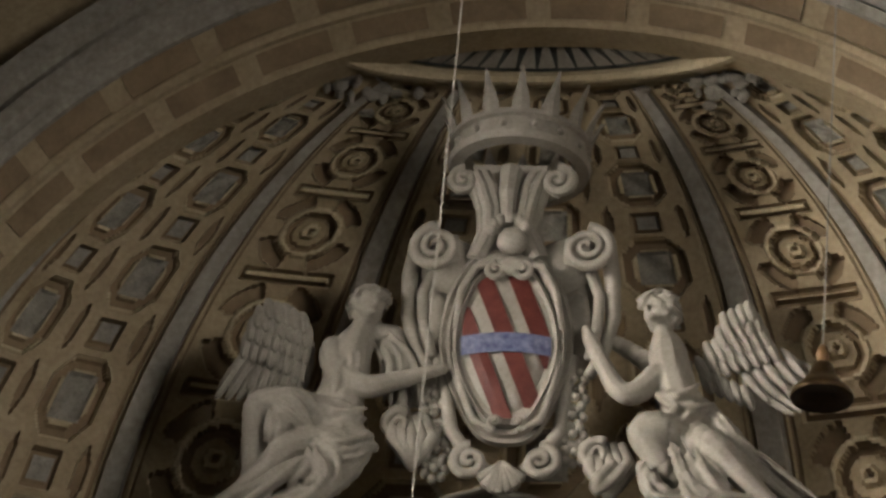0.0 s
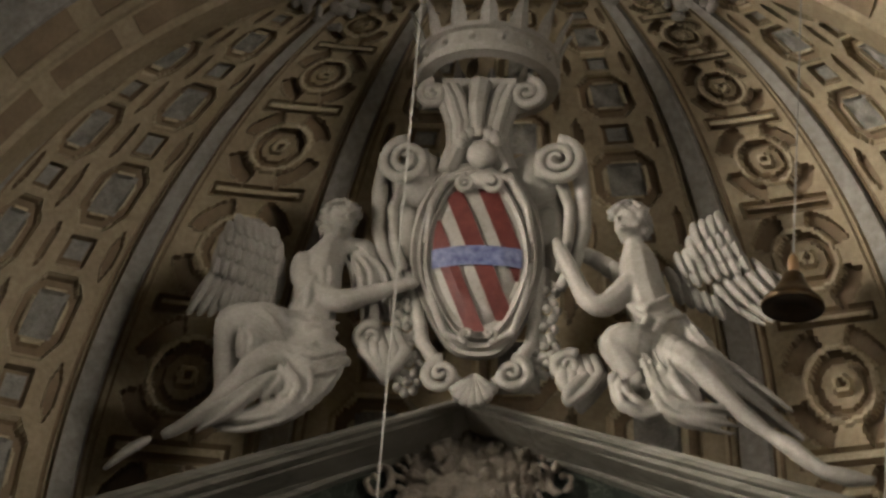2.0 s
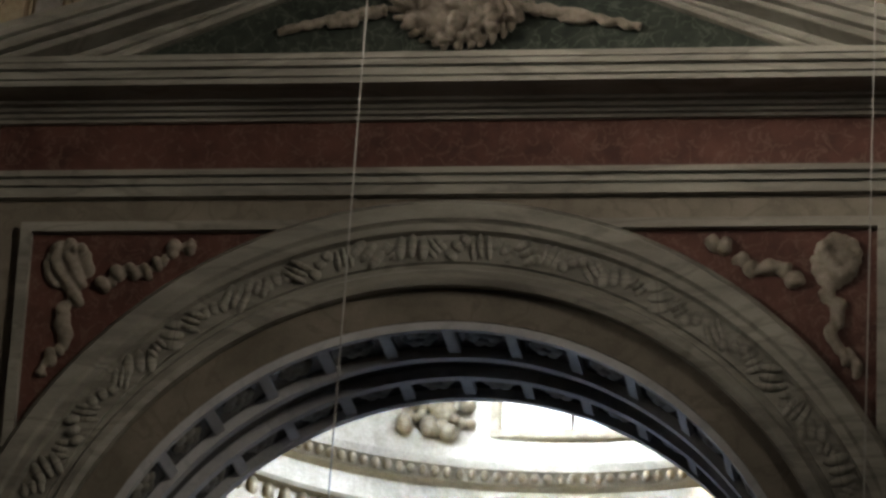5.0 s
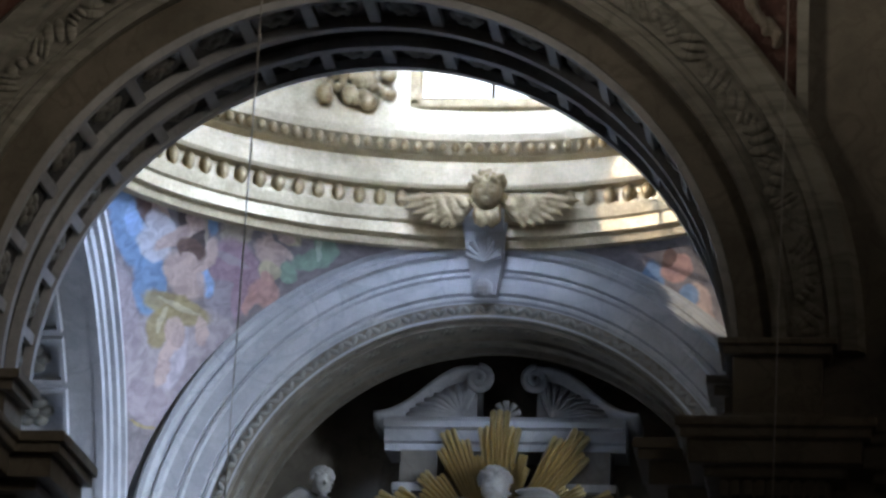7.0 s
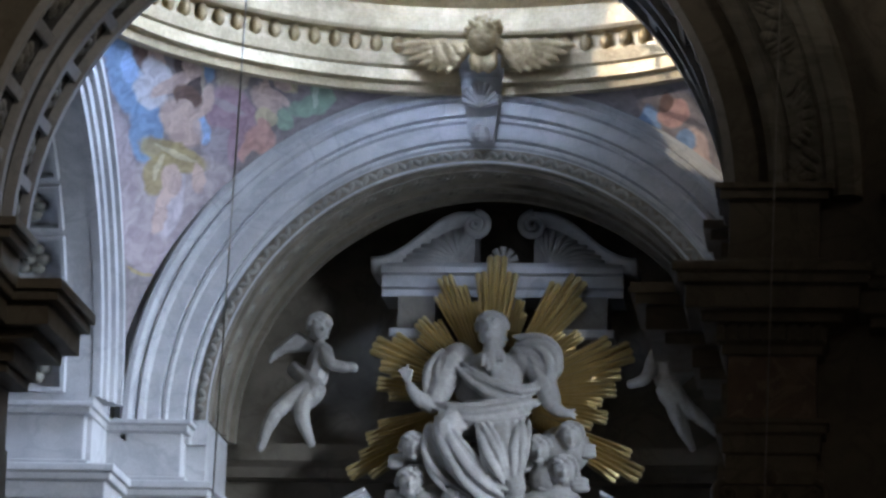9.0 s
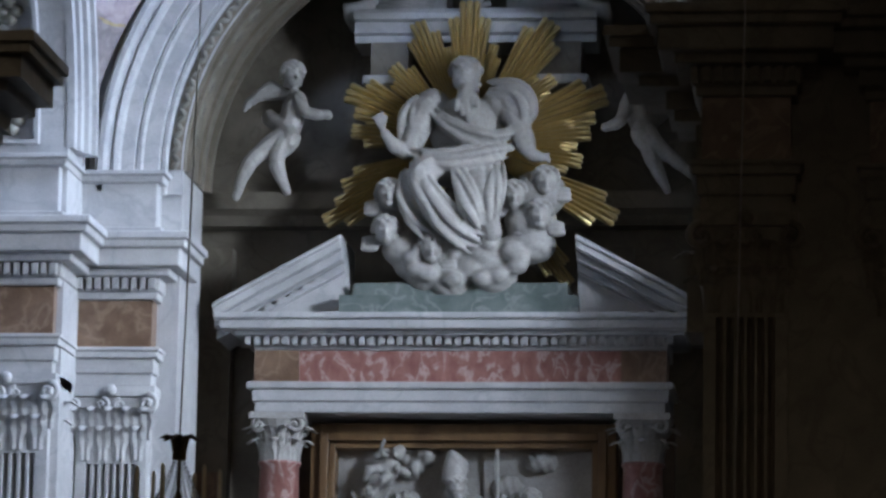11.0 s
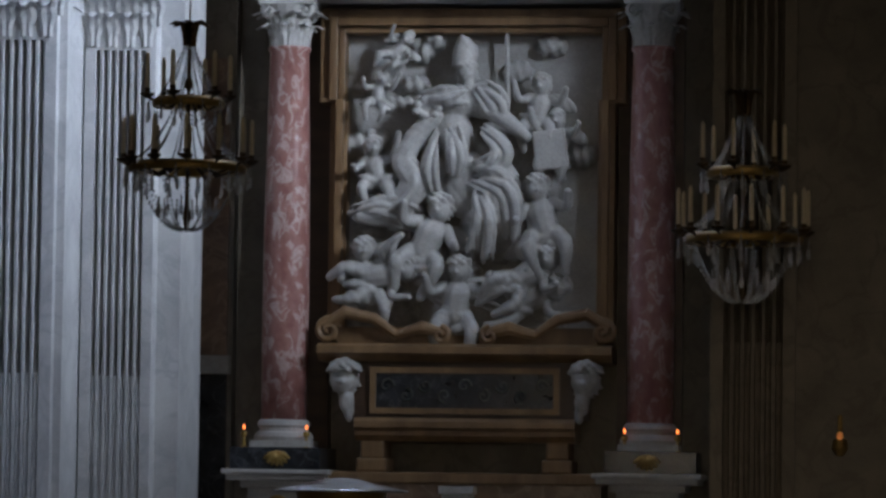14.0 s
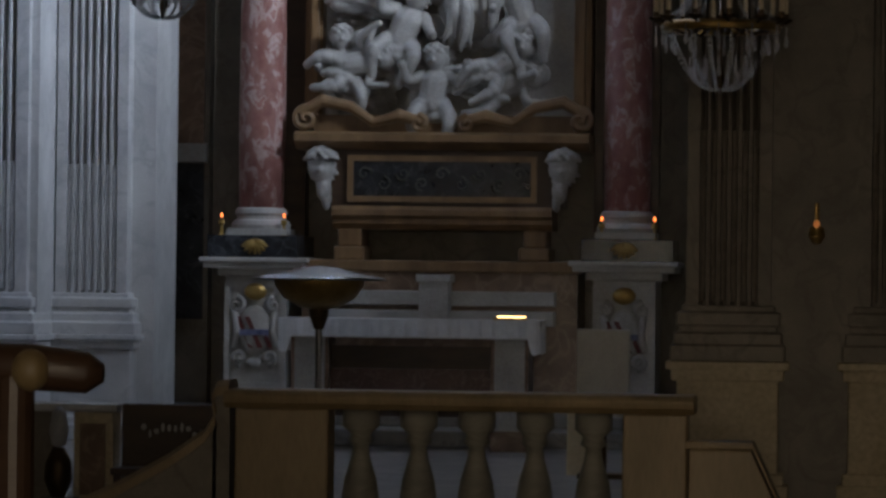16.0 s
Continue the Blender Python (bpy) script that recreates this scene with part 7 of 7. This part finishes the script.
for k in range(5):
    blob(bm, (wx - 0.1 + 0.05 * k, wy - 0.06, wz - 0.12 - 0.03 * (k % 2)), (0.05, 0.05, 0.12), 6)
tagged(carved("winged_head", bm, OLDGILT, 0.012, None, "", 0.012, 0.006, heads=[((wx, wy - 0.12, wz + 0.10), 0.16, (0, -0.95, -0.2))]), "gilded stucco winged cherub head on the ring cornice", "statue")


# ---- hanging things ----
def cable(name, top, low, parent, r=0.008):
    bm = B()
    tube(bm, [top, low], r, 8)
    return part(name, bm, CABLE, parent, "thin dull steel cable")


def chandelier(at, cable_top, label):
    cx, cy, cz = at
    t = thing("chandelier", label, "chandelier", "", "chandeliers", at)
    bm = B()
    lathe(bm, [(0, 1.42), (0.03, 1.40), (0.04, 1.32), (0.012, 1.28), (0.012, 1.05), (0.03, 1.0), (0.012, 0.95), (0.012, 0.6), (0.03, 0.5), (0.012, 0.42), (0.012, 0.2), (0.03, 0.1), (0.012, 0.02), (0, 0)], (0, 0, 0), 14)
    part("stem", bm, BRONZE, t, smooth=True)
    bm = B()
    for k in range(6):
        a = k * math.pi / 3
        acanthus(bm, (0.03 * math.sin(a), -0.03 * math.cos(a), 1.26), 0.07, 0.16, 0.07, a)
    part("canopy", bm, BRONZE, t, "dark bronze leaf canopy")
    for rr, zz, n in ((0.22, 0.88, 6), (0.37, 0.44, 12)):
        ring = new("ring")
        ring.parent = t
        bm = B()
        lathe(bm, [(rr - 0.03, zz - 0.03), (rr + 0.02, zz - 0.035), (rr + 0.03, zz), (rr, zz + 0.03), (rr - 0.03, zz - 0.03)], (0, 0, 0), 36)
        part("hoop", bm, BRASS, ring, "aged brass hoop", smooth=True)
        for k in range(n):
            a = 2 * math.pi * (k + 0.3) / n
            c, s = math.cos(a), math.sin(a)
            bm = B()
            tube(bm, [(0.03 * c, 0.03 * s, zz + 0.05), (rr * 0.6 * c, rr * 0.6 * s, zz - 0.05), (rr * c, rr * s, zz), ((rr + 0.06) * c, (rr + 0.06) * s, zz + 0.03)], 0.010, 6)
            lathe(bm, [(0.012, 0), (0.045, 0.02), (0.05, 0.035), (0.02, 0.04), (0.02, 0.07), (0, 0.07)], ((rr + 0.06) * c, (rr + 0.06) * s, zz + 0.02), 10)
            part("arm", bm, BRONZE, ring, "dark bronze candle arm")
            bm = B()
            lathe(bm, [(0, 0), (0.016, 0), (0.015, 0.22), (0.006, 0.245), (0, 0.245)], ((rr + 0.06) * c, (rr + 0.06) * s, zz + 0.085), 8)
            part("candle", bm, WAX, ring, "cream candle")
    def string(p0, p1, sag, n, name):
        bm = B()
        for i in range(n + 1):
            f = i / n
            p = Vector(p0).lerp(Vector(p1), f) - Vector((0, 0, sag * 4 * f * (1 - f)))
            blob(bm, p, (0.009, 0.009, 0.013), 3)
        part(name, bm, GLASS, t, "string of clear crystal beads")

    for k in range(12):
        a = 2 * math.pi * k / 12
        c, s = math.cos(a), math.sin(a)
        string((0.04 * c, 0.04 * s, 1.24), (0.20 * c, 0.20 * s, 0.92), 0.02, 13, "crystal_string")
        string((0.10 * c, 0.10 * s, 0.84), (0.35 * c, 0.35 * s, 0.50), 0.05, 16, "crystal_string")
    for k in range(14):
        a = 2 * math.pi * k / 14
        c, s = math.cos(a), math.sin(a)
        string((0.36 * c, 0.36 * s, 0.42), (0.05 * c, 0.05 * s, 0.02), 0.10, 18, "crystal_basket")
    for k in range(12):
        a = 2 * math.pi * k / 12
        for rr, zz in ((0.43, 0.42), (0.28, 0.86), (0.36, 0.38), (0.20, 0.22)):
            x, y = rr * math.cos(a), rr * math.sin(a)
            bm = B()
            tube(bm, [(x, y, zz + 0.02), (x, y, zz - 0.04)], 0.006, 5)
            blob(bm, (x, y, zz - 0.08), (0.015, 0.010, 0.042), 4)
            part("crystal_drop", bm, GLASS, t, "clear crystal drop")
    top = Vector(cable_top) - Vector(at)
    cable("cable", top, (0, 0, 1.40), t, 0.0065)
    return t


chandelier((-0.40, 25.0, 3.34), (-0.09, 25.0, 21.5), "bronze and crystal chandelier with cream candles, on a long cable")
chandelier((3.33, 25.0, 2.88), (3.62, 25.0, 21.5), "unlit bronze and crystal chandelier hanging in the dark")
bell = thing("pendant_lamp", "dark bronze bell-shaped pendant lamp with amber neck on a cable", "lamp", at=(2.80, 25.0, 14.88))
bm = B()
lathe(bm, [(0.0, 0.07), (0.12, 0.06), (0.235, 0.0), (0.242, 0.02), (0.225, 0.06), (0.16, 0.12), (0.105, 0.20), (0.08, 0.28), (0.06, 0.30), (0, 0.30)], (0, 0, 0), 24)
part("shade", bm, BRONZE, bell, smooth=True)
bm = B()
lathe(bm, [(0.05, 0.30), (0.045, 0.34), (0.05, 0.37), (0.04, 0.42), (0.015, 0.46), (0, 0.47)], (0, 0, 0), 14)
part("neck", bm, WOOD, bell, "amber brass neck", smooth=True)
cable("cable", (0.10, 0, 6.8), (0, 0, 0.46), bell, 0.006)

# ---- things on the chapel floor ----
table = thing("altar_table", "altar table with a white lace-edged cloth", "table")
bm = B()
box(bm, -1.22, 1.22, 36.0, 36.6, 1.19, 1.25)
part("tabletop", bm, WHITE, table)
for s in (-1, 1):
    boxed("leg", (*sorted((s * 0.78, s * 1.15)), 36.05, 36.55, 0.0, 1.19), BROWNPANEL, table, "", 0.01)
    boxed("leg_panel", (*sorted((s * 0.82, s * 1.11)), 36.02, 36.06, 0.2, 1.1), WHITE, table)
boxed("front_panel", (-0.78, 0.78, 36.25, 36.35, 0.32, 1.0), DARKWOOD, table)
boxed("front_rail", (-0.78, 0.78, 36.15, 36.4, 0.55, 0.78), RED, table, "red marble rail")
cloth = thing("altar_cloth", "white linen altar cloth with a lace hem", "cloth")
bm = B()
rows = []
for k in range(61):
    x = -1.26 + 2.52 * k / 60
    wv = 0.012 * math.sin(k * 1.9)
    dz = 0.16 + (0.16 if abs(x) > 1.15 else 0.0) + 0.01 * math.sin(k * 2.7)
    rows.append([(x, 35.97 + wv, 1.256 - dz), (x, 35.97 + 0.5 * wv, 1.256), (x, 36.62, 1.256), (x, 36.63 + wv, 1.256 - dz), (x, 36.64 + wv, 1.256 - dz), (x, 36.63, 1.262), (x, 35.96 + 0.5 * wv, 1.262), (x, 35.955 + wv, 1.256 - dz)])
skin(bm, rows, closed_u=True, caps=True)
part("linen", bm, CLOTH, cloth, smooth=False)
bm = B()
for k in range(80):
    x = -1.14 + 2.28 * k / 79
    blob(bm, (x, 35.955 + 0.012 * math.sin(k), 1.095), (0.016, 0.008, 0.02), 3)
part("lace_hem", bm, CLOTH, cloth, "white lace hem")
tray = thing("lit_tray", "small brass tray on the altar cloth with a glowing strip for reflected candlelight", "candle tray")
bm = B()
box(bm, 0.80, 1.12, 36.05, 36.2, 1.262, 1.285)
part("tray", bm, BRASS, tray)
# glowing slab stands for candlelight reflected on the tray
bm = B()
box(bm, 0.84, 1.10, 36.06, 36.18, 1.285, 1.30)
part("flame", bm, REFLECTED_GLOW, tray, "glowing strip standing for reflected candlelight")
# candles in front of the columns
for x in (-2.27, -1.62, 1.66, 2.20):
    c = thing("candle", "small burning red votive candle on a dark plinth", "candle", "", "votive candles", (x, 38.62, 2.08))
    bm = B()
    lathe(bm, [(0, 0), (0.04, 0), (0.02, 0.02), (0.015, 0.10), (0.035, 0.12), (0.03, 0.16), (0, 0.16)], (0, 0, 0), 10)
    part("holder", bm, BRASS, c)
    bm = B()
    blob(bm, (0, 0, 0.205), (0.010, 0.010, 0.026), 6)
    part("flame", bm, FLAME, c, "orange flame")
for s in (-1, 1):
    mount = thing("gilt_mount", "gilded bronze leaf mount on the black plinth", "ornament", "", "gilt mounts")
    for k in range(7):
        a = math.pi * (0.15 + 0.7 * k / 6) + math.pi
        bm = B()
        tube(bm, [(s * 1.9, 38.49, 2.03), (s * 1.9 + 0.08 * math.cos(a), 38.46, 2.03 + 0.07 * math.sin(a)), (s * 1.9 + 0.15 * math.cos(a), 38.47, 2.03 + 0.15 * math.sin(a))], [0.02, 0.035, 0.012], 7)
        part("leaf", bm, BRASS, mount, smooth=True)
# uplighter lamp
up = thing("floor_lamp", "steel dish uplighter on a slender pole", "lamp", at=(0.82, 24.0, 0.0))
bm = B()
lathe(bm, [(0.0, 1.71), (0.11, 1.70), (0.25, 1.66), (0.42, 1.63), (0.435, 1.622), (0.42, 1.616), (0.28, 1.622), (0, 1.66)], (0, 0, 0), 40)
part("dish", bm, STEEL, up, smooth=True)
bm = B()
lathe(bm, [(0.29, 1.62), (0.285, 1.58), (0.23, 1.50), (0.13, 1.445), (0.06, 1.43), (0, 1.43)], (0, 0, 0), 40)
part("bowl", bm, BRASS, up, "amber brass bowl", smooth=True)
bm = B()
lathe(bm, [(0, 1.43), (0.065, 1.43), (0.06, 1.38), (0.03, 1.30), (0, 1.30)], (0, 0, 0), 18)
part("collar", bm, BRONZE, up)
bm = B()
lathe(bm, [(0, 0.03), (0.022, 0.03), (0.022, 1.31), (0, 1.31)], (0, 0, 0), 12)
part("pole", bm, STEEL, up)
bm = B()
lathe(bm, [(0, 0), (0.16, 0), (0.16, 0.02), (0.03, 0.04), (0, 0.04)], (0, 0, 0), 24)
part("foot", bm, STEEL, up)
# lectern board
lect = thing("lectern", "plain off-white notice board lectern on a pale base", "lectern", at=(2.16, 31.5, 0))
bm = B()
box(bm, -0.22, 0.22, -0.02, 0.02, 0.5, 1.24)
bevelled(part("board", bm, PAPER, lect), 0.01)
bm = B()
box(bm, -0.03, 0.03, 0.02, 0.06, 0, 1.0)
box(bm, -0.2, 0.2, -0.15, 0.2, 0, 0.04)
part("stand", bm, BRONZE, lect)
bm = B()
lathe(bm, [(0, 0), (0.03, 0), (0.03, 0.42), (0, 0.42)], (1.93, 32.0, 0.62), 12)
box(bm, 1.83, 2.03, 31.9, 32.1, 0, 0.62)
tagged(part("candle_stand", bm, WAX), "thick white candle on a small stand", "candle")

# ---- balustrade of the altar rail, with curved stair rail ----
RY = 20.0
rail = thing("balustrade", "brown stone balustrade with turned balusters", "balustrade")
bm = B()
prism_x(bm, [(RY + 0.16, 0.93), (RY - 0.13, 0.93), (RY - 0.17, 0.96), (RY - 0.18, 1.00), (RY - 0.15, 1.03), (RY + 0.18, 1.03)], 0.90, 3.40)
bevelled(part("handrail", bm, TAN, rail, "worn brown handrail"), 0.012)
bm = B()
box(bm, 0.95, 3.36, RY - 0.15, RY + 0.16, 0, 0.14)
part("plinth", bm, DARK_STONE, rail)
boxed("pier", (0.96, 1.46, RY - 0.13, RY + 0.14, 0.14, 0.93), TAN, rail, "plain brown pier", 0.012)
boxed("pier", (3.02, 3.36, RY - 0.13, RY + 0.14, 0.14, 0.93), TAN, rail, "plain brown pier", 0.012)
bal = B()
lathe(bal, [(0, 0), (0.10, 0), (0.10, 0.05), (0.06, 0.07), (0.05, 0.12), (0.085, 0.22), (0.10, 0.32), (0.085, 0.42), (0.05, 0.54), (0.042, 0.60), (0.07, 0.62), (0.055, 0.66), (0.10, 0.70), (0.10, 0.79), (0, 0.79)], (0, 0, 0), 18)
bal_ob = None
for k in range(5):
    if bal_ob is None:
        bal_ob = o = part("baluster", bal, GREY, rail, "turned grey stone baluster", smooth=True)
    else:
        o = bal_ob.copy()
        scene.collection.objects.link(o)
    o.matrix_basis = Matrix.Translation((1.62 + 0.31 * k, RY, 0.14))
stair = thing("stair_rail", "brown curved stone stair parapet sweeping down", "handrail")
bm = B()
pts = [(0.93, 1.00), (0.86, 0.99), (0.84, 0.94), (0.86, 0.84), (0.80, 0.74), (0.60, 0.60), (0.35, 0.46), (0.05, 0.32), (-0.4, 0.14)]
rows = [[(x, RY - 0.16, z), (x, RY - 0.16, z + 0.05), (x, RY - 0.10, z + 0.08), (x, RY + 0.10, z + 0.08), (x, RY + 0.16, z + 0.05), (x, RY + 0.16, z)] for x, z in pts]
skin(bm, rows, closed_u=True, caps=True)
part("handrail", bm, TAN, stair)
bm = B()
rows = [[(x, RY - 0.11, 0), (x, RY - 0.11, z), (x, RY + 0.11, z), (x, RY + 0.11, 0)] for x, z in pts if x < 0.95]
skin(bm, rows, closed_u=True, caps=True)
part("parapet", bm, DARK_STONE, stair)
# plain tan panel beside the rail
kneeler = thing("kneeler", "plain tan wooden kneeler with a sloping side panel", "kneeler")
bm = B()
rows = [[(x0, 19.62, 0), (x0, 19.62, z), (x0, 19.88, z), (x0, 19.88, 0)] for x0, z in ((3.38, 0.76), (3.70, 0.76), (3.92, 0.28))]
skin(bm, rows, closed_u=True, caps=True)
bevelled(part("side_panel", bm, TAN, kneeler), 0.01)
bm = B()
rows = [[(x0, 19.60, z), (x0, 19.60, z + 0.04), (x0, 19.90, z + 0.04), (x0, 19.90, z)] for x0, z in ((3.36, 0.762), (3.71, 0.762), (3.95, 0.24))]
skin(bm, rows, closed_u=True, caps=True)
bevelled(part("top_board", bm, TAN, kneeler), 0.008)
# low wall and dark bench beyond the stair rail
low = thing("low_wall", "pale brown low marble wall with a pier", "wall")
boxed("pier", (-1.18, -0.90, 26.0, 26.3, 0, 0.68), OCHRE_LIGHT, low, "", 0.015)
boxed("pier_panel", (-1.13, -0.95, 25.97, 26.0, 0.1, 0.60), BROWNPANEL, low)
boxed("cap", (-1.9, -0.86, 25.94, 26.34, 0.68, 0.735), PALE, low, "", 0.012)
boxed("wall_panel", (-1.9, -1.32, 26.05, 26.25, 0, 0.68), DARK_STONE, low)
bench = thing("bench", "dark wooden bench back with carved openings", "bench")
boxed("back", (-0.84, -0.10, 26.0, 26.08, 0.30, 0.74), DARKWOOD, bench, "", 0.015)
boxed("seat", (-0.84, -0.10, 25.6, 26.0, 0.26, 0.31), DARKWOOD, bench, "", 0.01)
for s in (-0.82, -0.17):
    boxed("leg", (s, s + 0.05, 25.62, 26.06, 0, 0.27), DARKWOOD, bench)
random.seed(6)
bm = B()
for k in range(12):
    blob(bm, (-0.68 + 0.045 * k, 25.985, 0.55 + random.uniform(-0.04, 0.05)), (random.uniform(0.01, 0.022), 0.01, random.uniform(0.01, 0.04)), 4)
part("inlay", bm, PALE, bench, "pale carved inlay")
vase = thing("vase", "dark round-bellied vase with a pale neck on the floor", "vase", at=(-1.22, 25.7, 0.10))
bm = B()
lathe(bm, [(0, 0), (0.05, 0), (0.10, 0.12), (0.09, 0.24), (0.04, 0.34), (0, 0.34)], (0, 0, 0), 18)
part("belly", bm, BRONZE, vase, smooth=True)
bm = B()
lathe(bm, [(0, 0.34), (0.05, 0.36), (0.07, 0.46), (0.05, 0.58), (0.02, 0.62), (0, 0.62)], (0, 0, 0), 14)
part("neck", bm, PALE, vase, smooth=True)
bm = B()
box(bm, -0.12, 0.12, -0.12, 0.12, -0.10, 0.0)
part("stand", bm, DARK_STONE, vase)
# wooden stand close to the camera
st = thing("wooden_stand", "dark brown wooden stand with a rounded arm and lighter boss", "stand", at=(2.52, 8.0, -0.0))
bm = B()
lathe(bm, [(0, 0), (0.16, 0), (0.16, 0.03), (0.05, 0.06), (0.045, 1.40), (0, 1.40)], (-0.1, 0, 0), 16)
part("post", bm, DARKWOOD, st)
bm = B()
tube(bm, [(-0.4, 0, 1.41), (-0.05, 0, 1.41), (0.06, 0, 1.40), (0.095, 0, 1.40)], [0.05, 0.05, 0.045, 0.02], 14)
part("arm", bm, DARKWOOD, st, smooth=True)
bm = B()
blob(bm, (-0.055, -0.04, 1.405), (0.042, 0.04, 0.046), 9)
part("boss", bm, TAN, st, "lighter worn wooden boss", smooth=True)
# small red lamp glow in the dark side wall
sl = thing("sanctuary_lamp", "small brass sanctuary lamp with dim orange glow", "lamp", at=(3.95, 27.6, 1.92))
bm = B()
lathe(bm, [(0, 0), (0.03, 0.01), (0.06, 0.06), (0.05, 0.12), (0.02, 0.14), (0.015, 0.3), (0, 0.3)], (0, 0, 0), 14)
box(bm, -0.01, 0.01, 0, 0.66, 0.28, 0.30)
part("bracket", bm, BRASS, sl)
bm = B()
blob(bm, (0.0, -0.05, 0.15), (0.025, 0.02, 0.03), 6)
part("glow", bm, glow("dim_orange_glow", (0.8, 0.28, 0.08), 0.22), sl)
